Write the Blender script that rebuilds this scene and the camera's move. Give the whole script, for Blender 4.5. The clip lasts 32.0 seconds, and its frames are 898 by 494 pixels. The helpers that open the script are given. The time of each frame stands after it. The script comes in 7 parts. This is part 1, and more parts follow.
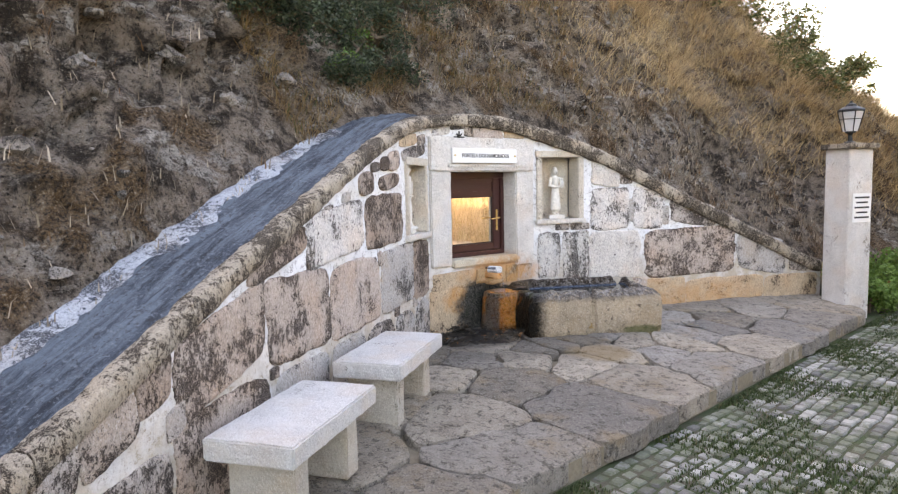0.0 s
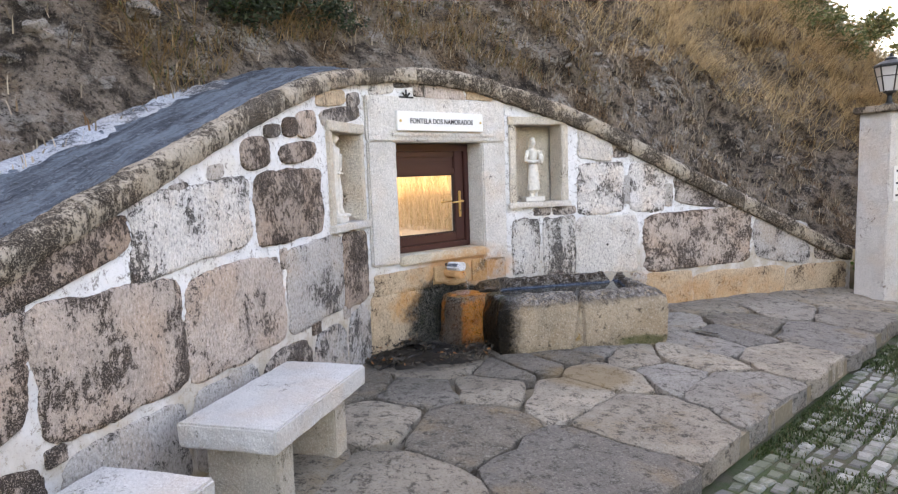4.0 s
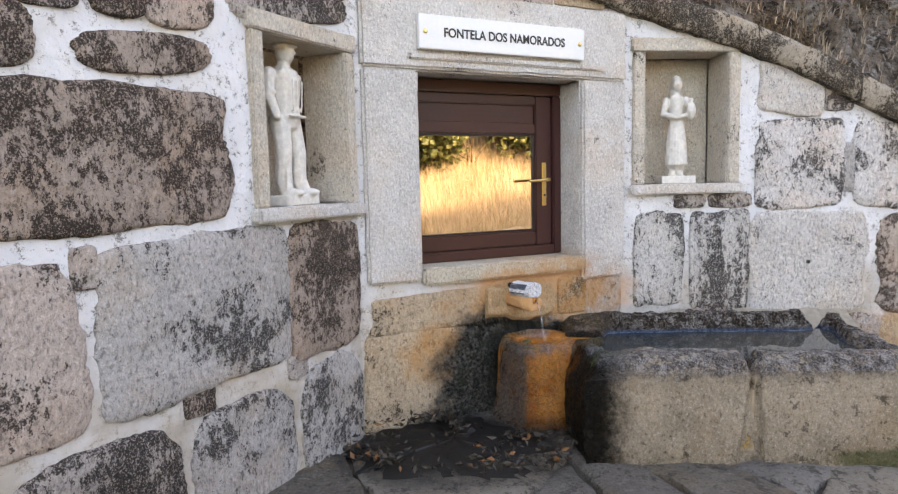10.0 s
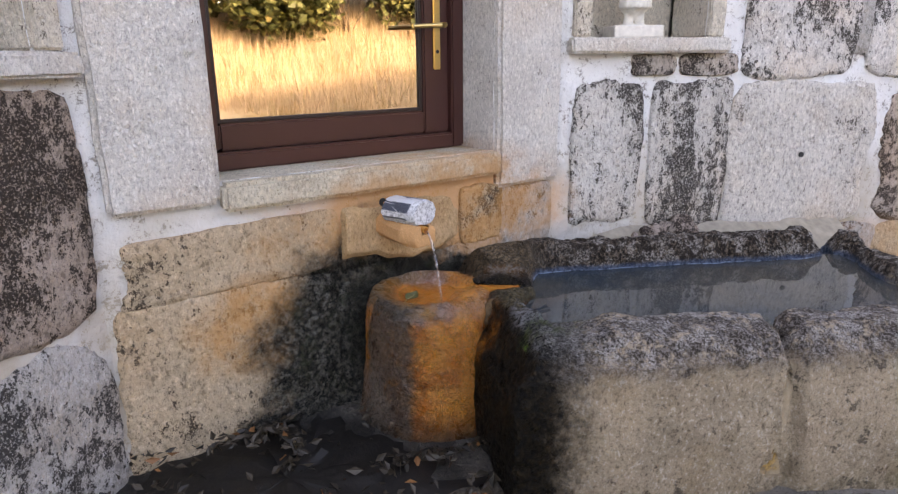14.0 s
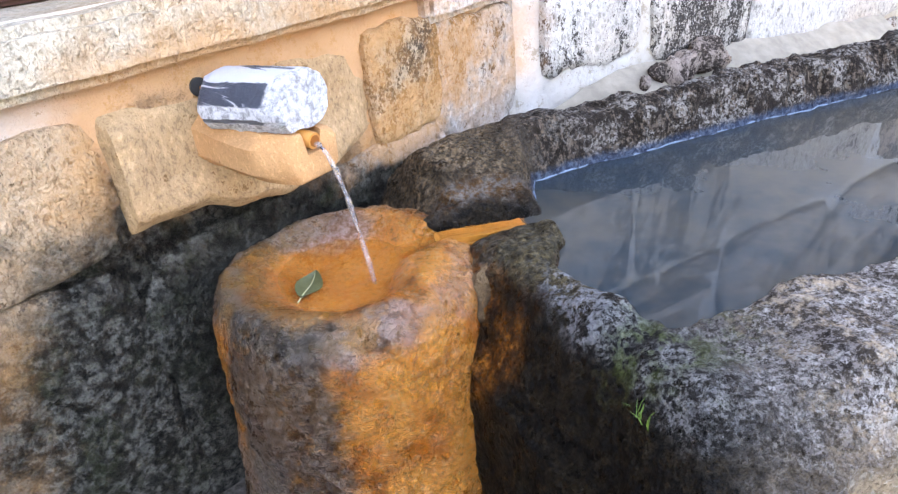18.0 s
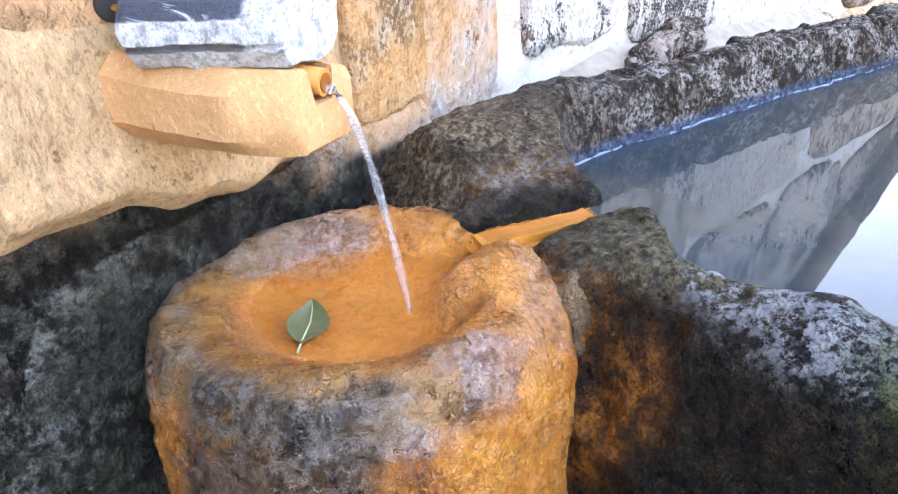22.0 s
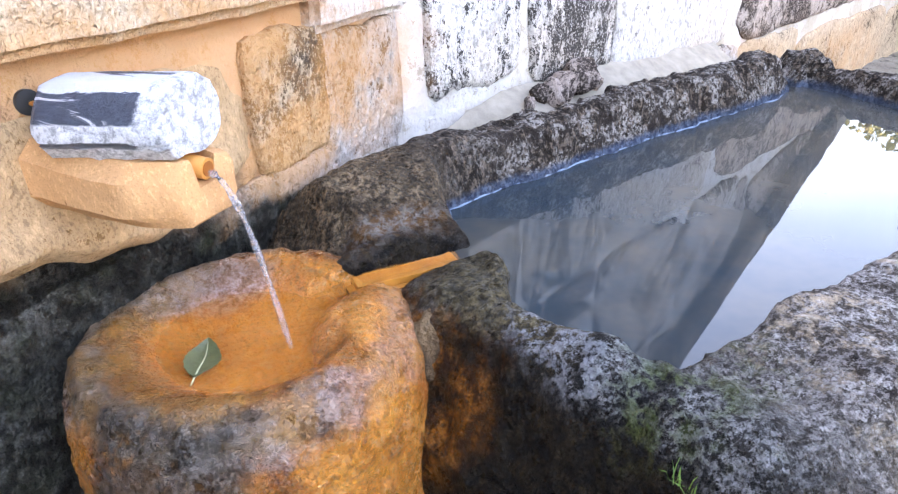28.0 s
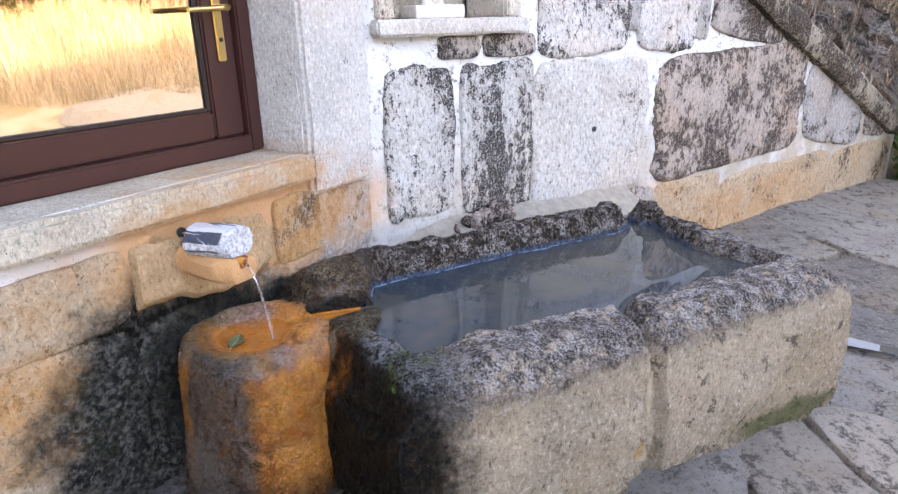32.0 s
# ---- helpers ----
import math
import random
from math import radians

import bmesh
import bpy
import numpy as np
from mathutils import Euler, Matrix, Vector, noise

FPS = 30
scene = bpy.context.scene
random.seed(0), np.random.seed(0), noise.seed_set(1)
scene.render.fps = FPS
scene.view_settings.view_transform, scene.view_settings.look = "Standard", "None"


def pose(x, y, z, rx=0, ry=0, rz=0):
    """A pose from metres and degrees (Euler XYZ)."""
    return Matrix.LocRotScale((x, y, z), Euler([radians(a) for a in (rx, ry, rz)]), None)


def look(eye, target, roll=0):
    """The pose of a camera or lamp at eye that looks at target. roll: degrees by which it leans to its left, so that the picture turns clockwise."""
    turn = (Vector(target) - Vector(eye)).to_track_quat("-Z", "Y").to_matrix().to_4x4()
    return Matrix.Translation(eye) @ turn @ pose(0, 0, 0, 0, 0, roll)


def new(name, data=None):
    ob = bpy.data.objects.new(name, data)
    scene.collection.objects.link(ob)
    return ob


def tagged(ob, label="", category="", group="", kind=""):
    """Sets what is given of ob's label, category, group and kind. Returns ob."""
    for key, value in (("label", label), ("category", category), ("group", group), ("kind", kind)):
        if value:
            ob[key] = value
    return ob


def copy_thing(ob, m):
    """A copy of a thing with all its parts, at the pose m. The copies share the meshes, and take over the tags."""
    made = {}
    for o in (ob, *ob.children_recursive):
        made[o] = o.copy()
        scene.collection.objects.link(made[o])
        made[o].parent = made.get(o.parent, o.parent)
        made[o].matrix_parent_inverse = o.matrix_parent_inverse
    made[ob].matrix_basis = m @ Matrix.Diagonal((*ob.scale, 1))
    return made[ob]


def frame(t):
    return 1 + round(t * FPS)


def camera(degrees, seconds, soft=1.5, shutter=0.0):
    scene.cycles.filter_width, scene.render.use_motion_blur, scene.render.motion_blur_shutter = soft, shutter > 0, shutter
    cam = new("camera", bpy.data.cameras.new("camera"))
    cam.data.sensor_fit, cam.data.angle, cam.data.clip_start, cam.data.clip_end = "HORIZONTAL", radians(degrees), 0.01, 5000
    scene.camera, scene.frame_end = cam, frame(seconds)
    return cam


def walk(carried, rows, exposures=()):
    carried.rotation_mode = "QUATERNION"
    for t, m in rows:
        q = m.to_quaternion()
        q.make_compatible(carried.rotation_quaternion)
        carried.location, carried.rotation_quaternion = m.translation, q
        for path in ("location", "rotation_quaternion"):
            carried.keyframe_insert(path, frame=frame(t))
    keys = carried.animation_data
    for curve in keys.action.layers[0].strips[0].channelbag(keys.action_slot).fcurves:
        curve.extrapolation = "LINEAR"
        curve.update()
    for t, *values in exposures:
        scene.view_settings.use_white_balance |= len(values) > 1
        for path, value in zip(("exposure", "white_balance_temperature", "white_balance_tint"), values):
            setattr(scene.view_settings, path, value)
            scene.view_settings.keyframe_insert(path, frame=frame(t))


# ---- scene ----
cam = camera(69.4, 32.0, 1.25)
PATH = [
    (0, (-0.195, 0.660, 1.493), (-0.130, 2.849, 1.291), -1.2),
    (0.5, (-0.133, 0.804, 1.473), (-0.063, 2.990, 1.236), -0.9),
    (1, (-0.124, 1.024, 1.462), (-0.017, 3.215, 1.293), -1.4),
    (1.5, (-0.069, 1.191, 1.447), (0.041, 3.378, 1.240), -1.9),
    (2, (0.075, 1.361, 1.431), (0.106, 3.554, 1.267), -0.4),
    (2.5, (0.135, 1.492, 1.421), (0.176, 3.680, 1.188), -1.1),
    (3, (0.142, 1.719, 1.426), (0.173, 3.909, 1.225), -0.4),
    (3.5, (0.171, 1.904, 1.411), (0.264, 4.089, 1.163), -2.0),
    (5.5, (0.356, 2.697, 1.289), (0.343, 4.892, 1.125), -1.1),
    (6, (0.433, 2.883, 1.250), (0.298, 5.077, 1.157), 0.3),
    (6.5, (0.481, 3.055, 1.236), (0.333, 5.244, 1.080), -0.1),
    (7, (0.484, 3.248, 1.209), (0.275, 5.434, 1.067), -0.2),
    (7.5, (0.520, 3.388, 1.188), (0.282, 5.567, 1.000), -0.1),
    (8, (0.615, 3.570, 1.203), (0.275, 5.738, 1.041), -0.2),
    (8.5, (0.688, 3.718, 1.192), (0.275, 5.870, 0.983), -1.0),
    (9, (0.707, 3.913, 1.172), (0.352, 6.065, 0.892), -1.7),
    (9.5, (0.712, 4.131, 1.158), (0.342, 6.289, 0.938), -2.1),
    (10, (0.749, 4.325, 1.146), (0.312, 6.470, 0.925), -1.3),
    (10.5, (0.833, 4.492, 1.139), (0.306, 6.620, 0.950), -0.6),
    (11, (0.811, 4.674, 1.090), (0.333, 6.808, 0.848), -0.6),
    (11.5, (0.762, 4.901, 1.106), (0.377, 7.042, 0.780), -1.4),
    (12, (0.762, 5.040, 1.106), (0.450, 7.174, 0.667), -1.1),
    (12.5, (0.805, 5.239, 1.085), (0.486, 7.362, 0.607), 0.0),
    (13, (0.793, 5.375, 1.063), (0.521, 7.483, 0.501), -0.3),
    (13.5, (0.705, 5.519, 1.057), (0.544, 7.651, 0.540), -1.4),
    (14, (0.656, 5.613, 1.044), (0.596, 7.724, 0.426), -0.6),
    (14.5, (0.643, 5.767, 1.009), (0.615, 7.866, 0.352), -1.9),
    (16.5, (0.460, 6.347, 0.923), (0.775, 8.338, 0.042), -5.9),
    (17, (0.513, 6.514, 0.874), (0.718, 8.484, -0.083), -6.2),
    (17.5, (0.560, 6.566, 0.867), (0.878, 8.503, -0.127), -6.3),
    (18, (0.556, 6.626, 0.829), (0.886, 8.518, -0.244), -5.8),
    (18.5, (0.537, 6.688, 0.821), (1.026, 8.536, -0.267), -4.3),
    (19, (0.462, 6.789, 0.777), (1.152, 8.588, -0.286), -3.4),
    (19.5, (0.435, 6.852, 0.702), (1.228, 8.621, -0.338), -3.7),
    (20, (0.452, 6.871, 0.676), (1.291, 8.642, -0.322), -4.6),
    (20.5, (0.484, 6.861, 0.665), (1.330, 8.621, -0.347), -4.9),
    (21, (0.488, 6.864, 0.665), (1.302, 8.637, -0.351), -4.8),
    (21.5, (0.469, 6.889, 0.660), (1.251, 8.679, -0.352), -4.0),
    (22, (0.429, 6.921, 0.673), (1.180, 8.733, -0.322), -3.6),
    (22.5, (0.415, 6.933, 0.693), (1.163, 8.760, -0.278), -4.5),
    (23, (0.420, 6.928, 0.691), (1.191, 8.753, -0.266), -4.0),
    (23.5, (0.425, 6.929, 0.684), (1.212, 8.735, -0.294), -3.8),
    (24, (0.421, 6.928, 0.683), (1.211, 8.721, -0.318), -3.5),
    (24.5, (0.426, 6.927, 0.686), (1.228, 8.709, -0.325), -3.6),
    (26.5, (0.439, 6.914, 0.689), (1.278, 8.682, -0.317), -2.9),
    (27, (0.454, 6.898, 0.700), (1.339, 8.656, -0.284), -2.5),
    (27.5, (0.465, 6.859, 0.723), (1.357, 8.614, -0.259), -1.7),
    (28, (0.481, 6.796, 0.771), (1.354, 8.547, -0.233), -2.2),
    (28.5, (0.506, 6.733, 0.869), (1.351, 8.493, -0.144), -3.3),
    (29, (0.528, 6.635, 0.935), (1.284, 8.428, -0.090), -3.7),
    (29.5, (0.544, 6.544, 0.981), (1.157, 8.348, -0.118), -4.3),
    (30, (0.554, 6.461, 1.029), (1.157, 8.315, 0.009), -3.4),
    (30.5, (0.484, 6.351, 1.056), (1.157, 8.193, 0.057), -1.7),
    (31, (0.419, 6.233, 1.089), (1.279, 8.078, 0.256), -0.8),
    (31.5, (0.452, 6.061, 1.092), (1.209, 7.998, 0.375), -0.4),
    (32, (0.525, 5.886, 1.098), (1.205, 7.849, 0.372), -1.4),
]
EXPOSURE = [(0, 3.33, 9200, 24), (6, 3.21, 9000, 23), (11, 3.14, 9100, 24), (14.5, 3.12, 9000, 29), (17, 3.95, 8400, 26), (20, 4.6, 8000, 23), (22, 4.66, 7800, 23), (24, 4.28, 7900, 24), (27, 4.5, 7900, 25), (28, 4.42, 7900, 26), (30, 4.05, 8100, 27), (32, 3.76, 8100, 27)]
walk(cam, [(t, look(eye, target, roll)) for t, eye, target, roll in PATH], EXPOSURE)

# ---- world, sun, exposure ----
SUN_AZ, SUN_EL = radians(-38), radians(27)   # azimuth from +y towards +x
world = bpy.data.worlds.new("world")
scene.world = world
world.use_nodes = True
wn = world.node_tree
sky = wn.nodes.new("ShaderNodeTexSky")
sky.sky_type, sky.sun_disc = "NISHITA", False
sky.sun_elevation, sky.sun_rotation = SUN_EL, SUN_AZ
sky.dust_density, sky.air_density = 3.0, 1.0
wn.nodes["Background"].inputs[1].default_value = 0.15
wn.links.new(sky.outputs[0], wn.nodes["Background"].inputs[0])
sun = new("sun", bpy.data.lights.new("sun", "SUN"))
sun.data.energy, sun.data.angle, sun.data.color = 2.0, radians(0.6), (1.0, 0.9, 0.74)
toward = Vector((math.sin(SUN_AZ) * math.cos(SUN_EL), math.cos(SUN_AZ) * math.cos(SUN_EL), math.sin(SUN_EL)))
sun.matrix_world = look(toward * 30, (0, 0, 0))


# ---- materials ----
class Nodes:
    """A small shorthand for building node materials."""

    def __init__(self, name, roughness=0.85, metallic=0.0, specular=0.4):
        self.mat = bpy.data.materials.new(name)
        self.mat.use_nodes = True
        self.nt = self.mat.node_tree
        self.out = self.nt.nodes["Material Output"]
        self.bsdf = self.nt.nodes["Principled BSDF"]
        self.bsdf.inputs["Roughness"].default_value = roughness
        self.bsdf.inputs["Metallic"].default_value = metallic
        self.bsdf.inputs["Specular IOR Level"].default_value = specular
        geo = self.nt.nodes.new("ShaderNodeNewGeometry")
        self.pos, self.island = geo.outputs["Position"], geo.outputs["Random Per Island"]
        self.normal = geo.outputs["Normal"]
        self.random = self.nt.nodes.new("ShaderNodeObjectInfo").outputs["Random"]

    def put(self, socket, value):
        if isinstance(value, bpy.types.NodeSocket):
            self.nt.links.new(value, socket)
        elif isinstance(value, tuple) and len(value) == 3 and socket.type == "RGBA":
            socket.default_value = (*value, 1)
        else:
            socket.default_value = value

    def math(self, op, a, b=0.0, c=0.0, clamp=False):
        n = self.nt.nodes.new("ShaderNodeMath")
        n.operation, n.use_clamp = op, clamp
        for i, v in enumerate((a, b, c)):
            self.put(n.inputs[i], v)
        return n.outputs[0]

    def vec(self, op, a, b=(0, 0, 0)):
        n = self.nt.nodes.new("ShaderNodeVectorMath")
        n.operation = op
        self.put(n.inputs[0], a)
        self.put(n.inputs[1], b)
        return n.outputs["Value"] if op in ("LENGTH", "DISTANCE", "DOT_PRODUCT") else n.outputs[0]

    def shifted(self, amount=40.0):
        """World position, moved by each object's own random number."""
        n = self.nt.nodes.new("ShaderNodeCombineXYZ")
        k = self.math("MULTIPLY", self.random, amount)
        for i in range(3):
            self.put(n.inputs[i], k)
        return self.vec("ADD", self.pos, n.outputs[0])

    def noise(self, scale, detail=4.0, rough=0.55, at=None, squash=(1, 1, 1), distortion=0.0):
        n = self.nt.nodes.new("ShaderNodeTexNoise")
        v = at if at is not None else self.pos
        if squash != (1, 1, 1):
            v = self.vec("MULTIPLY", v, squash)
        self.put(n.inputs["Vector"], v)
        self.put(n.inputs["Scale"], scale)
        self.put(n.inputs["Detail"], detail)
        self.put(n.inputs["Roughness"], rough)
        self.put(n.inputs["Distortion"], distortion)
        return n.outputs["Fac"]

    def cells(self, scale, at=None, feature="F1", squash=(1, 1, 1)):
        n = self.nt.nodes.new("ShaderNodeTexVoronoi")
        n.feature = feature
        v = at if at is not None else self.pos
        if squash != (1, 1, 1):
            v = self.vec("MULTIPLY", v, squash)
        self.put(n.inputs["Vector"], v)
        self.put(n.inputs["Scale"], scale)
        return n.outputs["Distance"]

    def step(self, value, low, high):
        n = self.nt.nodes.new("ShaderNodeMapRange")
        n.interpolation_type = "SMOOTHSTEP"
        self.put(n.inputs[0], value)
        self.put(n.inputs[1], low)
        self.put(n.inputs[2], high)
        return n.outputs[0]

    def mix(self, fac, a, b, mode="MIX"):
        n = self.nt.nodes.new("ShaderNodeMix")
        n.data_type, n.blend_type = "RGBA", mode
        self.put(n.inputs[0], fac)
        self.put(n.inputs[6], a)
        self.put(n.inputs[7], b)
        return n.outputs[2]

    def tone(self, colour, value):
        """Colour times a grey value."""
        n = self.nt.nodes.new("ShaderNodeCombineColor")
        for i in range(3):
            self.put(n.inputs[i], value)
        return self.mix(1.0, colour, n.outputs[0], "MULTIPLY")

    def span(self, value, low, high):
        """0..1 to low..high."""
        return self.math("MULTIPLY_ADD", value, high - low, low)

    def axis(self, i):
        n = self.nt.nodes.new("ShaderNodeSeparateXYZ")
        self.put(n.inputs[0], self.pos)
        return n.outputs[i]

    def blob(self, centre, radii, low=1.15, high=0.6, wobble=0.5, scale=6.0):
        """A stain with a ragged edge round a centre."""
        d = self.vec("LENGTH", self.vec("DIVIDE", self.vec("SUBTRACT", self.pos, centre), radii))
        d = self.math("ADD", d, self.math("MULTIPLY", self.math("SUBTRACT", self.noise(scale, 6, 0.65), 0.5), wobble * 2))
        return self.step(d, low, high)

    def bump(self, height, strength=0.4, distance=0.01):
        n = self.nt.nodes.new("ShaderNodeBump")
        self.put(n.inputs["Height"], height)
        n.inputs["Strength"].default_value, n.inputs["Distance"].default_value = strength, distance
        if self.bsdf.inputs["Normal"].is_linked:
            self.nt.links.new(self.bsdf.inputs["Normal"].links[0].from_socket, n.inputs["Normal"])
        self.nt.links.new(n.outputs[0], self.bsdf.inputs["Normal"])

    def done(self, colour, roughness=None):
        self.put(self.bsdf.inputs["Base Color"], colour)
        if roughness is not None:
            self.put(self.bsdf.inputs["Roughness"], roughness)
        return self.mat


RUST, ALGAE_SHADE, WET = (0.55, 0.26, 0.085), (0.0125, 0.013, 0.011), (0.009, 0.008, 0.007)


def seep(n, colour, amount=1.0, patchy=0.6):
    """Algae and iron left by the spring water round the spout; the blacks include painted recess shade."""
    rust = n.math("MAXIMUM", n.blob((0.58, 7.62, 0.55), (0.58, 0.58, 0.23)), n.blob((0.10, 7.28, 0.33), (0.22, 0.22, 0.16)))
    rust = n.math("MAXIMUM", rust, n.math("MULTIPLY", n.blob((2.1, 8.2, 0.25), (1.6, 0.4, 0.13), wobble=0.45), 0.45))
    rust = n.math("MAXIMUM", rust, n.math("MULTIPLY", n.blob((3.2, 8.5, 0.06), (1.7, 0.5, 0.2), wobble=0.5), 0.6))
    rust = n.math("MULTIPLY", rust, n.step(n.noise(9, 6, 0.7), patchy - 0.35, patchy))
    colour = n.mix(n.math("MULTIPLY", rust, 0.74 * amount), colour, RUST)
    dark = n.math("MAXIMUM", n.blob((0.39, 7.49, 0.17), (0.39, 0.39, 0.37), 1.20, 0.78, 0.50, 7.0), n.blob((0.62, 7.70, 0.30), (0.24, 0.24, 0.12), 1.08, 0.86, 0.35, 9.0))
    dark = n.math("MAXIMUM", dark, n.blob((0.14, 7.32, -0.04), (0.26, 0.24, 0.12), 1.15, 0.75, 0.6, 8.0))
    dark = n.math("MULTIPLY", dark, n.span(n.step(n.noise(36, 6, 0.8), 0.36, 0.56), 0.97, 1.0))
    n.put(n.bsdf.inputs["Specular IOR Level"], n.span(dark, n.bsdf.inputs["Specular IOR Level"].default_value, 0.12))
    n.put(n.bsdf.inputs["Roughness"], n.span(dark, n.bsdf.inputs["Roughness"].default_value, 0.50))
    algae_shade = n.tone(ALGAE_SHADE, n.span(n.step(n.noise(46, 6, 0.85), 0.42, 0.62), 0.25, 3.6))
    algae_shade = n.mix(n.math("MULTIPLY", n.step(n.noise(11, 6, 0.75), 0.50, 0.64), n.step(n.noise(70, 5, 0.8), 0.46, 0.58)), algae_shade, (0.125, 0.122, 0.105))
    algae_shade = n.mix(n.math("MULTIPLY", n.step(n.noise(8, 4, 0.6), 0.55, 0.66), 0.5), algae_shade, (0.030, 0.038, 0.016))
    core = n.blob((0.50, 7.57, 0.26), (0.27, 0.27, 0.24), 1.2, 0.6, 0.5, 9.0)
    # dark end kept near black for the shadow below the spout block
    outer = n.mix(n.step(n.noise(58, 6, 0.85), 0.42, 0.58), (0.009, 0.009, 0.0075), (0.15, 0.146, 0.127))
    outer = n.mix(n.math("MULTIPLY", n.step(n.noise(13, 5, 0.7), 0.52, 0.62), 0.6), outer, (0.045, 0.052, 0.028))
    algae_shade = n.mix(core, outer, algae_shade)
    lumps = n.cells(70)
    # crevices between the lumps are shaded in the colour
    algae_shade = n.mix(n.math("MULTIPLY", n.step(lumps, 0.45, 0.8), 0.75), algae_shade, (0.004, 0.004, 0.0035))
    n.bump(n.math("MULTIPLY", n.math("SUBTRACT", n.noise(30, 6, 0.8), n.math("MULTIPLY", lumps, 0.35)), dark), 1.0, 0.045)
    return n.mix(dark, colour, algae_shade)


def granite(name, base, dark, cover, pits=0.6, seeping=True, grain=78.0, streak=(1, 1, 1), edging=0.0, relief=1.0):
    """Weathered granite: speckled grain, pits and blotches of dark lichen that cover a share of it."""
    n = Nodes(name, 0.95, 0.0, 0.2)
    at = n.shifted()
    mottle = n.noise(5, 6, 0.6, at)
    fine = n.noise(grain, 3, 0.75, at, (1, 1, 0.6))
    dust = n.noise(grain * 2.3, 2, 0.7, at)
    col = n.tone(base, n.span(mottle, 0.70, 1.28))
    col = n.mix(n.math("MULTIPLY", n.step(n.noise(3.1, 3, 0.5, at), 0.45, 0.7), 0.45), col, (base[0] * 1.05, base[1] * 0.86, base[2] * 0.7))
    col = n.mix(n.step(fine, 0.53, 0.65), col, n.tone(base, 1.24))
    col = n.mix(n.math("MULTIPLY", n.step(fine, 0.47, 0.36), pits), col, n.tone(base, 0.30))
    col = n.mix(n.math("MULTIPLY", n.step(dust, 0.44, 0.32), 0.45), col, n.tone(base, 0.42))
    patch = n.noise(3.6, 5, 0.65, at, streak)
    crumbs = n.noise(36, 6, 0.82, at, (1, 1, 0.7))
    where = n.math("ADD", n.math("MULTIPLY", patch, 0.44), n.math("ADD", n.math("MULTIPLY", crumbs, 0.42), n.math("MULTIPLY", fine, 0.22)))
    spread = n.nt.nodes.new("ShaderNodeSeparateXYZ")
    n.put(spread.inputs[0], n.nt.nodes.new("ShaderNodeTexCoord").outputs["Generated"])
    border = [n.math("ABSOLUTE", n.math("SUBTRACT", spread.outputs[i], 0.5)) for i in (0, 2)]
    where = n.math("ADD", where, n.math("MULTIPLY", n.step(n.math("MAXIMUM", border[0], border[1]), 0.36, 0.5), edging))
    edge = 0.638 - 0.135 * cover
    lichen = n.step(where, edge - 0.014, edge + 0.014)
    lichen = n.math("MULTIPLY", lichen, n.span(n.step(dust, 0.52, 0.64), 1.0, 0.25))
    col = n.mix(n.math("MULTIPLY", lichen, 0.92), col, n.tone(dark, n.span(dust, 0.1, 1.5)))
    if seeping:
        col = seep(n, col)
    n.bump(n.noise(8, 5, 0.7, at), 0.8 * relief, 0.05)
    n.bump(fine, 0.8 * relief, 0.008)
    n.bump(n.math("SUBTRACT", crumbs, n.math("MULTIPLY", lichen, 0.25)), 0.7 * relief, 0.014)
    return n.done(col)


GRANITES = {
    "w": granite("granite_pale_lichen", (0.68, 0.64, 0.60), (0.030, 0.023, 0.020), 0.46, edging=0.040),
    "p": granite("granite_pinkish", (0.52, 0.43, 0.37), (0.04, 0.028, 0.023), 0.30, edging=0.030),
    "m": granite("granite_pink_crusted", (0.50, 0.41, 0.35), (0.034, 0.023, 0.017), 0.60, edging=0.040),
    "g": granite("granite_grey", (0.46, 0.43, 0.40), (0.036, 0.031, 0.028), 0.34, edging=0.030),
    "b": granite("granite_brown", (0.40, 0.315, 0.26), (0.032, 0.022, 0.017), 0.72),
    "k": granite("granite_dark_crust", (0.46, 0.40, 0.355), (0.026, 0.019, 0.016), 0.74),
    "o": granite("granite_ochre", (0.52, 0.39, 0.265), (0.06, 0.042, 0.03), 0.36),
    "s": granite("granite_streaked", (0.58, 0.55, 0.51), (0.026, 0.02, 0.018), 0.56, streak=(1.6, 1.6, 0.35), edging=0.030),
    "l": granite("granite_light", (0.62, 0.58, 0.53), (0.12, 0.10, 0.09), 0.10),
}
CUT = granite("cut_granite", (0.67, 0.63, 0.58), (0.16, 0.13, 0.11), 0.05, 0.35, grain=120)
NICHE = granite("niche_granite", (0.63, 0.56, 0.465), (0.10, 0.08, 0.06), 0.12, 0.4, grain=110)
SILLSTONE = granite("warm_sill_granite", (0.62, 0.545, 0.425), (0.25, 0.19, 0.12), 0.06, 0.5, grain=120)
BENCH = granite("bench_granite", (0.58, 0.565, 0.54), (0.25, 0.23, 0.2), 0.06, 0.16, seeping=False, grain=140)
# bench granite again, darker and tanner: shade under the seat put into the colour
BENCH_SHADED = granite("shaded_bench_granite", (0.50, 0.455, 0.385), (0.2, 0.17, 0.13), 0.12, 0.2, seeping=False, grain=140)
COPING = granite("coping_stone", (0.40, 0.335, 0.26), (0.028, 0.019, 0.014), 0.80, seeping=False)
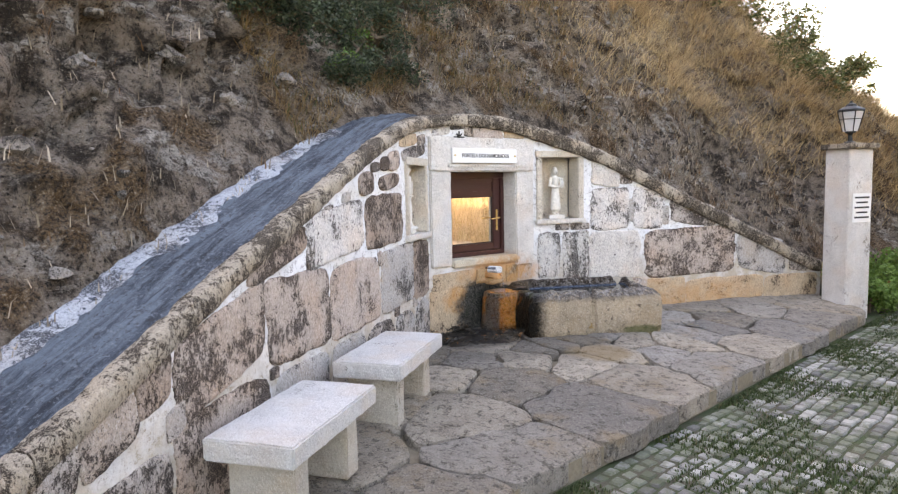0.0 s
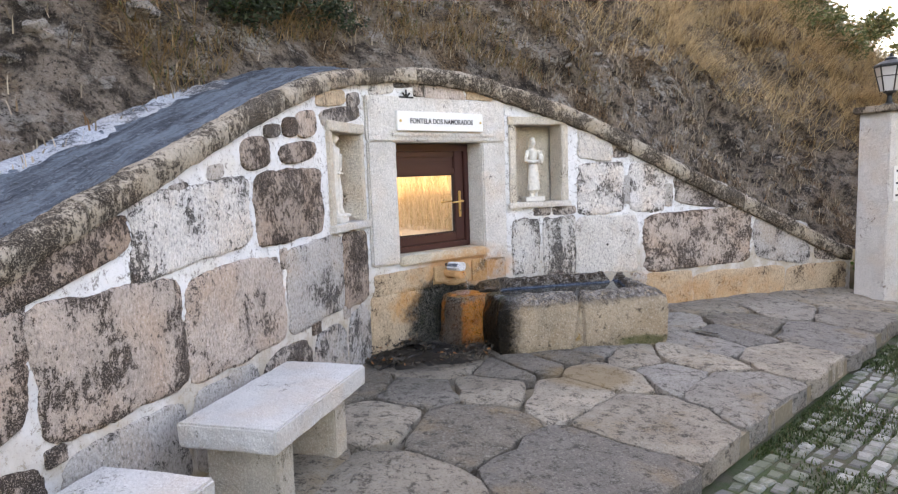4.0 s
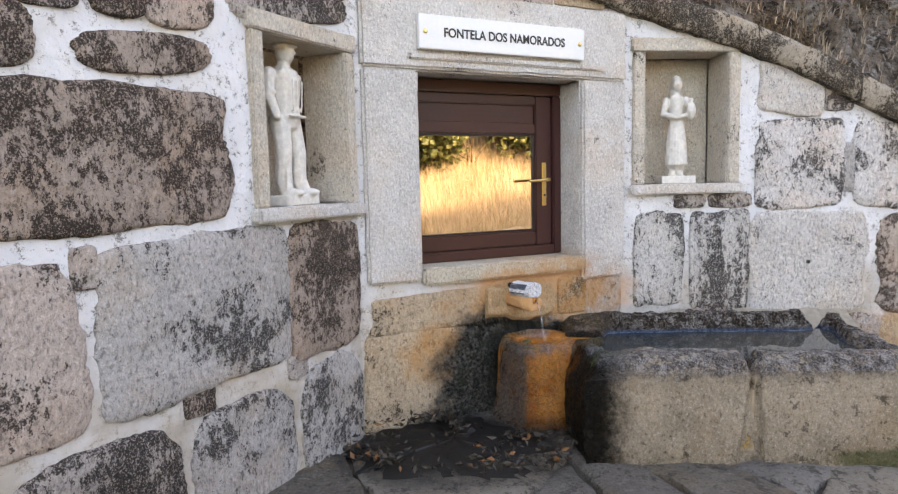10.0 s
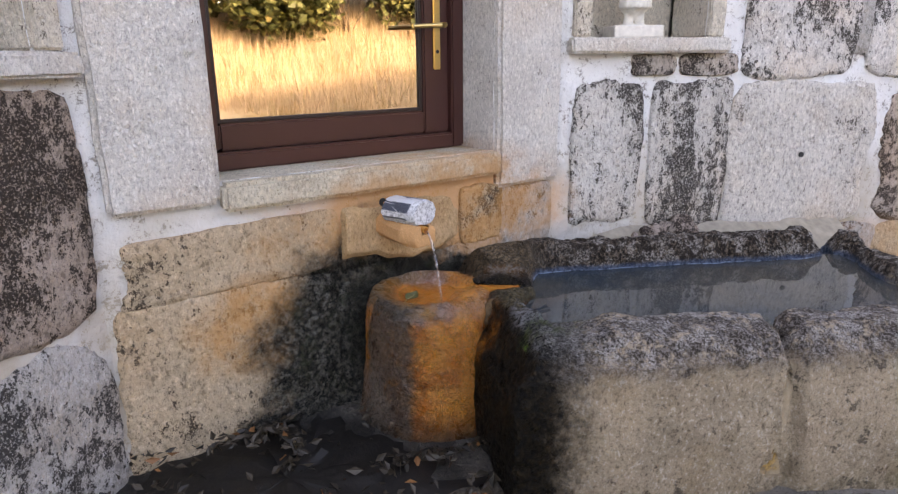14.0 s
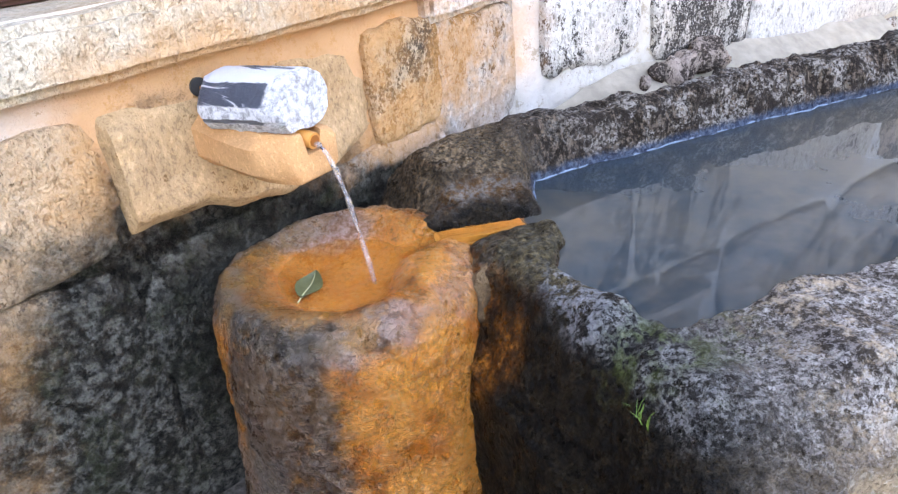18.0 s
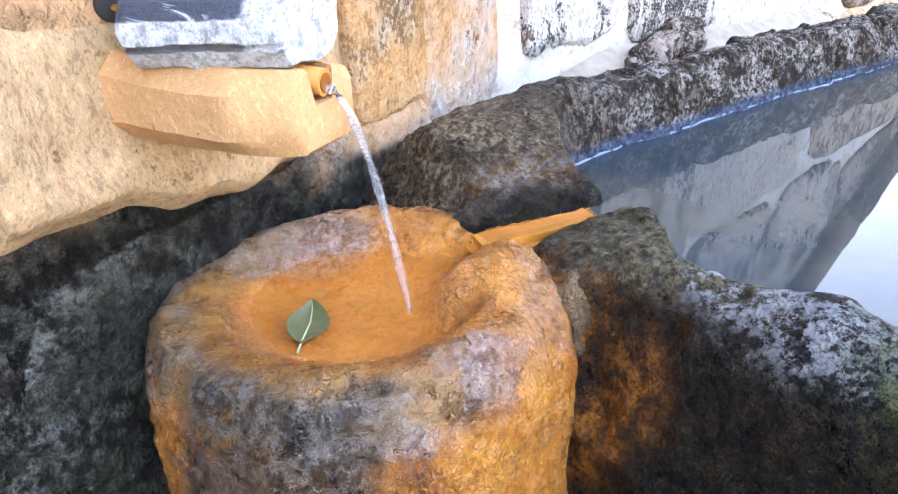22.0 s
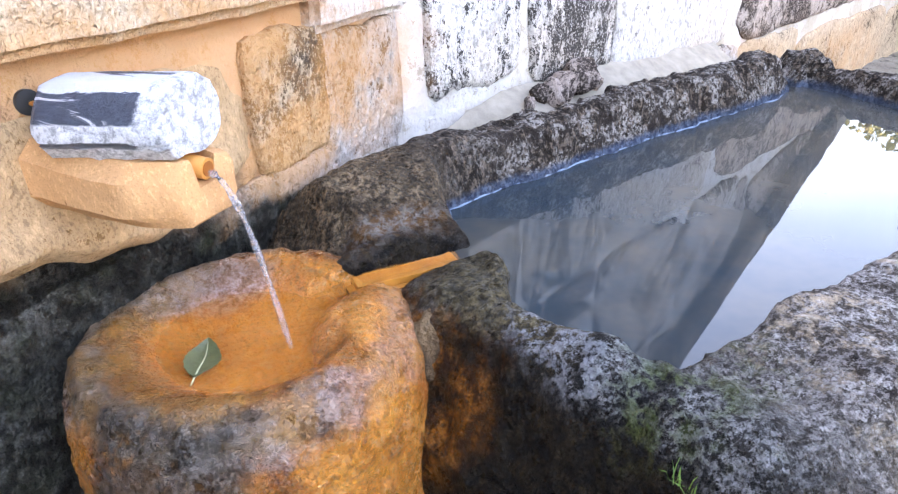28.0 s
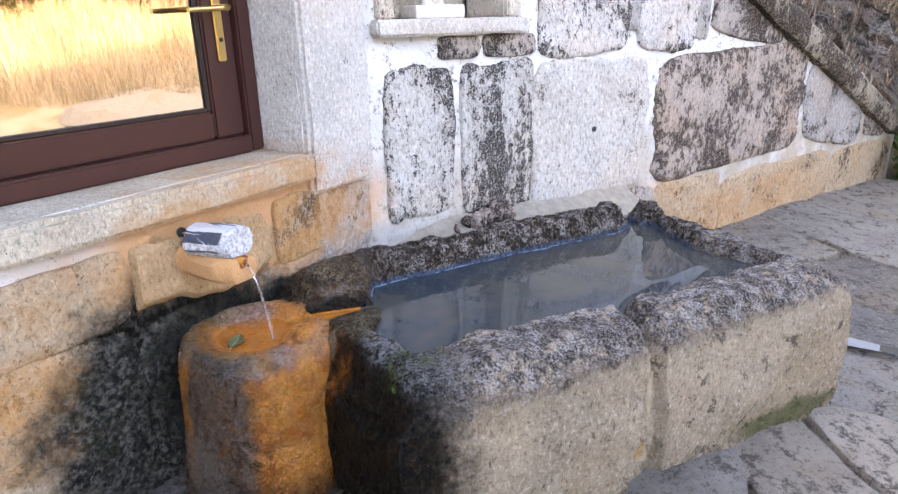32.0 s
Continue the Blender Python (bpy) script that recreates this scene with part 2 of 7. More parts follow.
PILLAR = granite("pillar_render", (0.62, 0.59, 0.55), (0.25, 0.2, 0.16), 0.12, 0.35, seeping=False, grain=140)


def slab_material():
    n = Nodes("flagstone", 0.82)
    at = n.shifted()
    fine = n.noise(75, 4, 0.78, at)
    col = n.tone((0.37, 0.315, 0.25), n.span(n.noise(4, 6, 0.65, at), 0.35, 1.65))
    col = n.mix(n.math("MULTIPLY", n.step(n.math("FRACT", n.math("MULTIPLY", n.random, 5.7)), 0.5, 0.85), 0.5), col, n.tone((0.26, 0.258, 0.255), n.span(n.noise(5, 6, 0.7, at), 0.4, 1.6)))
    col = n.tone(col, n.span(n.random, 0.6, 1.35))
    col = n.mix(n.math("MULTIPLY", n.step(n.noise(2.3, 4, 0.6, at), 0.52, 0.72), 0.6), col, (0.34, 0.235, 0.125))
    col = n.mix(n.math("MULTIPLY", n.step(n.noise(15, 7, 0.82, at), 0.51, 0.60), 0.8), col, (0.062, 0.053, 0.042))
    col = n.mix(n.math("MULTIPLY", n.step(n.noise(31, 6, 0.8, at), 0.56, 0.63), 0.6), col, (0.46, 0.42, 0.36))
    col = n.mix(n.math("MULTIPLY", n.step(fine, 0.55, 0.66), 0.5), col, (0.47, 0.42, 0.355))
    col = n.mix(n.math("MULTIPLY", n.step(fine, 0.45, 0.36), 0.6), col, (0.05, 0.043, 0.034))
    spot = n.blob((1.30, 6.35, -0.03), (0.33, 0.25, 0.3), wobble=0.4)
    col = n.mix(n.math("MULTIPLY", spot, 0.55), col, (0.42, 0.27, 0.11))
    # darker brown over the slabs in front of the fountain
    brown_patch = n.blob((0.55, 6.75, 0.0), (1.25, 0.75, 0.4), wobble=0.5, scale=3)
    col = n.mix(n.math("MULTIPLY", brown_patch, 0.35), col, n.tone((0.085, 0.070, 0.052), n.span(n.noise(30, 6, 0.75), 0.3, 1.7)))
    wet = n.blob((0.15, 7.0, 0.0), (0.55, 0.42, 0.3), wobble=0.45)
    col = n.mix(n.math("MULTIPLY", wet, 0.9), col, WET)
    n.bump(fine, 0.5, 0.006)
    n.bump(n.noise(11, 8, 0.75, at), 1.0, 0.09)
    return n.done(col, n.span(wet, 0.85, 0.55))


def mortar_material():
    n = Nodes("lime_mortar", 0.95)
    a = n.noise(8, 6, 0.6)
    col = n.tone((0.75, 0.745, 0.74), n.span(a, 0.72, 1.15))
    col = n.mix(n.math("MULTIPLY", n.step(n.noise(3, 5, 0.6), 0.5, 0.7), 0.5), col, (0.62, 0.57, 0.48))
    col = n.mix(n.math("MULTIPLY", n.step(n.noise(24, 7, 0.88), 0.545, 0.60), 0.8), col, (0.13, 0.105, 0.09))
    low = n.step(n.axis(2), 0.92, 0.30)
    col = n.mix(n.math("MULTIPLY", low, n.span(n.step(n.noise(6, 5), 0.25, 0.65), 0.25, 0.9)), col, (0.42, 0.345, 0.255))
    col = seep(n, col, 1.15, 0.4)
    n.bump(n.noise(60, 5, 0.7), 0.6, 0.008)
    n.bump(a, 0.8, 0.03)
    return n.done(col)


def soil_material():
    n = Nodes("hillside_soil", 1.0, 0.0, 0.1)
    big, mid = n.noise(0.9, 6, 0.6), n.noise(6, 8, 0.68)
    fine = n.noise(45, 6, 0.78)
    grit = n.noise(120, 4, 0.75)
    col = n.mix(n.step(mid, 0.40, 0.60), (0.052, 0.040, 0.032), (0.285, 0.225, 0.178))
    # pale split rock showing through in ragged, slanting sheets
    strata = n.noise(3.4, 7, 0.66, squash=(1.0, 0.55, 1.5), distortion=0.6)
    rock = n.math("MULTIPLY", n.step(strata, 0.52, 0.57), n.step(n.noise(17, 6, 0.75), 0.42, 0.52))
    col = n.mix(n.math("MULTIPLY", rock, n.span(n.step(big, 0.42, 0.56), 0.25, 1.0)), col, n.tone((0.42, 0.38, 0.335), n.span(fine, 0.4, 1.5)))
    col = n.mix(n.math("MULTIPLY", n.step(n.noise(1.7, 5), 0.52, 0.62), 0.65), col, n.mix(n.step(fine, 0.42, 0.6), (0.055, 0.028, 0.012), (0.21, 0.12, 0.05)))
    col = n.mix(n.math("MULTIPLY", n.step(fine, 0.58, 0.66), 0.8), col, (0.42, 0.37, 0.30))
    col = n.mix(n.math("MULTIPLY", n.step(fine, 0.48, 0.38), 0.92), col, (0.017, 0.014, 0.011))
    col = n.mix(n.math("MULTIPLY", n.step(grit, 0.60, 0.68), 0.6), col, (0.46, 0.42, 0.36))
    n.bump(fine, 1.0, 0.035)
    n.bump(n.noise(12, 7, 0.72), 1.0, 0.12)
    return n.done(col)


def apron_material():
    """Dark cement with streaks that run with the fall of the gutter."""
    n = Nodes("cement_apron", 0.75)
    across = n.vec("DOT_PRODUCT", n.pos, (0.95, -0.31, 0.0))
    run = n.vec("DOT_PRODUCT", n.pos, (0.31, 0.95, 0.0))
    place = n.nt.nodes.new("ShaderNodeCombineXYZ")
    n.put(place.inputs[0], n.math("MULTIPLY", across, 17.0))
    n.put(place.inputs[1], n.math("MULTIPLY", run, 1.6))
    streaks = n.noise(1.0, 8, 0.72, place.outputs[0], distortion=0.4)
    col = n.mix(n.step(streaks, 0.38, 0.62), (0.014, 0.021, 0.031), (0.105, 0.135, 0.165))
    col = n.mix(n.math("MULTIPLY", n.step(n.noise(46, 6, 0.85), 0.53, 0.61), 0.7), col, (0.185, 0.215, 0.245))
    col = n.mix(n.math("MULTIPLY", n.step(n.noise(30, 6, 0.85), 0.55, 0.62), 0.85), col, (0.020, 0.019, 0.020))
    n.bump(n.noise(60, 6, 0.8), 0.8, 0.02)
    return n.done(col)


def ground_material():
    n = Nodes("earth_and_grass", 1.0)
    a = n.noise(3, 8, 0.65)
    col = n.mix(n.step(a, 0.4, 0.6), (0.075, 0.066, 0.045), (0.04, 0.06, 0.02))
    far = n.step(n.axis(0), 5.5, 8.0)
    dry = n.mix(n.step(n.noise(1.1, 7, 0.6), 0.4, 0.6), (0.36, 0.26, 0.12), (0.50, 0.40, 0.24))
    col = n.mix(far, col, dry)
    n.bump(n.noise(40, 6, 0.75), 0.8, 0.02)
    return n.done(col)


def sett_material():
    n = Nodes("granite_sett", 0.8)
    at = n.shifted()
    pick = n.math("FRACT", n.math("ADD", n.island, n.random))
    col = n.tone((0.235, 0.23, 0.205), n.span(pick, 0.35, 1.35))
    moss = n.step(n.noise(2.6, 6, 0.7), 0.44, 0.56)
    col = n.mix(n.math("MULTIPLY", moss, 0.7), col, (0.06, 0.075, 0.03))
    col = n.tone(col, n.span(n.noise(90, 4, 0.7, at), 0.6, 1.4))
    n.bump(n.noise(60, 4, 0.7), 0.5, 0.01)
    return n.done(col)


def trough_material():
    n = Nodes("trough_granite", 0.9, 0.0, 0.25)
    fine = n.noise(95, 4, 0.78, squash=(1, 1, 0.7))
    grit = n.noise(230, 3, 0.75)
    crumbs = n.noise(34, 6, 0.75)
    # pale pinkish granite with pits and chips
    col = n.tone((0.53, 0.415, 0.295), n.span(n.noise(6, 6, 0.65), 0.45, 1.5))
    col = n.mix(n.math("MULTIPLY", n.step(n.noise(2.6, 4, 0.6), 0.50, 0.66), 0.5), col, (0.44, 0.31, 0.19))
    col = n.mix(n.math("MULTIPLY", n.step(fine, 0.54, 0.64), 0.85), col, (0.70, 0.61, 0.50))
    col = n.mix(n.math("MULTIPLY", n.step(fine, 0.45, 0.36), 0.6), col, (0.12, 0.09, 0.065))
    col = n.mix(n.math("MULTIPLY", n.step(n.noise(17, 6, 0.8), 0.575, 0.64), 0.8), col, (0.075, 0.06, 0.048))
    foot = n.step(n.math("ADD", n.axis(2), n.math("MULTIPLY", n.noise(7, 6, 0.75), 0.22)), 0.17, 0.08)
    col = n.mix(n.math("MULTIPLY", n.math("MULTIPLY", foot, n.step(n.noise(26, 6, 0.8), 0.40, 0.56)), 0.75), col, (0.085, 0.072, 0.045))
    # lichen over the upper rim
    top = n.step(n.math("ADD", n.axis(2), n.math("MULTIPLY", n.noise(9, 6, 0.7), 0.13)), 0.385, 0.455)
    lichen = n.mix(n.step(n.noise(150, 4, 0.8), 0.47, 0.56), (0.016, 0.013, 0.012), (0.22, 0.20, 0.19))
    white = n.math("MULTIPLY", n.step(n.noise(21, 6, 0.8), 0.49, 0.58), n.step(grit, 0.42, 0.55))
    lichen = n.mix(n.math("MULTIPLY", white, 0.8), lichen, (0.56, 0.53, 0.50))
    col = n.mix(n.math("MULTIPLY", n.math("MULTIPLY", top, n.step(crumbs, 0.33, 0.50)), 0.92), col, lichen)
    # the wet end beside the pedestal, its blacks deepened for the shadowed gap
    wet = n.step(n.math("ADD", n.axis(0), n.math("MULTIPLY", crumbs, 0.20)), 1.09, 0.93)
    algae_shade = n.mix(n.step(n.noise(60, 6, 0.8), 0.42, 0.62), (0.0022, 0.0018, 0.0014), (0.026, 0.018, 0.009))
    rusty = n.blob((0.705, 7.33, 0.33), (0.13, 0.11, 0.16), wobble=0.55, scale=8)
    ochre = n.mix(n.step(n.noise(48, 6, 0.8), 0.42, 0.60), (0.050, 0.015, 0.003), (0.30, 0.10, 0.014))
    algae_shade = n.mix(n.math("MULTIPLY", rusty, n.span(n.step(n.noise(9, 6, 0.7), 0.40, 0.58), 0.12, 0.95)), algae_shade, ochre)
    high = n.step(n.math("ADD", n.axis(2), n.math("MULTIPLY", n.noise(14, 5, 0.7), 0.07)), 0.398, 0.430)
    crust = n.mix(n.step(n.noise(120, 6, 0.85), 0.47, 0.55), (0.008, 0.0075, 0.0065), (0.18, 0.18, 0.175))
    crust = n.tone(crust, n.span(n.step(n.noise(16, 5, 0.7), 0.38, 0.6), 0.25, 1.3))
    olive = n.blob((0.83, 7.36, 0.4), (0.12, 0.16, 0.2), wobble=0.6, scale=9)
    crust = n.mix(n.math("MULTIPLY", olive, 0.75), crust, n.mix(n.step(n.noise(110, 5, 0.8), 0.42, 0.60), (0.030, 0.022, 0.009), (0.20, 0.155, 0.08)))
    silver = n.math("MULTIPLY", n.blob((0.84, 7.20, 0.39), (0.10, 0.09, 0.1), wobble=0.8, scale=14), n.step(n.noise(60, 5, 0.8), 0.45, 0.56))
    crust = n.mix(n.math("MULTIPLY", silver, 0.8), crust, (0.36, 0.375, 0.40))
    algae_shade = n.mix(n.math("MULTIPLY", high, n.step(n.axis(1), 7.47, 7.42)), algae_shade, crust)
    moss = n.math("MULTIPLY", n.blob((0.91, 7.12, 0.38), (0.13, 0.11, 0.08), wobble=0.8, scale=12), n.step(n.noise(60, 4, 0.7), 0.46, 0.57))
    algae_shade = n.mix(n.math("MULTIPLY", moss, 0.6), algae_shade, (0.075, 0.105, 0.018))
    col = n.mix(wet, col, algae_shade)
    # the back rim: brown crust with pale scabs, reflected sky painted blue near the water
    back = n.step(n.math("ADD", n.axis(1), n.math("MULTIPLY", crumbs, 0.1)), 7.52, 7.60)
    brown = n.mix(n.step(fine, 0.48, 0.62), (0.020, 0.014, 0.010), (0.20, 0.152, 0.115))
    brown = n.mix(n.math("MULTIPLY", n.step(n.noise(15, 5, 0.7), 0.47, 0.58), 0.6), brown, (0.045, 0.035, 0.03))
    pale = n.math("MULTIPLY", n.math("MULTIPLY", n.step(n.noise(24, 6, 0.8), 0.47, 0.58), n.step(n.noise(140, 4, 0.8), 0.44, 0.54)), n.step(n.axis(0), 0.80, 1.10))
    brown = n.mix(n.math("MULTIPLY", pale, 0.75), brown, (0.52, 0.475, 0.43))
    hump = n.blob((0.71, 7.58, 0.43), (0.19, 0.18, 0.2), wobble=0.3, scale=9)
    brown_patch = n.tone((0.125, 0.088, 0.054), n.span(n.step(n.noise(130, 5, 0.8), 0.4, 0.62), 0.22, 2.1))
    brown = n.mix(n.math("MULTIPLY", hump, 0.9), brown, n.tone(brown_patch, n.span(n.step(n.noise(13, 5, 0.7), 0.38, 0.62), 0.45, 1.4)))
    tip = n.blob((0.77, 7.495, 0.41), (0.12, 0.05, 0.05), wobble=0.5, scale=14)
    brown = n.mix(n.math("MULTIPLY", tip, 0.7), brown, n.mix(n.step(n.noise(70, 5, 0.8), 0.44, 0.58), (0.20, 0.085, 0.022), (0.36, 0.32, 0.29)))
    sky_band = n.step(n.math("ADD", n.axis(2), n.math("MULTIPLY", n.noise(40, 5, 0.7), 0.02)), 0.404, 0.388)
    brown = n.mix(n.math("MULTIPLY", n.math("MULTIPLY", sky_band, n.step(n.axis(0), 0.82, 0.90)), 0.85), brown, n.mix(n.step(n.noise(90, 5, 0.8), 0.42, 0.6), (0.022, 0.042, 0.085), (0.13, 0.18, 0.26)))
    col = n.mix(back, col, brown)
    green = n.blob((1.95, 7.0, 0.02), (0.25, 0.2, 0.05), wobble=0.4)
    col = n.mix(n.math("MULTIPLY", green, 0.7), col, (0.08, 0.10, 0.03))
    beads = n.cells(150)
    # hollows between beads painted darker, where the bump is lowest
    col = n.mix(n.math("MULTIPLY", n.step(beads, 0.55, 0.85), 0.35), col, n.tone(col, 0.4))
    n.bump(n.math("SUBTRACT", 1.0, beads), 0.8, 0.006)
    n.bump(fine, 0.9, 0.012)
    n.bump(crumbs, 0.9, 0.03)
    n.put(n.bsdf.inputs["Specular IOR Level"], n.span(wet, 0.15, 0.16))
    return n.done(col, n.math("SUBTRACT", 0.92, n.math("MULTIPLY", wet, n.span(n.step(n.noise(50, 5, 0.75), 0.36, 0.62), 0.10, 0.72))))


def filler_material():
    n = Nodes("wet_ochre_stone", 0.35)
    mid = n.noise(22, 6, 0.7)
    col = n.mix(n.step(mid, 0.40, 0.62), (0.055, 0.030, 0.013), (0.19, 0.115, 0.055))
    col = n.mix(n.math("MULTIPLY", n.step(n.noise(60, 5, 0.75), 0.56, 0.66), 0.4), col, (0.24, 0.18, 0.12))
    n.bump(n.noise(50, 5, 0.75), 1.0, 0.03)
    return n.done(col, n.span(mid, 0.35, 0.8))


def pedestal_material():
    n = Nodes("rust_stained_granite", 0.5)
    fine = n.noise(95, 5, 0.8)
    grit = n.noise(260, 3, 0.75)
    mid = n.noise(9, 6, 0.68)
    col = n.mix(n.step(mid, 0.36, 0.64), (0.60, 0.155, 0.013), (0.95, 0.36, 0.060))
    col = n.mix(n.math("MULTIPLY", n.step(fine, 0.53, 0.64), 0.55), col, (0.86, 0.52, 0.25))
    col = n.mix(n.math("MULTIPLY", n.step(fine, 0.47, 0.38), 0.6), col, (0.22, 0.07, 0.012))
    col = n.mix(n.math("MULTIPLY", n.step(grit, 0.42, 0.34), 0.5), col, (0.16, 0.055, 0.012))
    offset = n.vec("SUBTRACT", n.pos, (0.548, 7.432, 0.38))
    reach = n.vec("LENGTH", n.vec("MULTIPLY", offset, (1, 1, 0.0)))
    ragged = n.math("ADD", reach, n.math("MULTIPLY", n.math("SUBTRACT", n.noise(12, 6, 0.75), 0.5), 0.085))
    # grey mineral crust round the shoulder, lilac sky highlights painted into it
    band = n.math("MULTIPLY", n.math("MULTIPLY", n.step(ragged, 0.140, 0.160), n.span(n.step(n.math("ADD", n.axis(0), n.math("MULTIPLY", mid, 0.1)), 0.70, 0.60), 0.45, 1.0)), n.step(n.math("ADD", n.axis(2), n.math("MULTIPLY", n.noise(10, 6, 0.75), 0.13)), 0.390, 0.425))
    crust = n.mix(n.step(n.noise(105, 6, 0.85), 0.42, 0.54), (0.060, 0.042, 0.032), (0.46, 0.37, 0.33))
    crust = n.mix(n.math("MULTIPLY", n.step(n.noise(15, 5, 0.7), 0.50, 0.60), 0.75), crust, (0.56, 0.26, 0.07))
    col = n.mix(n.math("MULTIPLY", band, 0.82), col, crust)
    # wet sheen of the sky inside the bowl's far side, painted in lilac
    far = n.blob((0.50, 7.545, 0.375), (0.13, 0.045, 0.05), wobble=0.6, scale=12)
    col = n.mix(n.math("MULTIPLY", far, 0.75), col, n.mix(n.step(fine, 0.42, 0.58), (0.20, 0.11, 0.07), (0.50, 0.40, 0.39)))
    olive = n.math("MULTIPLY", n.step(ragged, 0.100, 0.135), n.step(n.axis(0), 0.62, 0.48))
    col = n.mix(n.math("MULTIPLY", n.math("MULTIPLY", olive, n.step(n.axis(2), 0.350, 0.365)), 0.55), col, n.tone((0.24, 0.15, 0.055), n.span(n.noise(30, 5, 0.75), 0.35, 1.7)))
    # algae on the side that looks away from the trough, grey highlights painted in
    facing = n.vec("DOT_PRODUCT", n.vec("NORMALIZE", n.vec("MULTIPLY", offset, (1, 1, 0.0))), (-0.62, -0.785, 0.0))
    facing = n.math("ADD", facing, n.math("MULTIPLY", n.math("SUBTRACT", n.noise(7, 6, 0.75), 0.5), 0.26))
    side = n.math("MULTIPLY", n.step(facing, 0.865, 0.945), n.step(ragged, 0.152, 0.174))
    dim = n.mix(n.step(n.noise(85, 6, 0.85), 0.46, 0.55), (0.010, 0.009, 0.007), (0.20, 0.175, 0.15))
    dim = n.mix(n.math("MULTIPLY", n.step(n.noise(21, 6, 0.7), 0.56, 0.64), 0.7), dim, (0.36, 0.15, 0.03))
    dim = n.mix(n.math("MULTIPLY", n.blob((0.53, 7.245, 0.352), (0.025, 0.03, 0.015), wobble=0.9, scale=26), 0.6), dim, (0.13, 0.17, 0.24))
    col = n.mix(n.math("MULTIPLY", side, 0.88), col, dim)
    grey = n.math("MULTIPLY", n.blob((0.36, 7.33, 0.06), (0.10, 0.14, 0.14), wobble=0.4, scale=9), 0.75)
    col = n.mix(grey, col, n.tone((0.30, 0.235, 0.185), n.span(fine, 0.4, 1.5)))
    # darker brown towards the foot
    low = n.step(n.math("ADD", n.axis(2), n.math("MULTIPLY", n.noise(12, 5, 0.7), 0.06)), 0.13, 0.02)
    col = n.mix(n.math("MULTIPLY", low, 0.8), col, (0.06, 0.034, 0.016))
    crinkle = n.math("ADD", n.noise(38, 6, 0.82), n.math("MULTIPLY", n.step(n.noise(110, 4, 0.75), 0.40, 0.60), 0.30))
    flatness = n.step(reach, 0.10, 0.155)
    beads = n.cells(n.span(n.step(n.noise(20, 3), 0.4, 0.6), 110.0, 190.0))
    # crease shade between the beads, put into the colour
    col = n.mix(n.math("MULTIPLY", n.math("MULTIPLY", n.step(beads, 0.50, 0.85), flatness), 0.55), col, n.tone(col, 0.30))
    n.bump(n.math("MULTIPLY", n.math("SUBTRACT", 1.0, beads), flatness), 0.9, 0.007)
    n.bump(n.math("MULTIPLY", crinkle, n.span(flatness, 0.22, 1.0)), 1.0, 0.06)
    n.bsdf.inputs["Specular IOR Level"].default_value = 0.6
    return n.done(col, n.span(n.step(n.noise(34, 6, 0.8), 0.32, 0.68), 0.06, 0.60))


def marbled_material():
    """A dark upper layer with long white veins over pale split faces."""
    n = Nodes("banded_slate", 0.42)
    ragged = n.math("SUBTRACT", n.noise(55, 5, 0.7), 0.5)
    height = n.math("ADD", n.axis(2), n.math("MULTIPLY", ragged, 0.007))
    out = n.vec("DOT_PRODUCT", n.vec("SUBTRACT", n.pos, (-0.22, 7.05, 0)), (0.6075, -0.7944, 0))
    along = n.vec("DOT_PRODUCT", n.vec("SUBTRACT", n.pos, (-0.22, 7.05, 0)), (0.7944, 0.6075, 0))
    end = n.math("ADD", out, n.math("MULTIPLY", ragged, 0.016))
    top = n.math("MULTIPLY", n.step(height, 0.6185, 0.6205), n.step(end, 0.153, 0.147))
    axes = n.nt.nodes.new("ShaderNodeCombineXYZ")
    for i, (v, k) in enumerate(((out, 7.0), (along, 48.0), (n.axis(2), 60.0))):
        n.put(axes.inputs[i], n.math("MULTIPLY", v, k))
    veins = n.noise(1.0, 5, 0.62, axes.outputs[0], distortion=0.7)
    broad = n.step(height, 0.640, 0.6465)
    lines = n.step(veins, n.span(broad, 0.60, 0.40), n.span(broad, 0.66, 0.46))
    slate = n.tone((0.060, 0.072, 0.098), n.span(n.noise(120, 4, 0.7), 0.6, 1.5))
    dark = n.mix(lines, slate, (0.72, 0.72, 0.74))
    pale = n.tone((0.66, 0.66, 0.67), n.span(n.step(n.noise(110, 5, 0.8), 0.34, 0.60), 0.45, 1.2))
    seam = n.math("MULTIPLY", n.step(height, 0.5975, 0.599), n.step(height, 0.6045, 0.603))
    seam = n.math("MULTIPLY", seam, n.step(end, 0.152, 0.145))
    pale = n.mix(n.math("MULTIPLY", seam, 0.85), pale, (0.09, 0.09, 0.10))
    n.bump(n.noise(110, 6, 0.8), 0.9, 0.008)
    return n.done(n.mix(top, pale, dark), n.span(top, 0.75, 0.30))


def plain(name, colour, roughness=0.6, metallic=0.0, vary=0.25, scale=30.0, bump=0.2):
    n = Nodes(name, roughness, metallic)
    a = n.noise(scale, 5, 0.6)
    col = n.tone(colour, n.span(a, 1 - vary, 1 + vary))
    n.bump(a, bump, 0.004)
    return n.done(col, n.span(n.noise(scale * 0.4, 4), roughness * 0.8, min(1.0, roughness * 1.2)))


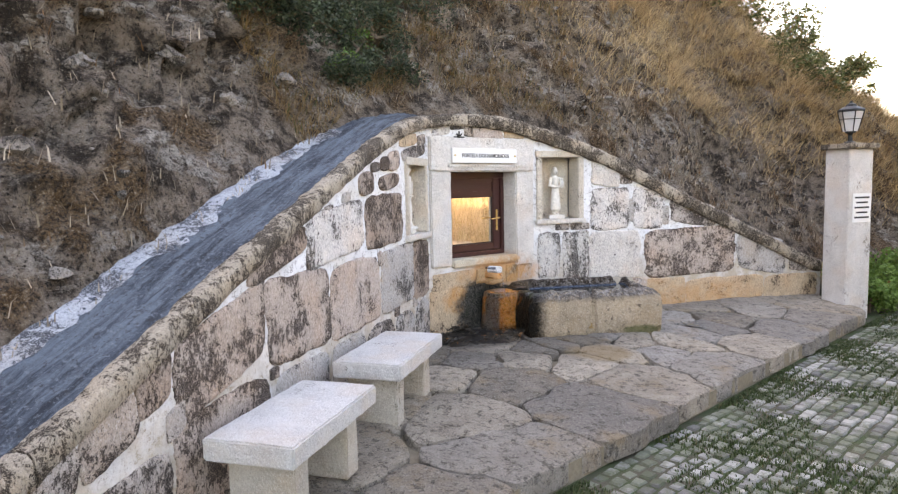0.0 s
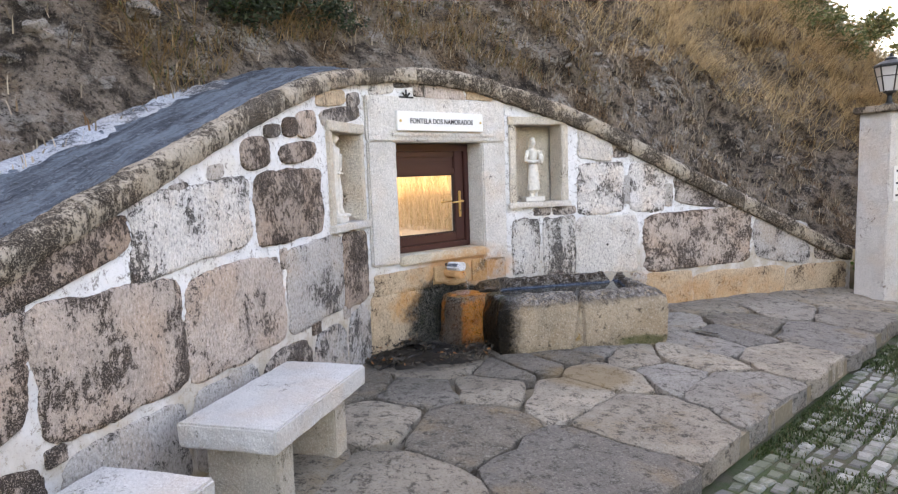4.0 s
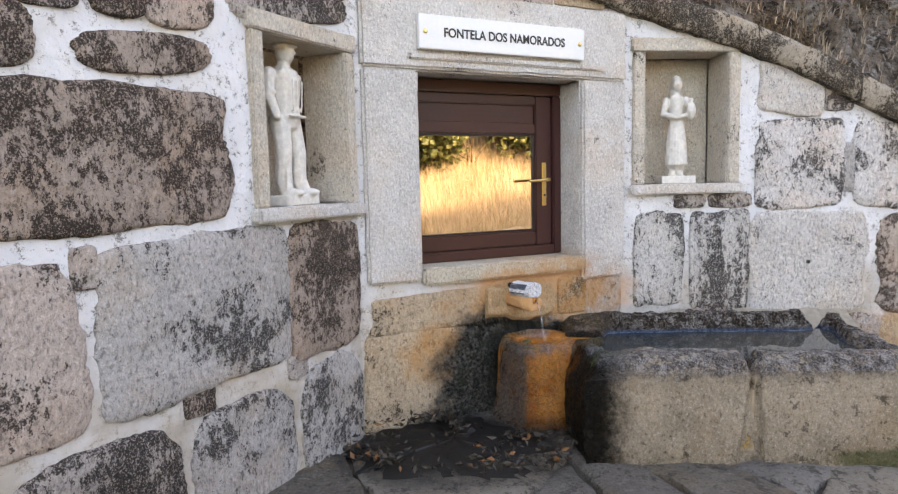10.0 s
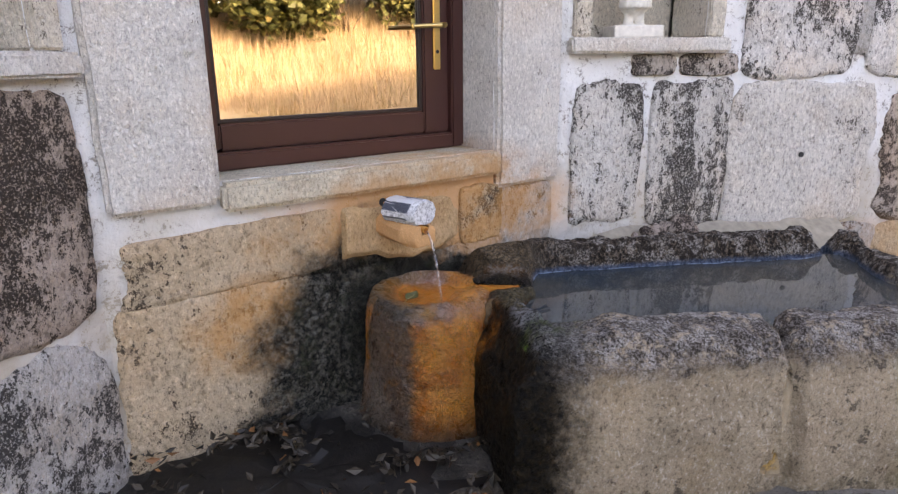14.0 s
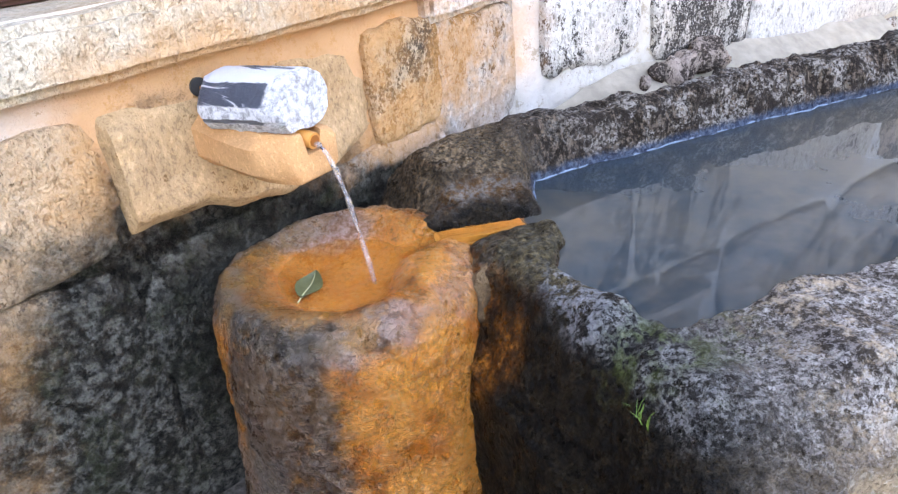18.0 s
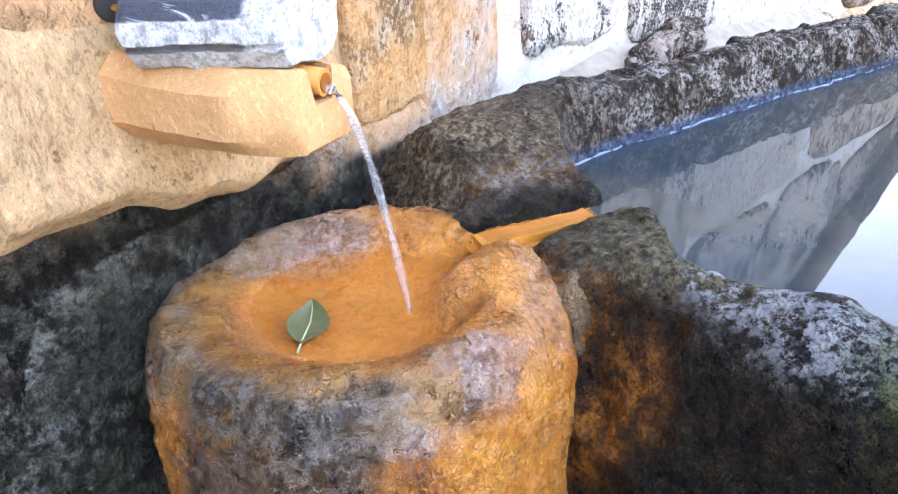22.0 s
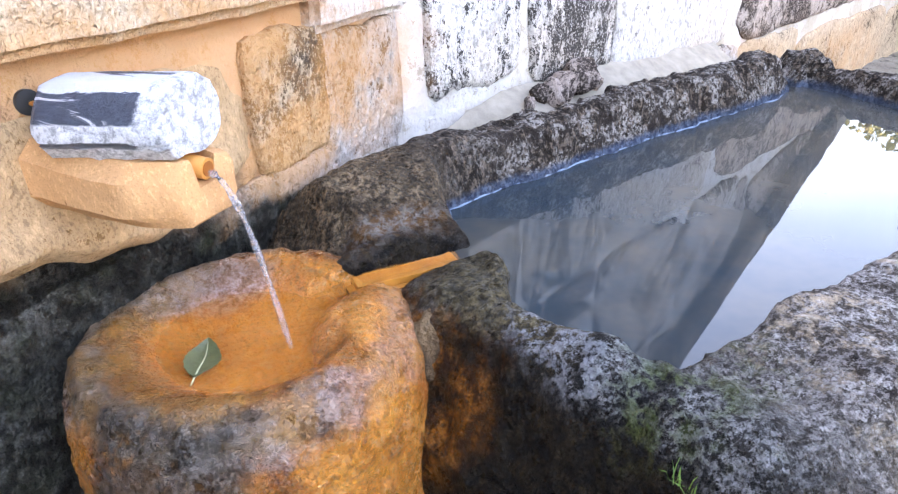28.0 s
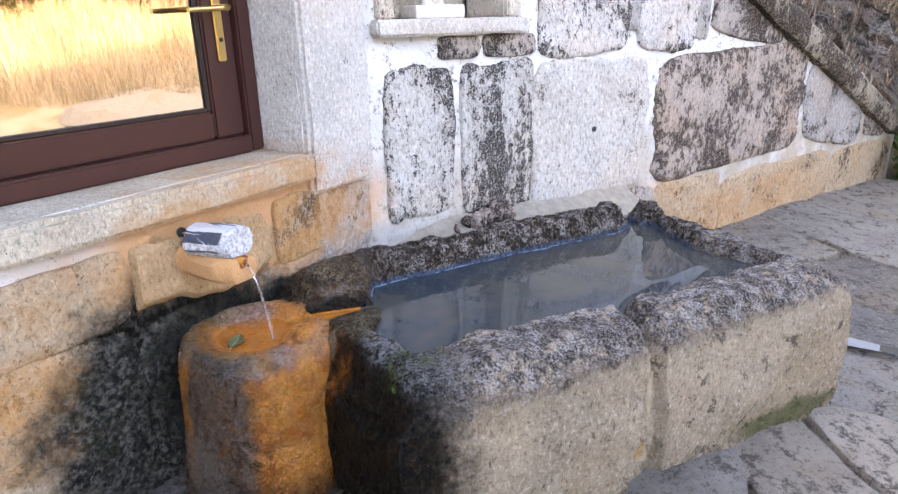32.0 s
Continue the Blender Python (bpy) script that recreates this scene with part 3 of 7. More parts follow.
def leaf_material(name, dark, light, dead=(0.2, 0.12, 0.04), share=0.12, through_light=0.3):
    n = Nodes(name, 0.55)
    col = n.mix(n.island, dark, light)
    col = n.mix(n.step(n.math("FRACT", n.math("MULTIPLY", n.island, 7.31)), 1.0 - share, 1.0 - share * 0.5), col, dead)
    n.done(col)
    trans = n.nt.nodes.new("ShaderNodeBsdfTranslucent")
    n.put(trans.inputs[0], col)
    both = n.nt.nodes.new("ShaderNodeMixShader")
    both.inputs[0].default_value = through_light
    n.nt.links.new(n.bsdf.outputs[0], both.inputs[1])
    n.nt.links.new(trans.outputs[0], both.inputs[2])
    n.nt.links.new(both.outputs[0], n.out.inputs[0])
    return n.mat


CEMENT = granite("pale_cement", (0.40, 0.425, 0.455), (0.05, 0.055, 0.065), 0.60, 0.4, seeping=False)
SLAB, MORTAR, SOIL, APRON = slab_material(), mortar_material(), soil_material(), apron_material()
OCHRE = granite("smooth_ochre_stone", (0.54, 0.30, 0.142), (0.36, 0.16, 0.058), 0.20, 0.05, seeping=False, grain=210, relief=0.2)
OCHRE_PALE = granite("worn_ochre_stone", (0.44, 0.285, 0.155), (0.27, 0.15, 0.062), 0.16, 0.45, seeping=False, grain=120, relief=0.45)
EARTH, SETT, TROUGH, PED, BANDED = ground_material(), sett_material(), trough_material(), pedestal_material(), marbled_material()
FILLER = filler_material()


def joint_material():
    """Pale mortar with a yellow-brown stain low down."""
    n = Nodes("stained_mortar", 0.9)
    col = n.tone((0.42, 0.33, 0.23), n.span(n.noise(40, 6, 0.75), 0.5, 1.5))
    stain = n.blob((1.38, 6.97, 0.10), (0.06, 0.1, 0.07), wobble=0.7, scale=22)
    col = n.mix(n.math("MULTIPLY", stain, 0.85), col, n.mix(n.step(n.noise(60, 5, 0.8), 0.42, 0.58), (0.10, 0.055, 0.012), (0.46, 0.24, 0.04)))
    n.bump(n.noise(70, 5, 0.75), 0.8, 0.012)
    return n.done(col)


JOINTFILL = joint_material()
RUSTCOAT = plain("rust_coating", (0.40, 0.155, 0.026), 0.3, 0.0, 0.5, 45, 0.8)
BROWN = plain("brown_lacquered_metal", (0.056, 0.020, 0.017), 0.34, 0.0, 0.12, 12, 0.05)
DARKBROWN = plain("dark_brown_gasket", (0.03, 0.017, 0.014), 0.5)
BRASS = plain("brass", (0.72, 0.52, 0.22), 0.3, 1.0, 0.1)
SIGN = plain("white_marble", (0.74, 0.73, 0.70), 0.5, 0.0, 0.06, 60, 0.05)
INK = plain("black_paint", (0.03, 0.03, 0.03), 0.6)
STATUE = plain("carved_limestone", (0.66, 0.62, 0.555), 0.85, 0.0, 0.38, 42, 0.9)
IRON = plain("black_iron", (0.025, 0.026, 0.025), 0.5, 0.6)
def clear_material(name, share):
    """Thin milky glass: most light goes straight through."""
    n = Nodes(name, 0.25)
    n.done((0.85, 0.85, 0.84))
    clear = n.nt.nodes.new("ShaderNodeBsdfTransparent")
    both = n.nt.nodes.new("ShaderNodeMixShader")
    both.inputs[0].default_value = share
    n.nt.links.new(n.bsdf.outputs[0], both.inputs[1])
    n.nt.links.new(clear.outputs[0], both.inputs[2])
    n.nt.links.new(both.outputs[0], n.out.inputs[0])
    return n.mat


LAMPGLASS = clear_material("milky_glass", 0.45)
CLAYPIPE = plain("orange_plastic_pipe", (0.62, 0.27, 0.07), 0.5)
BORE = plain("wet_pipe_bore", (0.30, 0.09, 0.015), 0.3)
DEBRIS = plain("wet_debris", (0.009, 0.0075, 0.006), 0.55, 0.0, 0.6, 40, 0.6)
STEM = plain("woody_stem", (0.10, 0.07, 0.045), 0.9)
POST = plain("weathered_post", (0.30, 0.30, 0.31), 0.7)
LEAF_DARK = leaf_material("ivy_leaf", (0.016, 0.028, 0.014), (0.065, 0.090, 0.045), (0.10, 0.075, 0.03), 0.06)
LEAF_OLIVE = leaf_material("scrub_leaf", (0.04, 0.055, 0.015), (0.13, 0.15, 0.05))
LEAF_FRESH = leaf_material("fresh_leaf", (0.06, 0.13, 0.02), (0.14, 0.24, 0.05), share=0.02)
STRAW = leaf_material("dry_grass", (0.34, 0.215, 0.10), (0.84, 0.645, 0.38), (0.15, 0.09, 0.045), 0.25, 0.5)
FIELD_STRAW = leaf_material("field_straw", (0.38, 0.29, 0.175), (0.72, 0.60, 0.42), (0.30, 0.27, 0.12), 0.12, 0.35)
GRASS = leaf_material("green_grass", (0.025, 0.045, 0.01), (0.06, 0.09, 0.025), (0.12, 0.1, 0.045), 0.1)
LEAF_FIELD = leaf_material("field_leaf", (0.06, 0.078, 0.022), (0.20, 0.21, 0.075), (0.2, 0.16, 0.05), 0.04)

mirror = Nodes("reflective_glass", 0.015, 1.0)
PANE = mirror.done((0.68, 0.66, 0.63))
water = Nodes("still_water", 0.015)
water.bsdf.inputs["IOR"].default_value = 1.42
water.bsdf.inputs["Specular IOR Level"].default_value = 0.5
water.bump(water.noise(7, 2), 0.015, 0.01)
# murky base; its teal also stands in for a bluer sky reflection
WATER = water.done(water.mix(water.step(water.noise(2.6, 5, 0.6), 0.38, 0.64), (0.021, 0.034, 0.043), (0.068, 0.063, 0.052)))
rusty = Nodes("rusty_water", 0.05)
rusty.bsdf.inputs["IOR"].default_value = 1.33
rusty.bump(rusty.noise(38, 3, 0.6), 0.06, 0.01)
RUSTWATER = rusty.done(rusty.tone((0.60, 0.20, 0.030), rusty.span(rusty.noise(14, 4), 0.7, 1.3)))
jet = Nodes("clear_water", 0.02)
jet.bsdf.inputs["Transmission Weight"].default_value = 1.0
jet.bsdf.inputs["IOR"].default_value = 1.33
JET = jet.done((0.96, 0.97, 1.0))
jet.bsdf.inputs["Transmission Weight"].default_value = 0.9
jet.bump(jet.noise(90, 3), 0.5, 0.01)


def part_clear(material, share):
    """Let a share of the light pass straight through a thin layer of water."""
    nt = material.node_tree
    clear = nt.nodes.new("ShaderNodeBsdfTransparent")
    both = nt.nodes.new("ShaderNodeMixShader")
    both.inputs[0].default_value = share
    nt.links.new(nt.nodes["Principled BSDF"].outputs[0], both.inputs[1])
    nt.links.new(clear.outputs[0], both.inputs[2])
    nt.links.new(both.outputs[0], nt.nodes["Material Output"].inputs[0])


part_clear(RUSTWATER, 0.62)


# ---- helpers for meshes ----
def link_mesh(name, bm, material, smooth=True):
    me = bpy.data.meshes.new(name)
    bm.normal_update()
    for f in bm.faces:
        f.smooth = smooth
    for e in bm.edges:
        if len(e.link_faces) == 2 and e.calc_face_angle(0) > radians(38):
            e.smooth = False
    bm.to_mesh(me)
    bm.free()
    me.materials.append(material)
    return new(name, me)


def part(name, bm, material, parent, label="", smooth=True):
    ob = link_mesh(name, bm, material, smooth)
    ob.parent = parent
    if label:
        tagged(ob, label)
    return ob


def thing(name, label, category, kind="", group=""):
    return tagged(new(name), label, category, group, kind)


def box(sx, sy, sz, m=None, bevel=0.004, segments=2):
    """A bevelled box whose base centre is at the origin of m."""
    bm = bmesh.new()
    bmesh.ops.create_cube(bm, size=1.0)
    bmesh.ops.transform(bm, matrix=Matrix.Translation((0, 0, sz / 2)) @ Matrix.Diagonal((sx, sy, sz, 1)), verts=bm.verts)
    if bevel:
        bmesh.ops.bevel(bm, geom=bm.edges, offset=bevel, segments=segments, affect="EDGES", clamp_overlap=True)
    if m is not None:
        bmesh.ops.transform(bm, matrix=m, verts=bm.verts)
    return bm


def rough_box(sx, sy, sz, m, bevel=0.01, cell=0.05, depth=0.004, seed=0.0):
    """A box cut fine enough to carry chipped, uneven edges."""
    bm = box(sx, sy, sz, None, bevel, 2)
    longest = max(sx, sy, sz)
    for ax, size in ((0, sx), (1, sy), (2, sz)):
        cuts = max(1, int(size / cell))
        base = 0.0 if ax == 2 else -size / 2
        for i in range(1, cuts):
            co, no = [0, 0, 0], [0, 0, 0]
            co[ax], no[ax] = base + size * i / cuts, 1
            bmesh.ops.bisect_plane(bm, geom=bm.verts[:] + bm.edges[:] + bm.faces[:], plane_co=co, plane_no=no)
    for v in bm.verts:
        q = v.co * (9 / max(0.3, longest)) + Vector((seed, seed * 1.7, 0))
        v.co += noise.noise_vector(q * 1.5) * depth + noise.noise_vector(v.co * 38 + Vector((seed, 0, 0))) * depth * 0.5
    bmesh.ops.transform(bm, matrix=m, verts=bm.verts)
    return bm


def tube(points, radii, sides=10, cap=True):
    """A tapered tube along points."""
    bm = bmesh.new()
    rings = []
    for i, p in enumerate(points):
        p = Vector(p)
        d = (Vector(points[min(i + 1, len(points) - 1)]) - Vector(points[max(i - 1, 0)])).normalized()
        side = d.orthogonal().normalized()
        other = d.cross(side)
        r = radii[i] if hasattr(radii, "__len__") else radii
        rings.append([bm.verts.new(p + (side * math.cos(a) + other * math.sin(a)) * r) for a in (2 * math.pi * k / sides for k in range(sides))])
    for a, b in zip(rings, rings[1:]):
        for k in range(sides):
            bm.faces.new((a[k], a[(k + 1) % sides], b[(k + 1) % sides], b[k]))
    if cap:
        bm.faces.new(rings[0][::-1])
        bm.faces.new(rings[-1])
    bmesh.ops.recalc_face_normals(bm, faces=bm.faces)
    return bm


def lathe(profile, sides=32, m=None, wobble=0.0, seed=0.0):
    """A turned body from (radius, height) pairs."""
    bm = bmesh.new()
    rings = []
    for r, z in profile:
        ring = []
        for k in range(sides):
            a = 2 * math.pi * k / sides
            v = Vector((math.cos(a) * r, math.sin(a) * r, z))
            if wobble:
                v += noise.noise_vector(v * 7 + Vector((seed, 0, 0))) * wobble + noise.noise_vector(v * 24 + Vector((0, seed, 0))) * wobble * 0.4
            ring.append(bm.verts.new(v))
        rings.append(ring)
    for a, b in zip(rings, rings[1:]):
        for k in range(sides):
            bm.faces.new((a[k], a[(k + 1) % sides], b[(k + 1) % sides], b[k]))
    bm.faces.new(rings[0][::-1])
    bm.faces.new(rings[-1])
    bmesh.ops.recalc_face_normals(bm, faces=bm.faces)
    if m is not None:
        bmesh.ops.transform(bm, matrix=m, verts=bm.verts)
    return bm


def from_lists(name, verts, faces, material, smooth=False):
    me = bpy.data.meshes.new(name)
    me.from_pydata(verts, [], faces)
    me.materials.append(material)
    if smooth:
        me.polygons.foreach_set("use_smooth", [True] * len(me.polygons))
    return new(name, me)


# ---- the plan of the wall ----
CORNERS = [Vector((-2.0, 1.6)), Vector((-0.22, 7.05)), Vector((0.97, 7.96)), Vector((5.2, 9.25))]
ALONG = [(b - a).normalized() for a, b in zip(CORNERS, CORNERS[1:])]
LENGTH = [(b - a).length for a, b in zip(CORNERS, CORNERS[1:])]
START = [0.0, LENGTH[0], LENGTH[0] + LENGTH[1]]
WALL_END = START[2] + 4.05
TOPLINE = [(-4, -0.35), (0, 0.08), (1.3, 0.60), (2.5, 1.10), (3.45, 1.47), (4.4, 1.84), (5.08, 2.06), (5.75, 2.19), (6.3, 2.235), (6.9, 2.225), (7.32, 2.14),
           (8.05, 1.92), (9.34, 1.33), (10.7, 0.74), (11.4, 0.42), (14, 0.1), (30, 0.0)]


def topline(u):
    """Height of the coping's top along the wall."""
    us, zs = [p[0] for p in TOPLINE], [p[1] for p in TOPLINE]
    return float(np.mean(np.interp([u - 0.22, u - 0.11, u, u + 0.11, u + 0.22], us, zs)))


def wall_at(seg, u, v, out=0.0):
    """A point of the wall's face: metres along the segment, height, metres in front of the face."""
    p, d = CORNERS[seg] + ALONG[seg] * u, ALONG[seg]
    return Vector((p.x + d.y * out, p.y - d.x * out, v))


def plan_at(u):
    """Plan point and outward normal (away from the square) at u along the whole wall."""
    seg = 0 if u < START[1] else 1 if u < START[2] else 2
    p = CORNERS[seg] + ALONG[seg] * (u - START[seg])
    n = Vector((0, 0))
    for k in range(-4, 5):
        w = u + k * 0.15
        s = 0 if w < START[1] else 1 if w < START[2] else 2
        n += Vector((-ALONG[s].y, ALONG[s].x))
    return p, n.normalized()


def on_wall(seg, u, v, out=0.0):
    """A matrix standing on the wall's face: x along, y into the wall, z up."""
    d = ALONG[seg]
    return Matrix.Translation(wall_at(seg, u, v, out)) @ Matrix.Rotation(math.atan2(d.y, d.x), 4, "Z")


EDGE_AT, EDGE = Vector((0.232, 3.98)), Vector((0.750, 0.661)).normalized()
EDGE_IN = Vector((-EDGE.y, EDGE.x))


def inward(x, y):
    return (Vector((x, y)) - EDGE_AT).dot(EDGE_IN)


def floor_z(x, y):
    return -0.11 + 0.11 * max(0.0, min(1.0, inward(x, y) / 1.3))


ROAD_Z = -0.25


# ---- the wall ----
def wall_panel(name, seg, u0, u1, openings, label):
    """One straight stretch of the wall, 0.55 m thick, with its openings cut through the face."""
    thick, cell = 0.55, 0.045
    us = sorted(set([round(u0 + (u1 - u0) * i / max(1, int((u1 - u0) / cell)), 4) for i in range(int((u1 - u0) / cell) + 1)] + [u0, u1] + [o[k] for o in openings for k in (0, 1)]))
    us = [u for i, u in enumerate(us) if i == 0 or u - us[i - 1] > 0.004 or any(abs(u - o[k]) < 1e-6 for o in openings for k in (0, 1))]
    bm = bmesh.new()
    cache = {}

    def vert(u, v, back):
        key = (round(u, 4), round(v, 4), back)
        if key not in cache:
            p = wall_at(seg, u, v, -thick if back else 0.0)
            if not back:
                k = noise.noise(p * 5.5) * 0.007 + noise.noise(p * 21) * 0.003
                p = wall_at(seg, u, v, k)
            cache[key] = bm.verts.new(p)
        return cache[key]

    def quad(*vs):
        if len(set(vs)) == 4:
            bm.faces.new(vs)

    low = -0.3
    for a, b in zip(us, us[1:]):
        m = (a + b) / 2
        ta, tb = topline(START[seg] + a) - 0.06, topline(START[seg] + b) - 0.06
        cuts = sorted([(o[2], o[3]) for o in openings if o[0] < m < o[1]])
        spans, z = [], low
        for c0, c1 in cuts:
            spans.append((z, c0, False))
            z = c1
        spans.append((z, None, True))
        for z0, z1, top in spans:
            n = max(1, int(((z1 if z1 is not None else min(ta, tb)) - z0) / cell))
            for i in range(n):
                f0, f1 = i / n, (i + 1) / n
                ea, eb = (ta, tb) if top else (z1, z1)
                quad(vert(a, z0 + (ea - z0) * f0, 0), vert(b, z0 + (eb - z0) * f0, 0), vert(b, z0 + (eb - z0) * f1, 0), vert(a, z0 + (ea - z0) * f1, 0))
            if top:
                quad(vert(a, ta, 0), vert(b, tb, 0), vert(b, tb, 1), vert(a, ta, 1))
        quad(vert(b, low, 1), vert(a, low, 1), vert(a, ta, 1), vert(b, tb, 1))
    ob = link_mesh(name, bm, MORTAR)
    return tagged(ob, label, "wall", kind="structure")


LN = (5.205, 5.665, 1.065, 1.70)     # left niche opening: u0, u1, v0, v1
RN = (0.120, 0.585, 1.105, 1.805)    # right niche
DOOR = (0.305, 1.215, 0.745, 1.645)  # door opening
wall_left = wall_panel("wall_left", 0, -1.2, LENGTH[0] + 0.004, [LN], "rubble granite wall with white lime mortar joints")
wall_centre = wall_panel("wall_centre", 1, 0.0, LENGTH[1], [DOOR], "granite fountain wall stained orange below its door")
wall_right = wall_panel("wall_right", 2, 0.0, 4.3, [RN], "granite rubble wall falling towards the pillar")


def stone(seg, wall, u0, u1, v0, v1, kind, proud=0.016, corner=0.35, slant=0.0, name="stone"):
    """One wall stone: a rounded, uneven pad standing proud of the mortar. slant lifts its far end."""
    bm = bmesh.new()
    w, h = (u1 - u0) / 2, (v1 - v0) / 2
    cu, cv = (u0 + u1) / 2, (v0 + v1) / 2
    seed = Vector((cu * 3.1 + seg * 9, cv * 4.7, 2.0))
    sides = 110 if max(w, h) > 0.12 else 40
    power = 2.0 / max(0.12, corner * 0.75)
    w, h = w + 0.014, h + 0.012
    rings = []
    for f, out in ((1.0, -0.02), (1.0, proud * 0.35), (0.975, proud * 0.8), (0.93, proud), (0.75, proud * 1.06), (0.5, proud * 1.1), (0.25, proud * 1.1)):
        ring = []
        for k in range(sides):
            a = 2 * math.pi * k / sides
            c, s = math.cos(a), math.sin(a)
            r = (abs(c) ** power + abs(s) ** power) ** (-1 / power)
            ragged = 1 + 0.085 * noise.noise(seed + Vector((c * 1.4, s * 1.4, 0))) + 0.040 * noise.noise(seed * 2 + Vector((c * 4, s * 4, 3))) + 0.026 * noise.noise(seed * 3 + Vector((c * 12, s * 12, 7))) + 0.020 * noise.noise(seed * 3 + Vector((c * 27, s * 27, 2)))
            x, y = c * r * w * f * ragged, s * r * h * f * ragged
            y += slant * x / max(w, 0.01) * 0.5
            p = wall_at(seg, cu + x, cv + y, 0)
            o = out + (noise.noise(p * 9) * 0.006 + noise.noise(p * 30) * 0.003 if out > 0 else 0)
            ring.append(bm.verts.new(wall_at(seg, cu + x, cv + y, o)))
        rings.append(ring)
    for a, b in zip(rings, rings[1:]):
        for k in range(sides):
            bm.faces.new((a[k], a[(k + 1) % sides], b[(k + 1) % sides], b[k]))
    mid = bm.verts.new(wall_at(seg, cu, cv, proud * 1.1))
    for k in range(sides):
        bm.faces.new((rings[-1][k], rings[-1][(k + 1) % sides], mid))
    return part(name, bm, GRANITES[kind], wall)


# ---- coping, built of stretches of stone ----
coping = thing("coping", "weathered stone coping with dark lichen along the curved wall top", "coping", "structure")


def coping_piece(u0, u1):
    """A length of coping: a thick, slightly domed slab that overhangs the face."""
    bm = bmesh.new()
    steps = max(3, int((u1 - u0) / 0.06))
    section = [(-0.30, -0.10), (-0.30, -0.03), (-0.26, 0.0), (-0.12, 0.012), (0.02, 0.005), (0.055, -0.012), (0.07, -0.04), (0.068, -0.8), (0.05, -0.98), (0.0, -1.0)]
    rings = []
    for i in range(steps + 1):
        u = u0 + 0.004 + (u1 - u0 - 0.008) * i / steps
        p, n = plan_at(u)
        z = topline(u)
        ring = []
        thick = 0.115 + 0.05 * max(0.0, min(1.0, (u - 6.0) / 1.5))
        narrow = max(0.0, min(1.0, (6.2 - u) / 1.2))
        for o, dz in section:
            o = o * (1 - 0.66 * narrow) if o < 0 else o * (1 - 0.5 * narrow)
            dz = dz * thick if dz < -0.5 else dz
            q = Vector((p.x - n.x * o, p.y - n.y * o, z + dz))
            q += noise.noise_vector(q * 8) * 0.009 + noise.noise_vector(q * 28) * 0.005
            ring.append(bm.verts.new(q))
        rings.append(ring)
    k = len(section)
    for a, b in zip(rings, rings[1:]):
        for j in range(k):
            bm.faces.new((a[j], a[(j + 1) % k], b[(j + 1) % k], b[j]))
    bm.faces.new(rings[0])
    bm.faces.new(rings[-1][::-1])
    bmesh.ops.recalc_face_normals(bm, faces=bm.faces)
    return part("coping_stone", bm, COPING, coping)


u = -1.2
rng = random.Random(5)
while u < WALL_END + 0.2:
    w = min(rng.uniform(0.55, 0.95), WALL_END + 0.22 - u)
    if w < 0.15:
        break
    coping_piece(u, u + w)
    u += w

# ---- hillside ----
CREST = [(-6, 7.0), (2, 8.5), (6, 8.5), (8.5, 7.4), (10.0, 6.8), (12.0, 5.9), (13.0, 5.4), (14.0, 4.7), (15.0, 3.4), (16.0, 2.8), (17.5, 2.1), (20, 1.3), (30, 1.0)]


def hill(u, s):
    """A point of the hillside: u along the wall, s metres behind its coping."""
    p, n = plan_at(u)
    left = max(0.0, min(1.0, (5.6 - u) / 1.8))
    apron = 0.30 + 0.24 * left
    z0 = topline(u) - 0.035
    crest = float(np.interp(u, [c[0] for c in CREST], [c[1] for c in CREST]))
    steep = 1.35 + 0.25 * left
    rise = s * 0.22 if s < apron else apron * 0.22 + (s - apron) * steep
    z = z0 + rise
    over = z - crest
    if over > -1.2:
        z = crest - 1.2 * math.exp(-(over + 1.2) / 1.2) + 0.02 * s
    if s > 15:
        z -= (s - 15) * 1.2
    q = Vector((p.x + n.x * s, p.y + n.y * s, z))
    if s > apron:
        k = min(1.0, (s - apron) / 0.5)
        q += noise.noise_vector(q * 0.8) * 0.30 * k + noise.noise_vector(q * 2.6) * 0.17 * k + noise.noise_vector(q * 6.5) * 0.085 * k + noise.noise_vector(q * 15) * 0.035 * k
        crag = abs(noise.noise(q * 1.9)) * 0.42 + abs(noise.noise(q * 4.3)) * 0.22 + abs(noise.noise(q * 9.7)) * 0.09
        q += Vector((n.x, n.y, -0.25)) * (crag - 0.17) * k * (0.35 + 0.65 * left)
    elif s > 0.2:
        q.z += noise.noise(q * 6) * 0.012
    return q


def hill_sheet(name, u0, u1, s0, s1, du, ds, material, lift=0.0, smooth=True):
    verts, faces = [], []
    nu, ns = int((u1 - u0) / du), int((s1 - s0) / ds)
    for i in range(nu + 1):
        for j in range(ns + 1):
            q = hill(u0 + (u1 - u0) * i / nu, s0 + (s1 - s0) * j / ns)
            verts.append((q.x, q.y, q.z + lift))
    for i in range(nu):
        for j in range(ns):
            a = i * (ns + 1) + j
            faces.append((a, a + ns + 1, a + ns + 2, a + 1))
    return from_lists(name, verts, faces, material, smooth)


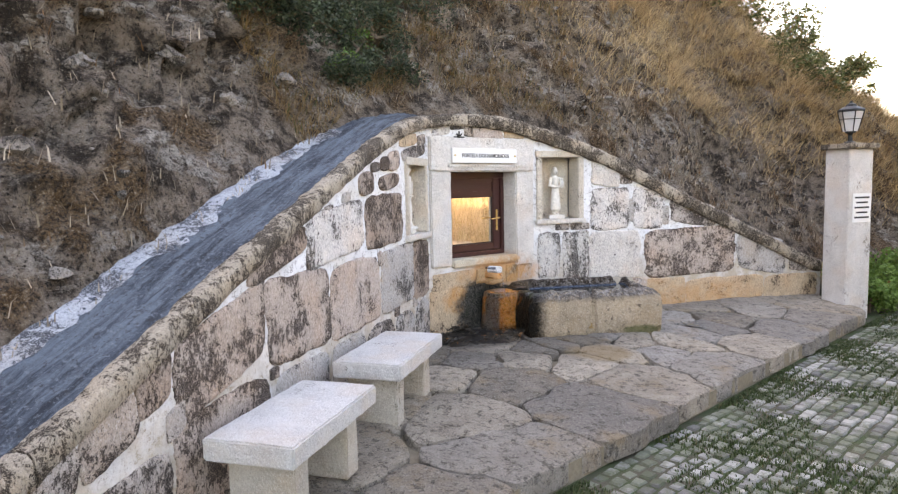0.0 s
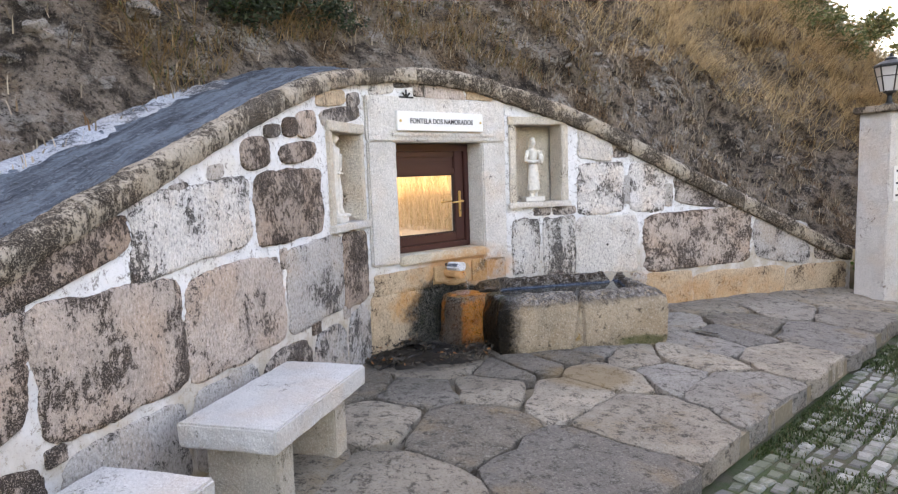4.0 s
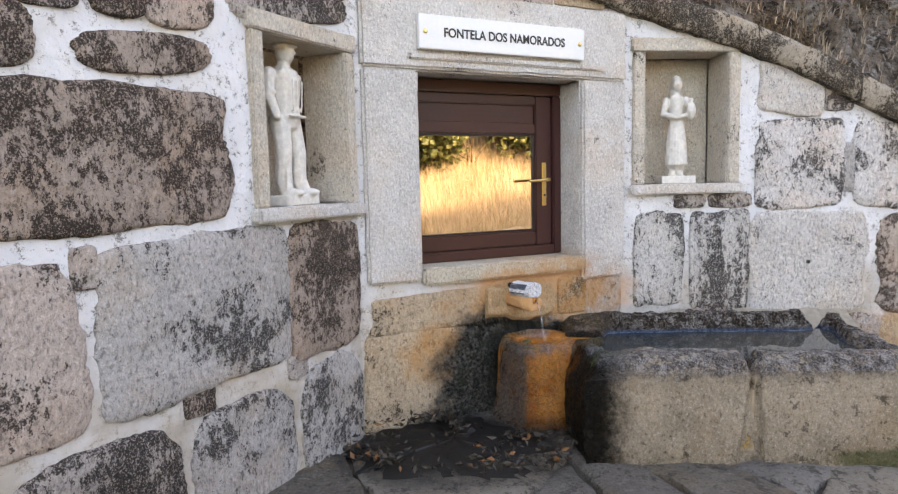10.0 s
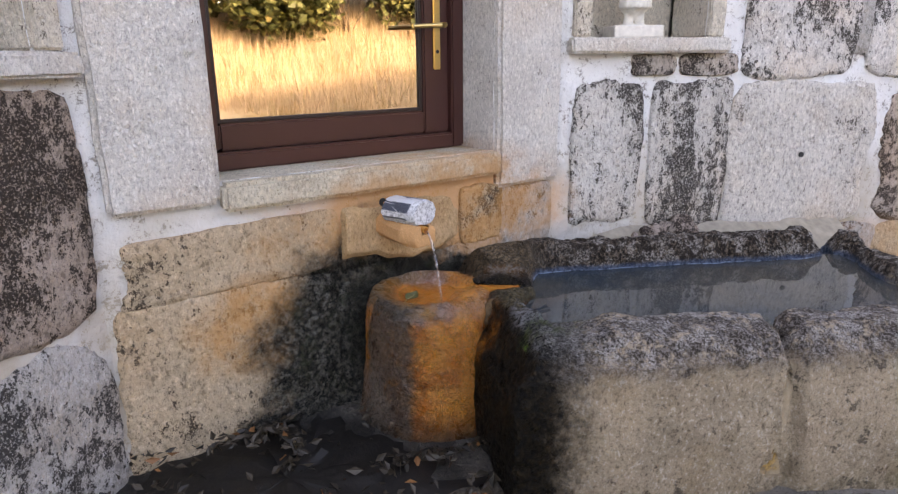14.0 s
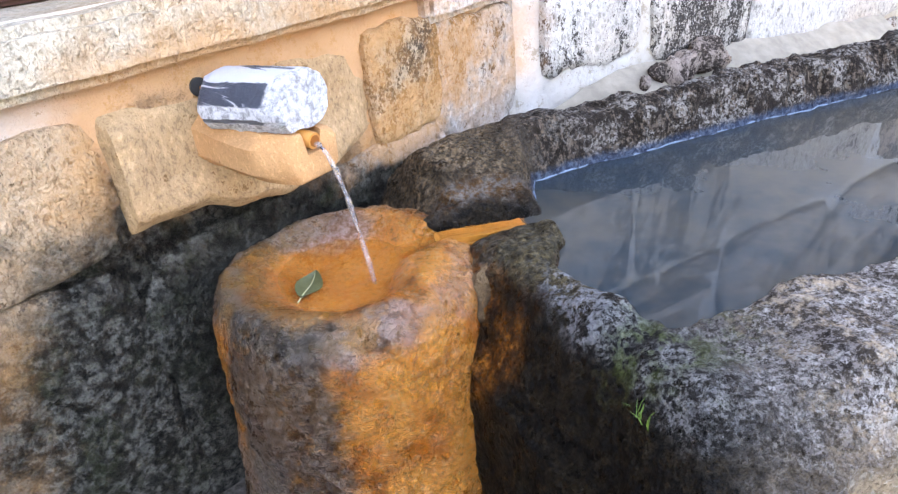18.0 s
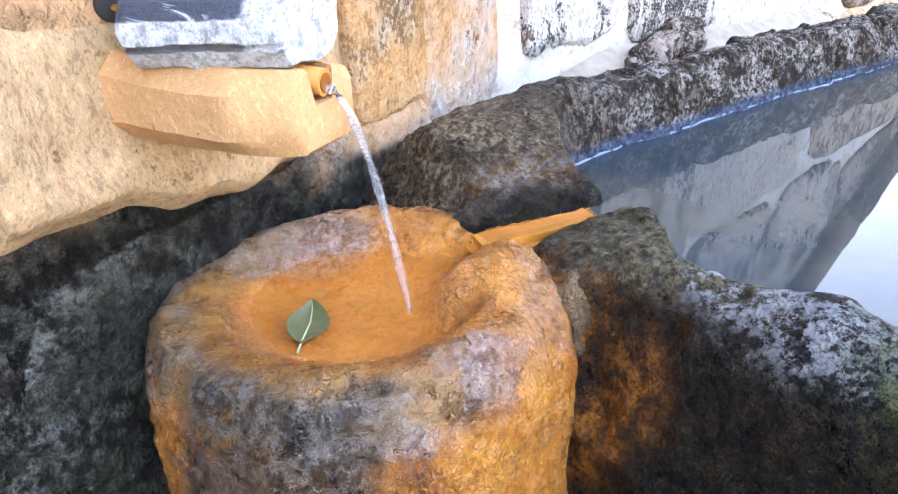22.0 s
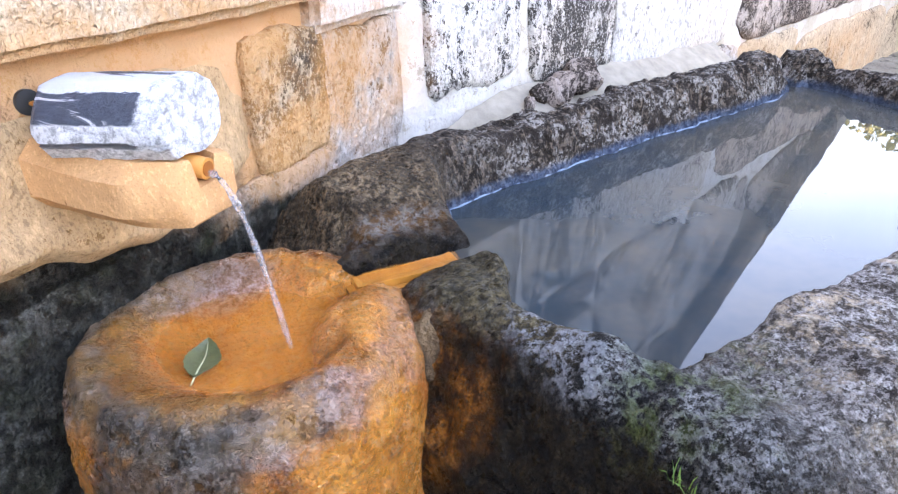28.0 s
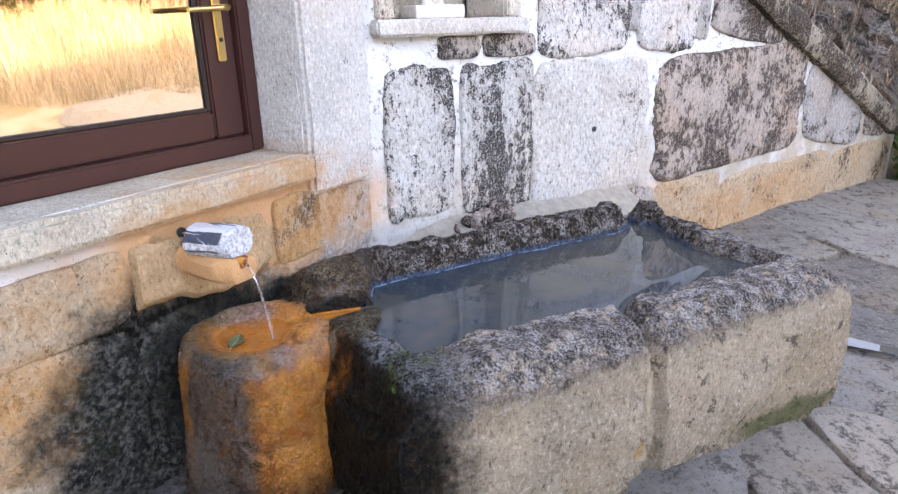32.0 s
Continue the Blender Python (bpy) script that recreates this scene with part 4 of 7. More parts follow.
near_hill = hill_sheet("hillside", -6.0, 16.0, 0.05, 6.0, 0.055, 0.05, SOIL)
tagged(near_hill, "steep dry hillside of grey earth, roots and rock", "hillside", kind="structure")
far_hill = hill_sheet("hill_top", -8.0, 24.0, 5.8, 24.0, 0.4, 0.4, SOIL, -0.05)
tagged(far_hill, "scrub-covered crest of the hill", "hillside", kind="structure")


def apron_sheet(name, inner, outer, lift, material, end=5.8):
    """A strip of cement behind the coping, between two shares of the apron's width."""
    verts, faces = [], []
    nu, ns = 150, 6
    for i in range(nu + 1):
        u = -1.5 + (end + 1.5) * i / nu
        full = 0.21 + 0.20 * max(0.0, min(1.0, (5.6 - u) / 1.8)) + 0.045 * noise.noise(Vector((u * 2.3, 0, 0))) + 0.03 * noise.noise(Vector((u * 9, 0, 0)))
        for j in range(ns + 1):
            f = inner + (outer - inner) * j / ns
            if j == 0 and inner > 0:
                f += 0.26 * noise.noise(Vector((u * 4, 3, 0))) + 0.12 * noise.noise(Vector((u * 14, 5, 0)))
            start = 0.16 - 0.11 * max(0.0, min(1.0, (6.0 - u) / 1.0))
            back = start + (full + 0.16 - start) * f
            p, nrm = plan_at(u)
            q = Vector((p.x + nrm.x * back, p.y + nrm.y * back, topline(u) - 0.035 + 0.22 * back))
            verts.append((q.x, q.y, q.z + lift - 0.02 * (f > 0.99) + 0.008 * noise.noise(q * 6) + 0.010 * noise.noise(q * 16)))
    for i in range(nu):
        for j in range(ns):
            a = i * (ns + 1) + j
            faces.append((a, a + ns + 1, a + ns + 2, a + 1))
    return from_lists(name, verts, faces, material, True)


tagged(apron_sheet("cement_apron", 0.0, 1.0, 0.022, APRON), "dark blue-grey cement gutter running down behind the coping", "gutter", kind="structure")
tagged(apron_sheet("cement_verge", 0.66, 1.06, 0.026, CEMENT, 4.6), "pale ragged cement edge between the gutter and the bank", "gutter", kind="structure")


# ---- ground, one sheet to the horizon ----
def ground_z(x, y):
    d = math.hypot(x, y - 4)
    bank = max(0.0, min(1.0, (x - 0.25 * (y - 4) - 7.0) / 9.0))
    z = -0.272 + 2.7 * bank * bank * (3 - 2 * bank)
    if d > 6:
        z += noise.noise(Vector((x * 0.35, y * 0.35, 0))) * 0.22 * min(1.0, (d - 6) / 4)
    if d > 60:
        z += (d - 60) * 0.03 * (0.6 + noise.noise(Vector((x * 0.01, y * 0.01, 4))))
    return z


verts, faces = [(1.0, 4.0, -0.272)], []
radii = [0.5 * 1.085 ** i for i in range(84)]
SPOKES = 120
for r in radii:
    for k in range(SPOKES):
        a = 2 * math.pi * k / SPOKES
        x, y = 1.0 + r * math.cos(a), 4.0 + r * math.sin(a)
        verts.append((x, y, ground_z(x, y)))
for k in range(SPOKES):
    faces.append((0, 1 + k, 1 + (k + 1) % SPOKES))
for i in range(len(radii) - 1):
    for k in range(SPOKES):
        a, b = 1 + i * SPOKES, 1 + (i + 1) * SPOKES
        faces.append((a + k, b + k, b + (k + 1) % SPOKES, a + (k + 1) % SPOKES))
tagged(from_lists("ground", verts, faces, EARTH, True), "earth verge and sunlit dry field across the road", "ground", kind="structure")

# ---- platform of flagstones ----
platform = [Vector((-2.4, 1.64)), EDGE_AT + EDGE * -2.4, EDGE_AT + EDGE * 6.55, Vector((5.0, 9.3)), CORNERS[2] + Vector((-0.1, 0.1)), CORNERS[1] + Vector((-0.2, 0.1)), CORNERS[0] + Vector((-0.3, 0.1))]


def clip(poly, p, n):
    """Keep the part of a polygon where (q - p) . n < 0."""
    out = []
    for a, b in zip(poly, poly[1:] + poly[:1]):
        da, db = (a - p).dot(n), (b - p).dot(n)
        if da <= 0:
            out.append(a)
        if da * db < 0:
            out.append(a + (b - a) * (da / (da - db)))
    return out


def sheet_of(poly, name, z_of, drop, material):
    bm = bmesh.new()
    top = [bm.verts.new((p.x, p.y, z_of(p.x, p.y))) for p in poly]
    low = [bm.verts.new((p.x, p.y, -0.4)) for p in poly]
    for v in top:
        v.co.z -= drop
    bm.faces.new(top)
    for k in range(len(poly)):
        j = (k + 1) % len(poly)
        bm.faces.new((top[k], low[k], low[j], top[j]))
    bmesh.ops.triangulate(bm, faces=bm.faces)
    bmesh.ops.recalc_face_normals(bm, faces=bm.faces)
    return link_mesh(name, bm, material, False)


BED = plain("joint_earth", (0.20, 0.165, 0.115), 1.0, 0.0, 0.5, 30, 0.8)
pavement = sheet_of([p + (Vector((1.2, 6.0)) - p).normalized() * 0.09 for p in platform], "pavement", lambda x, y: min(0.0, -0.145 + 0.11 * max(0.0, min(1.0, inward(x, y) / 1.3))), 0.0, BED)
tagged(pavement, "raised platform of worn irregular granite flagstones", "pavement", kind="structure")


def smooth_step(a, b, x):
    k = max(0.0, min(1.0, (x - a) / (b - a)))
    return k * k * (3 - 2 * k)


def flagstone(poly, seed):
    """One slab: shrunken, rounded outline with a chamfered, uneven top."""
    c = sum(poly, Vector((0, 0))) / len(poly)
    pts = []
    n = len(poly)
    for k in range(n):
        a, b = poly[k], poly[(k + 1) % n]
        count = max(2, int((b - a).length / 0.07))
        for i in range(count):
            pts.append(a + (b - a) * i / count)
    for _ in range(2):
        pts = [(pts[k - 1] + pts[k] * 4 + pts[(k + 1) % len(pts)]) / 6 for k in range(len(pts))]
    jut = 0.075 * noise.noise(Vector((seed * 3.1, 4.0, 1.0))) + 0.01
    pts = [p - EDGE_IN * jut * smooth_step(0.35, 0.0, inward(p.x, p.y)) for p in pts]
    bm = bmesh.new()
    rings = []
    lean = Vector((noise.noise(Vector((seed, 0, 0))), noise.noise(Vector((0, seed, 0))))) * 0.012
    for inset, dz in ((0.008, -0.14), (0.007, -0.020), (0.012, -0.007), (0.035, 0.0), (0.12, 0.003)):
        ring = []
        for p in pts:
            d = c - p
            q = p + d.normalized() * min(inset, d.length * 0.8)
            q = q + Vector(noise.noise_vector(Vector((q.x * 4, q.y * 4, seed * 0.05))).xy) * 0.05 + Vector(noise.noise_vector(Vector((q.x * 14, q.y * 14, seed))).xy) * 0.014 + Vector(noise.noise_vector(Vector((q.x * 40, q.y * 40, seed))).xy) * 0.005
            z = floor_z(q.x, q.y) + dz + (q - c).dot(lean) + (noise.noise(Vector((q.x * 7, q.y * 7, seed))) * 0.013 + noise.noise(Vector((seed, seed, 5))) * 0.010 if dz > -0.1 else 0)
            ring.append(bm.verts.new((q.x, q.y, z)))
        rings.append(ring)
    for a, b in zip(rings, rings[1:]):
        for k in range(len(pts)):
            j = (k + 1) % len(pts)
            bm.faces.new((a[k], a[j], b[j], b[k]))
    mid = bm.verts.new((c.x, c.y, floor_z(c.x, c.y) + 0.003))
    for k in range(len(pts)):
        bm.faces.new((rings[-1][k], rings[-1][(k + 1) % len(pts)], mid))
    bmesh.ops.recalc_face_normals(bm, faces=bm.faces)
    return part("flagstone", bm, SLAB, pavement)


# centres of the slabs: (x, y), row by row from the benches to the pillar
SLABS = [(-0.10, 3.75), (0.24, 4.42), (0.93, 5.16), (1.40, 5.78), (2.23, 6.18), (2.95, 6.80), (3.56, 7.34), (4.2, 7.95), (4.45, 8.5), (-0.015, 4.90), (0.41, 5.62), (0.62, 6.22), (1.42, 6.40), (2.16, 6.76),
         (2.50, 7.15), (3.08, 7.73), (3.75, 8.25), (0.98, 6.62), (1.80, 6.82), (1.12, 6.06), (1.95, 6.45), (2.75, 7.35), (0.15, 6.15), (0.30, 6.72), (-0.13, 5.80), (-0.35, 6.3), (-0.55, 5.1), (-0.85, 4.4), (-1.0, 3.6),
         (-0.9, 2.9), (-1.5, 2.9), (-1.6, 2.2), (2.45, 7.75), (1.5, 7.0), (2.2, 8.1), (1.2, 7.5), (0.2, 7.2), (3.0, 8.3), (1.30, 6.82), (0.78, 6.52)]
centres = [Vector(c) for c in SLABS]
for i, c in enumerate(centres):
    poly = platform[:]
    for j, d in enumerate(centres):
        if i != j:
            poly = clip(poly, (c + d) / 2, d - c)
            if len(poly) < 3:
                break
    if len(poly) >= 3:
        flagstone(poly, i * 1.37)


# ---- doorway: surround, door, sign ----
surround = thing("door_surround", "cut granite lintel, jambs and sill round a small door", "door surround", "structure")
part("jamb", rough_box(0.265, 0.34, 0.96, on_wall(1, 0.170, 0.69, 0.030 - 0.17), 0.012, 0.06, 0.004, 1.0), CUT, surround)
part("jamb", rough_box(0.280, 0.34, 1.03, on_wall(1, 1.357, 0.62, 0.030 - 0.17), 0.012, 0.06, 0.004, 2.0), CUT, surround)
part("lintel", rough_box(1.46, 0.34, 0.345, on_wall(1, 0.765, 1.652, 0.036 - 0.17), 0.012, 0.06, 0.004, 3.0), CUT, surround)
part("sill", rough_box(0.92, 0.36, 0.075, on_wall(1, 0.762, 0.668, 0.045 - 0.18), 0.012, 0.05, 0.004, 4.0), SILLSTONE, surround, "granite sill with orange iron stain")
part("moulding", rough_box(1.10, 0.05, 0.028, on_wall(1, 0.80, 1.692, 0.05 - 0.025), 0.006, 0.08, 0.002, 5.0), CUT, surround)

door = thing("door_1", "small brown metal door with reflective glass, closed", "door", "structure")
RECESS = -0.20


def bar(name, u0, u1, v0, v1, out0, out1, material, parent, bevel=0.006, label=""):
    m = on_wall(1, (u0 + u1) / 2, v0, (out0 + out1) / 2)
    return part(name, box(u1 - u0, out1 - out0, v1 - v0, m, bevel), material, parent, label)


bar("frame_head", 0.305, 1.215, 1.585, 1.645, RECESS - 0.03, RECESS + 0.04, BROWN, door)
bar("frame_side", 0.305, 0.345, 0.745, 1.584, RECESS - 0.03, RECESS + 0.04, BROWN, door)
bar("frame_side", 1.165, 1.215, 0.745, 1.584, RECESS - 0.03, RECESS + 0.04, BROWN, door)
bar("frame_foot", 0.346, 1.164, 0.745, 0.795, RECESS - 0.03, RECESS + 0.05, BROWN, door)
leaf = bar("leaf", 0.346, 1.164, 0.796, 1.584, RECESS - 0.06, RECESS - 0.01, DARKBROWN, door, 0.003)
bar("stile", 0.348, 0.372, 0.797, 1.583, RECESS - 0.011, RECESS + 0.022, BROWN, leaf)
bar("stile", 1.062, 1.163, 0.797, 1.583, RECESS - 0.011, RECESS + 0.022, BROWN, leaf)
bar("rail", 0.373, 1.061, 0.797, 0.872, RECESS - 0.011, RECESS + 0.022, BROWN, leaf)
bar("rail", 0.373, 1.061, 1.385, 1.440, RECESS - 0.011, RECESS + 0.022, BROWN, leaf)
bar("rail", 0.373, 1.061, 1.535, 1.583, RECESS - 0.011, RECESS + 0.022, BROWN, leaf)
bar("vent_panel", 0.374, 1.060, 1.441, 1.534, RECESS - 0.011, RECESS + 0.008, BROWN, leaf, 0.004, "perforated brown vent panel")
vent = bmesh.new()
for i in range(34):
    for j in range(2):
        m = on_wall(1, 0.45 + i * 0.0165, 1.475 + j * 0.022 + (i % 2) * 0.006, RECESS + 0.009) @ Matrix.Rotation(radians(90), 4, "X")
        bmesh.ops.create_cone(vent, cap_ends=True, segments=8, radius1=0.0032, radius2=0.0032, depth=0.002, matrix=m)
part("vent_holes", vent, INK, leaf)
bar("pane", 0.373, 1.061, 0.873, 1.384, RECESS - 0.011, RECESS + 0.002, PANE, leaf, 0.0, "mirror-like glass pane")
for u0, u1, v0, v1 in ((0.373, 0.383, 0.873, 1.384), (1.051, 1.061, 0.873, 1.384), (0.384, 1.050, 0.873, 0.883), (0.384, 1.050, 1.374, 1.384)):
    bar("glazing_bead", u0, u1, v0, v1, RECESS + 0.003, RECESS + 0.013, DARKBROWN, leaf, 0.002)
plate = bar("handle_plate", 1.098, 1.126, 1.005, 1.235, RECESS + 0.023, RECESS + 0.030, BRASS, door, 0.003, "brass handle plate")
p0, p1 = wall_at(1, 1.112, 1.145, RECESS + 0.03), wall_at(1, 1.112, 1.145, RECESS + 0.075)
p2, p3 = wall_at(1, 1.09, 1.143, RECESS + 0.082), wall_at(1, 0.985, 1.138, RECESS + 0.080)
part("lever", tube([p0, p1, p2, p3], [0.009, 0.009, 0.008, 0.007], 10), BRASS, plate)
part("keyhole", tube([wall_at(1, 1.112, 1.062, RECESS + 0.0302), wall_at(1, 1.112, 1.062, RECESS + 0.032)], 0.006, 10), INK, plate)
dark = link_mesh("door_recess", box(1.0, 0.05, 1.0, on_wall(1, 0.76, 0.70, RECESS - 0.12), 0), DARKBROWN)
tagged(dark, "dark lining behind the door", "lining", kind="structure")

sign = thing("name_plaque", "white marble plaque with black capital letters above the door", "plaque")
board = part("board", rough_box(0.90, 0.03, 0.150, on_wall(1, 0.745, 1.735, 0.036 + 0.017), 0.003, 0.1, 0.001), SIGN, sign)
for u in (0.325, 1.165):
    part("rosette", lathe([(0.011, 0), (0.011, 0.004), (0.006, 0.008)], 14, on_wall(1, u, 1.81, 0.068) @ Matrix.Rotation(radians(90), 4, "X")), BRASS, sign, "small dulled bronze screw cover")
curve = bpy.data.curves.new("lettering", "FONT")
curve.body, curve.size, curve.align_x, curve.align_y, curve.extrude, curve.space_character = "FONTELA DOS NAMORADOS", 0.057, "CENTER", "CENTER", 0.0012, 1.02
curve.offset = 0.0011
curve.materials.append(INK)
letters = new("lettering", curve)
letters.matrix_world = on_wall(1, 0.745, 1.808, 0.0695) @ Matrix.Rotation(radians(90), 4, "X")
letters.scale = (0.86, 1, 1)
letters.parent = sign

# dark iron cross-shaped ornament above the plaque
ornament = thing("iron_ornament", "small black iron star ornament fixed above the plaque", "ornament")
for k, (ang, ln) in enumerate(((0, 0.07), (45, 0.05), (90, 0.06), (135, 0.05))):
    bm = box(ln * 2, 0.012, 0.014, Matrix.Translation((0, 0, -0.007)), 0.003)
    bmesh.ops.transform(bm, matrix=on_wall(1, 0.42, 1.995, 0.024) @ Matrix.Rotation(radians(ang), 4, "Y"), verts=bm.verts)
    part("arm", bm, IRON, ornament)


# ---- niches ----
def niche(name, seg, o, parent_label, deep=0.24):
    u0, u1, v0, v1 = o
    ob = thing(name, parent_label, "niche", "structure")
    w, h, cu = u1 - u0, v1 - v0, (u0 + u1) / 2
    part("back", rough_box(w / 2 - 0.001, 0.05, h, on_wall(seg, cu - w / 4, v0, -deep - 0.023), 0.004, 0.1, 0.001, 1), NICHE, ob)
    part("back", rough_box(w / 2 + 0.02, 0.05, h, on_wall(seg, cu + w / 4, v0, -deep - 0.028), 0.004, 0.1, 0.001, 2), NICHE, ob)
    part("cheek", rough_box(0.065, deep, h, on_wall(seg, u0 - 0.0335, v0, 0.022 - deep / 2), 0.006, 0.08, 0.003, 3), NICHE, ob)
    part("cheek", rough_box(0.065, deep, h, on_wall(seg, u1 + 0.0335, v0, 0.022 - deep / 2), 0.006, 0.08, 0.003, 4), NICHE, ob)
    part("head", rough_box(w + 0.15, deep, 0.07, on_wall(seg, cu, v1 + 0.002, 0.026 - deep / 2), 0.006, 0.08, 0.003, 5), NICHE, ob)
    part("shelf", rough_box(w + 0.17, deep + 0.05, 0.052, on_wall(seg, cu, v0 - 0.054, 0.05 - (deep + 0.05) / 2), 0.008, 0.08, 0.003, 6), CUT, ob)
    return ob


niche("niche_1", 0, LN, "pale granite wall niche holding a male statue")
niche("niche_2", 2, RN, "pale granite wall niche holding a female statue")


def limb(bm, pts, radii):
    for (a, ra), (b, rb) in zip(zip(pts, radii), list(zip(pts, radii))[1:]):
        a, b = Vector(a), Vector(b)
        n = max(2, int((b - a).length / 0.008))
        for i in range(n + 1):
            f = i / n
            bmesh.ops.create_icosphere(bm, subdivisions=1, radius=ra + (rb - ra) * f, matrix=Matrix.Translation(a.lerp(b, f)))


def ball(bm, c, r):
    bmesh.ops.create_icosphere(bm, subdivisions=2, radius=1.0, matrix=Matrix.Translation(c) @ Matrix.Diagonal((*r, 1)))


def statue(label, m, female):
    """A carved figure, one mesh: rounded limbs and cloth fused by a remesh."""
    bm = bmesh.new()
    bmesh.ops.create_cube(bm, size=1, matrix=Matrix.Translation((0, 0, 0.02)) @ Matrix.Diagonal((0.17, 0.13, 0.04, 1)))
    if female:
        limb(bm, [(-0.018, 0, 0.05), (-0.018, 0, 0.12)], [0.020, 0.017])
        limb(bm, [(0.022, 0, 0.05), (0.022, 0, 0.12)], [0.020, 0.017])
        limb(bm, [(0, 0, 0.11), (0, 0, 0.24), (0, 0, 0.335)], [0.052, 0.051, 0.038])
        limb(bm, [(0, 0, 0.335), (0, 0, 0.42)], [0.038, 0.045])
        limb(bm, [(-0.050, 0, 0.425), (-0.068, -0.012, 0.355), (-0.01, -0.05, 0.335), (0.035, -0.055, 0.345)], [0.020, 0.017, 0.013, 0.012])
        limb(bm, [(0.050, 0, 0.425), (0.072, -0.012, 0.375), (0.062, -0.05, 0.345)], [0.020, 0.017, 0.013])
        limb(bm, [(0.058, -0.055, 0.335), (0.058, -0.055, 0.365), (0.058, -0.055, 0.385), (0.058, -0.055, 0.400), (0.058, -0.055, 0.418)], [0.016, 0.029, 0.024, 0.011, 0.015])
        limb(bm, [(0, 0, 0.44), (0, 0, 0.47)], [0.022, 0.018])
        ball(bm, (0, -0.008, 0.503), (0.026, 0.032, 0.036))
        ball(bm, (0, -0.040, 0.500), (0.005, 0.006, 0.008))
        limb(bm, [(0, 0.008, 0.527), (-0.004, 0.022, 0.47), (-0.008, 0.024, 0.41)], [0.028, 0.031, 0.026])
        for k in range(11):
            a = radians(195 + 15 * k)
            limb(bm, [(math.cos(a) * 0.052, math.sin(a) * 0.052, 0.10), (math.cos(a) * 0.048, math.sin(a) * 0.048, 0.22), (math.cos(a) * 0.036, math.sin(a) * 0.036, 0.32)], [0.009, 0.006, 0.003])
        limb(bm, [(-0.040, -0.020, 0.332), (0, -0.042, 0.330), (0.040, -0.020, 0.332)], [0.008, 0.008, 0.008])
    else:
        limb(bm, [(-0.035, -0.02, 0.05), (-0.032, 0.0, 0.10), (-0.034, -0.012, 0.20), (-0.030, 0, 0.33)], [0.026, 0.030, 0.031, 0.038])
        limb(bm, [(0.048, -0.03, 0.05), (0.044, -0.01, 0.10), (0.038, -0.018, 0.20), (0.028, 0, 0.33)], [0.026, 0.030, 0.031, 0.038])
        limb(bm, [(0, 0, 0.33), (0, 0, 0.42), (0, 0.005, 0.505)], [0.052, 0.051, 0.057])
        limb(bm, [(-0.070, 0.005, 0.515), (-0.086, 0.0, 0.43), (-0.074, -0.022, 0.345)], [0.025, 0.021, 0.015])
        limb(bm, [(0.070, 0.005, 0.515), (0.084, 0.02, 0.43), (0.07, 0.04, 0.36)], [0.025, 0.021, 0.016])
        limb(bm, [(-0.092, -0.004, 0.445), (-0.082, -0.018, 0.437), (-0.070, -0.01, 0.440)], [0.011, 0.011, 0.011])
        for x, y in ((-0.052, -0.008), (-0.030, -0.048), (0, -0.054), (0.030, -0.048), (0.052, -0.008)):
            ball(bm, (x, y, 0.352), (0.018, 0.009, 0.007))
        for k, x in enumerate((-0.022, 0.0, 0.022)):
            limb(bm, [(x, -0.049, 0.37), (x * 1.2, -0.053, 0.49)], [0.004, 0.005])
        for x0, x1 in ((-0.050, -0.040), (-0.024, -0.030), (0.060, 0.046), (0.030, 0.026)):
            limb(bm, [(x0, -0.030, 0.075), (x1, -0.030, 0.22), (x1, -0.028, 0.31)], [0.006, 0.005, 0.004])
        limb(bm, [(0, 0, 0.53), (0, -0.003, 0.57)], [0.028, 0.022])
        ball(bm, (0, -0.008, 0.600), (0.028, 0.036, 0.042))
        ball(bm, (0, -0.044, 0.598), (0.006, 0.008, 0.010))
        ball(bm, (0, -0.002, 0.632), (0.033, 0.040, 0.018))
        ball(bm, (0, -0.036, 0.626), (0.024, 0.018, 0.006))
        ball(bm, (-0.035, -0.045, 0.05), (0.024, 0.042, 0.018))
        ball(bm, (0.045, -0.05, 0.05), (0.024, 0.042, 0.018))
    bmesh.ops.transform(bm, matrix=m, verts=bm.verts)
    ob = link_mesh("statue", bm, STATUE)
    r = ob.modifiers.new("fuse", "REMESH")
    r.mode, r.voxel_size, r.use_smooth_shade = "VOXEL", 0.0042, True
    f = ob.modifiers.new("soften", "SMOOTH")
    f.iterations, f.factor = 2, 0.5
    return tagged(ob, label, "statue")


statue("carved pale limestone standing figure of a man in a cap", on_wall(0, 5.42, LN[2], -0.095) @ Matrix.Rotation(radians(12), 4, "Z") @ Matrix.Diagonal((1.36, 1.15, 1.0, 1)), False)
statue("carved pale limestone figure of a woman holding a jug", on_wall(2, 0.345, RN[2], -0.10) @ Matrix.Rotation(radians(-10), 4, "Z") @ Matrix.Scale(1.08, 4), True)


# ---- benches ----
def bench(label):
    ob = thing("stone_bench", label, "bench", group="benches along the wall")
    part("seat", rough_box(0.46, 0.90, 0.105, Matrix.Translation((0, 0, 0.315)), 0.009, 0.06, 0.004, 2.0), BENCH, ob)
    for y in (-0.27, 0.27):
        part("leg", rough_box(0.34, 0.13, 0.345, Matrix.Translation((-0.01, y, -0.028)), 0.006, 0.08, 0.003, y * 9), BENCH_SHADED, ob)
    return ob


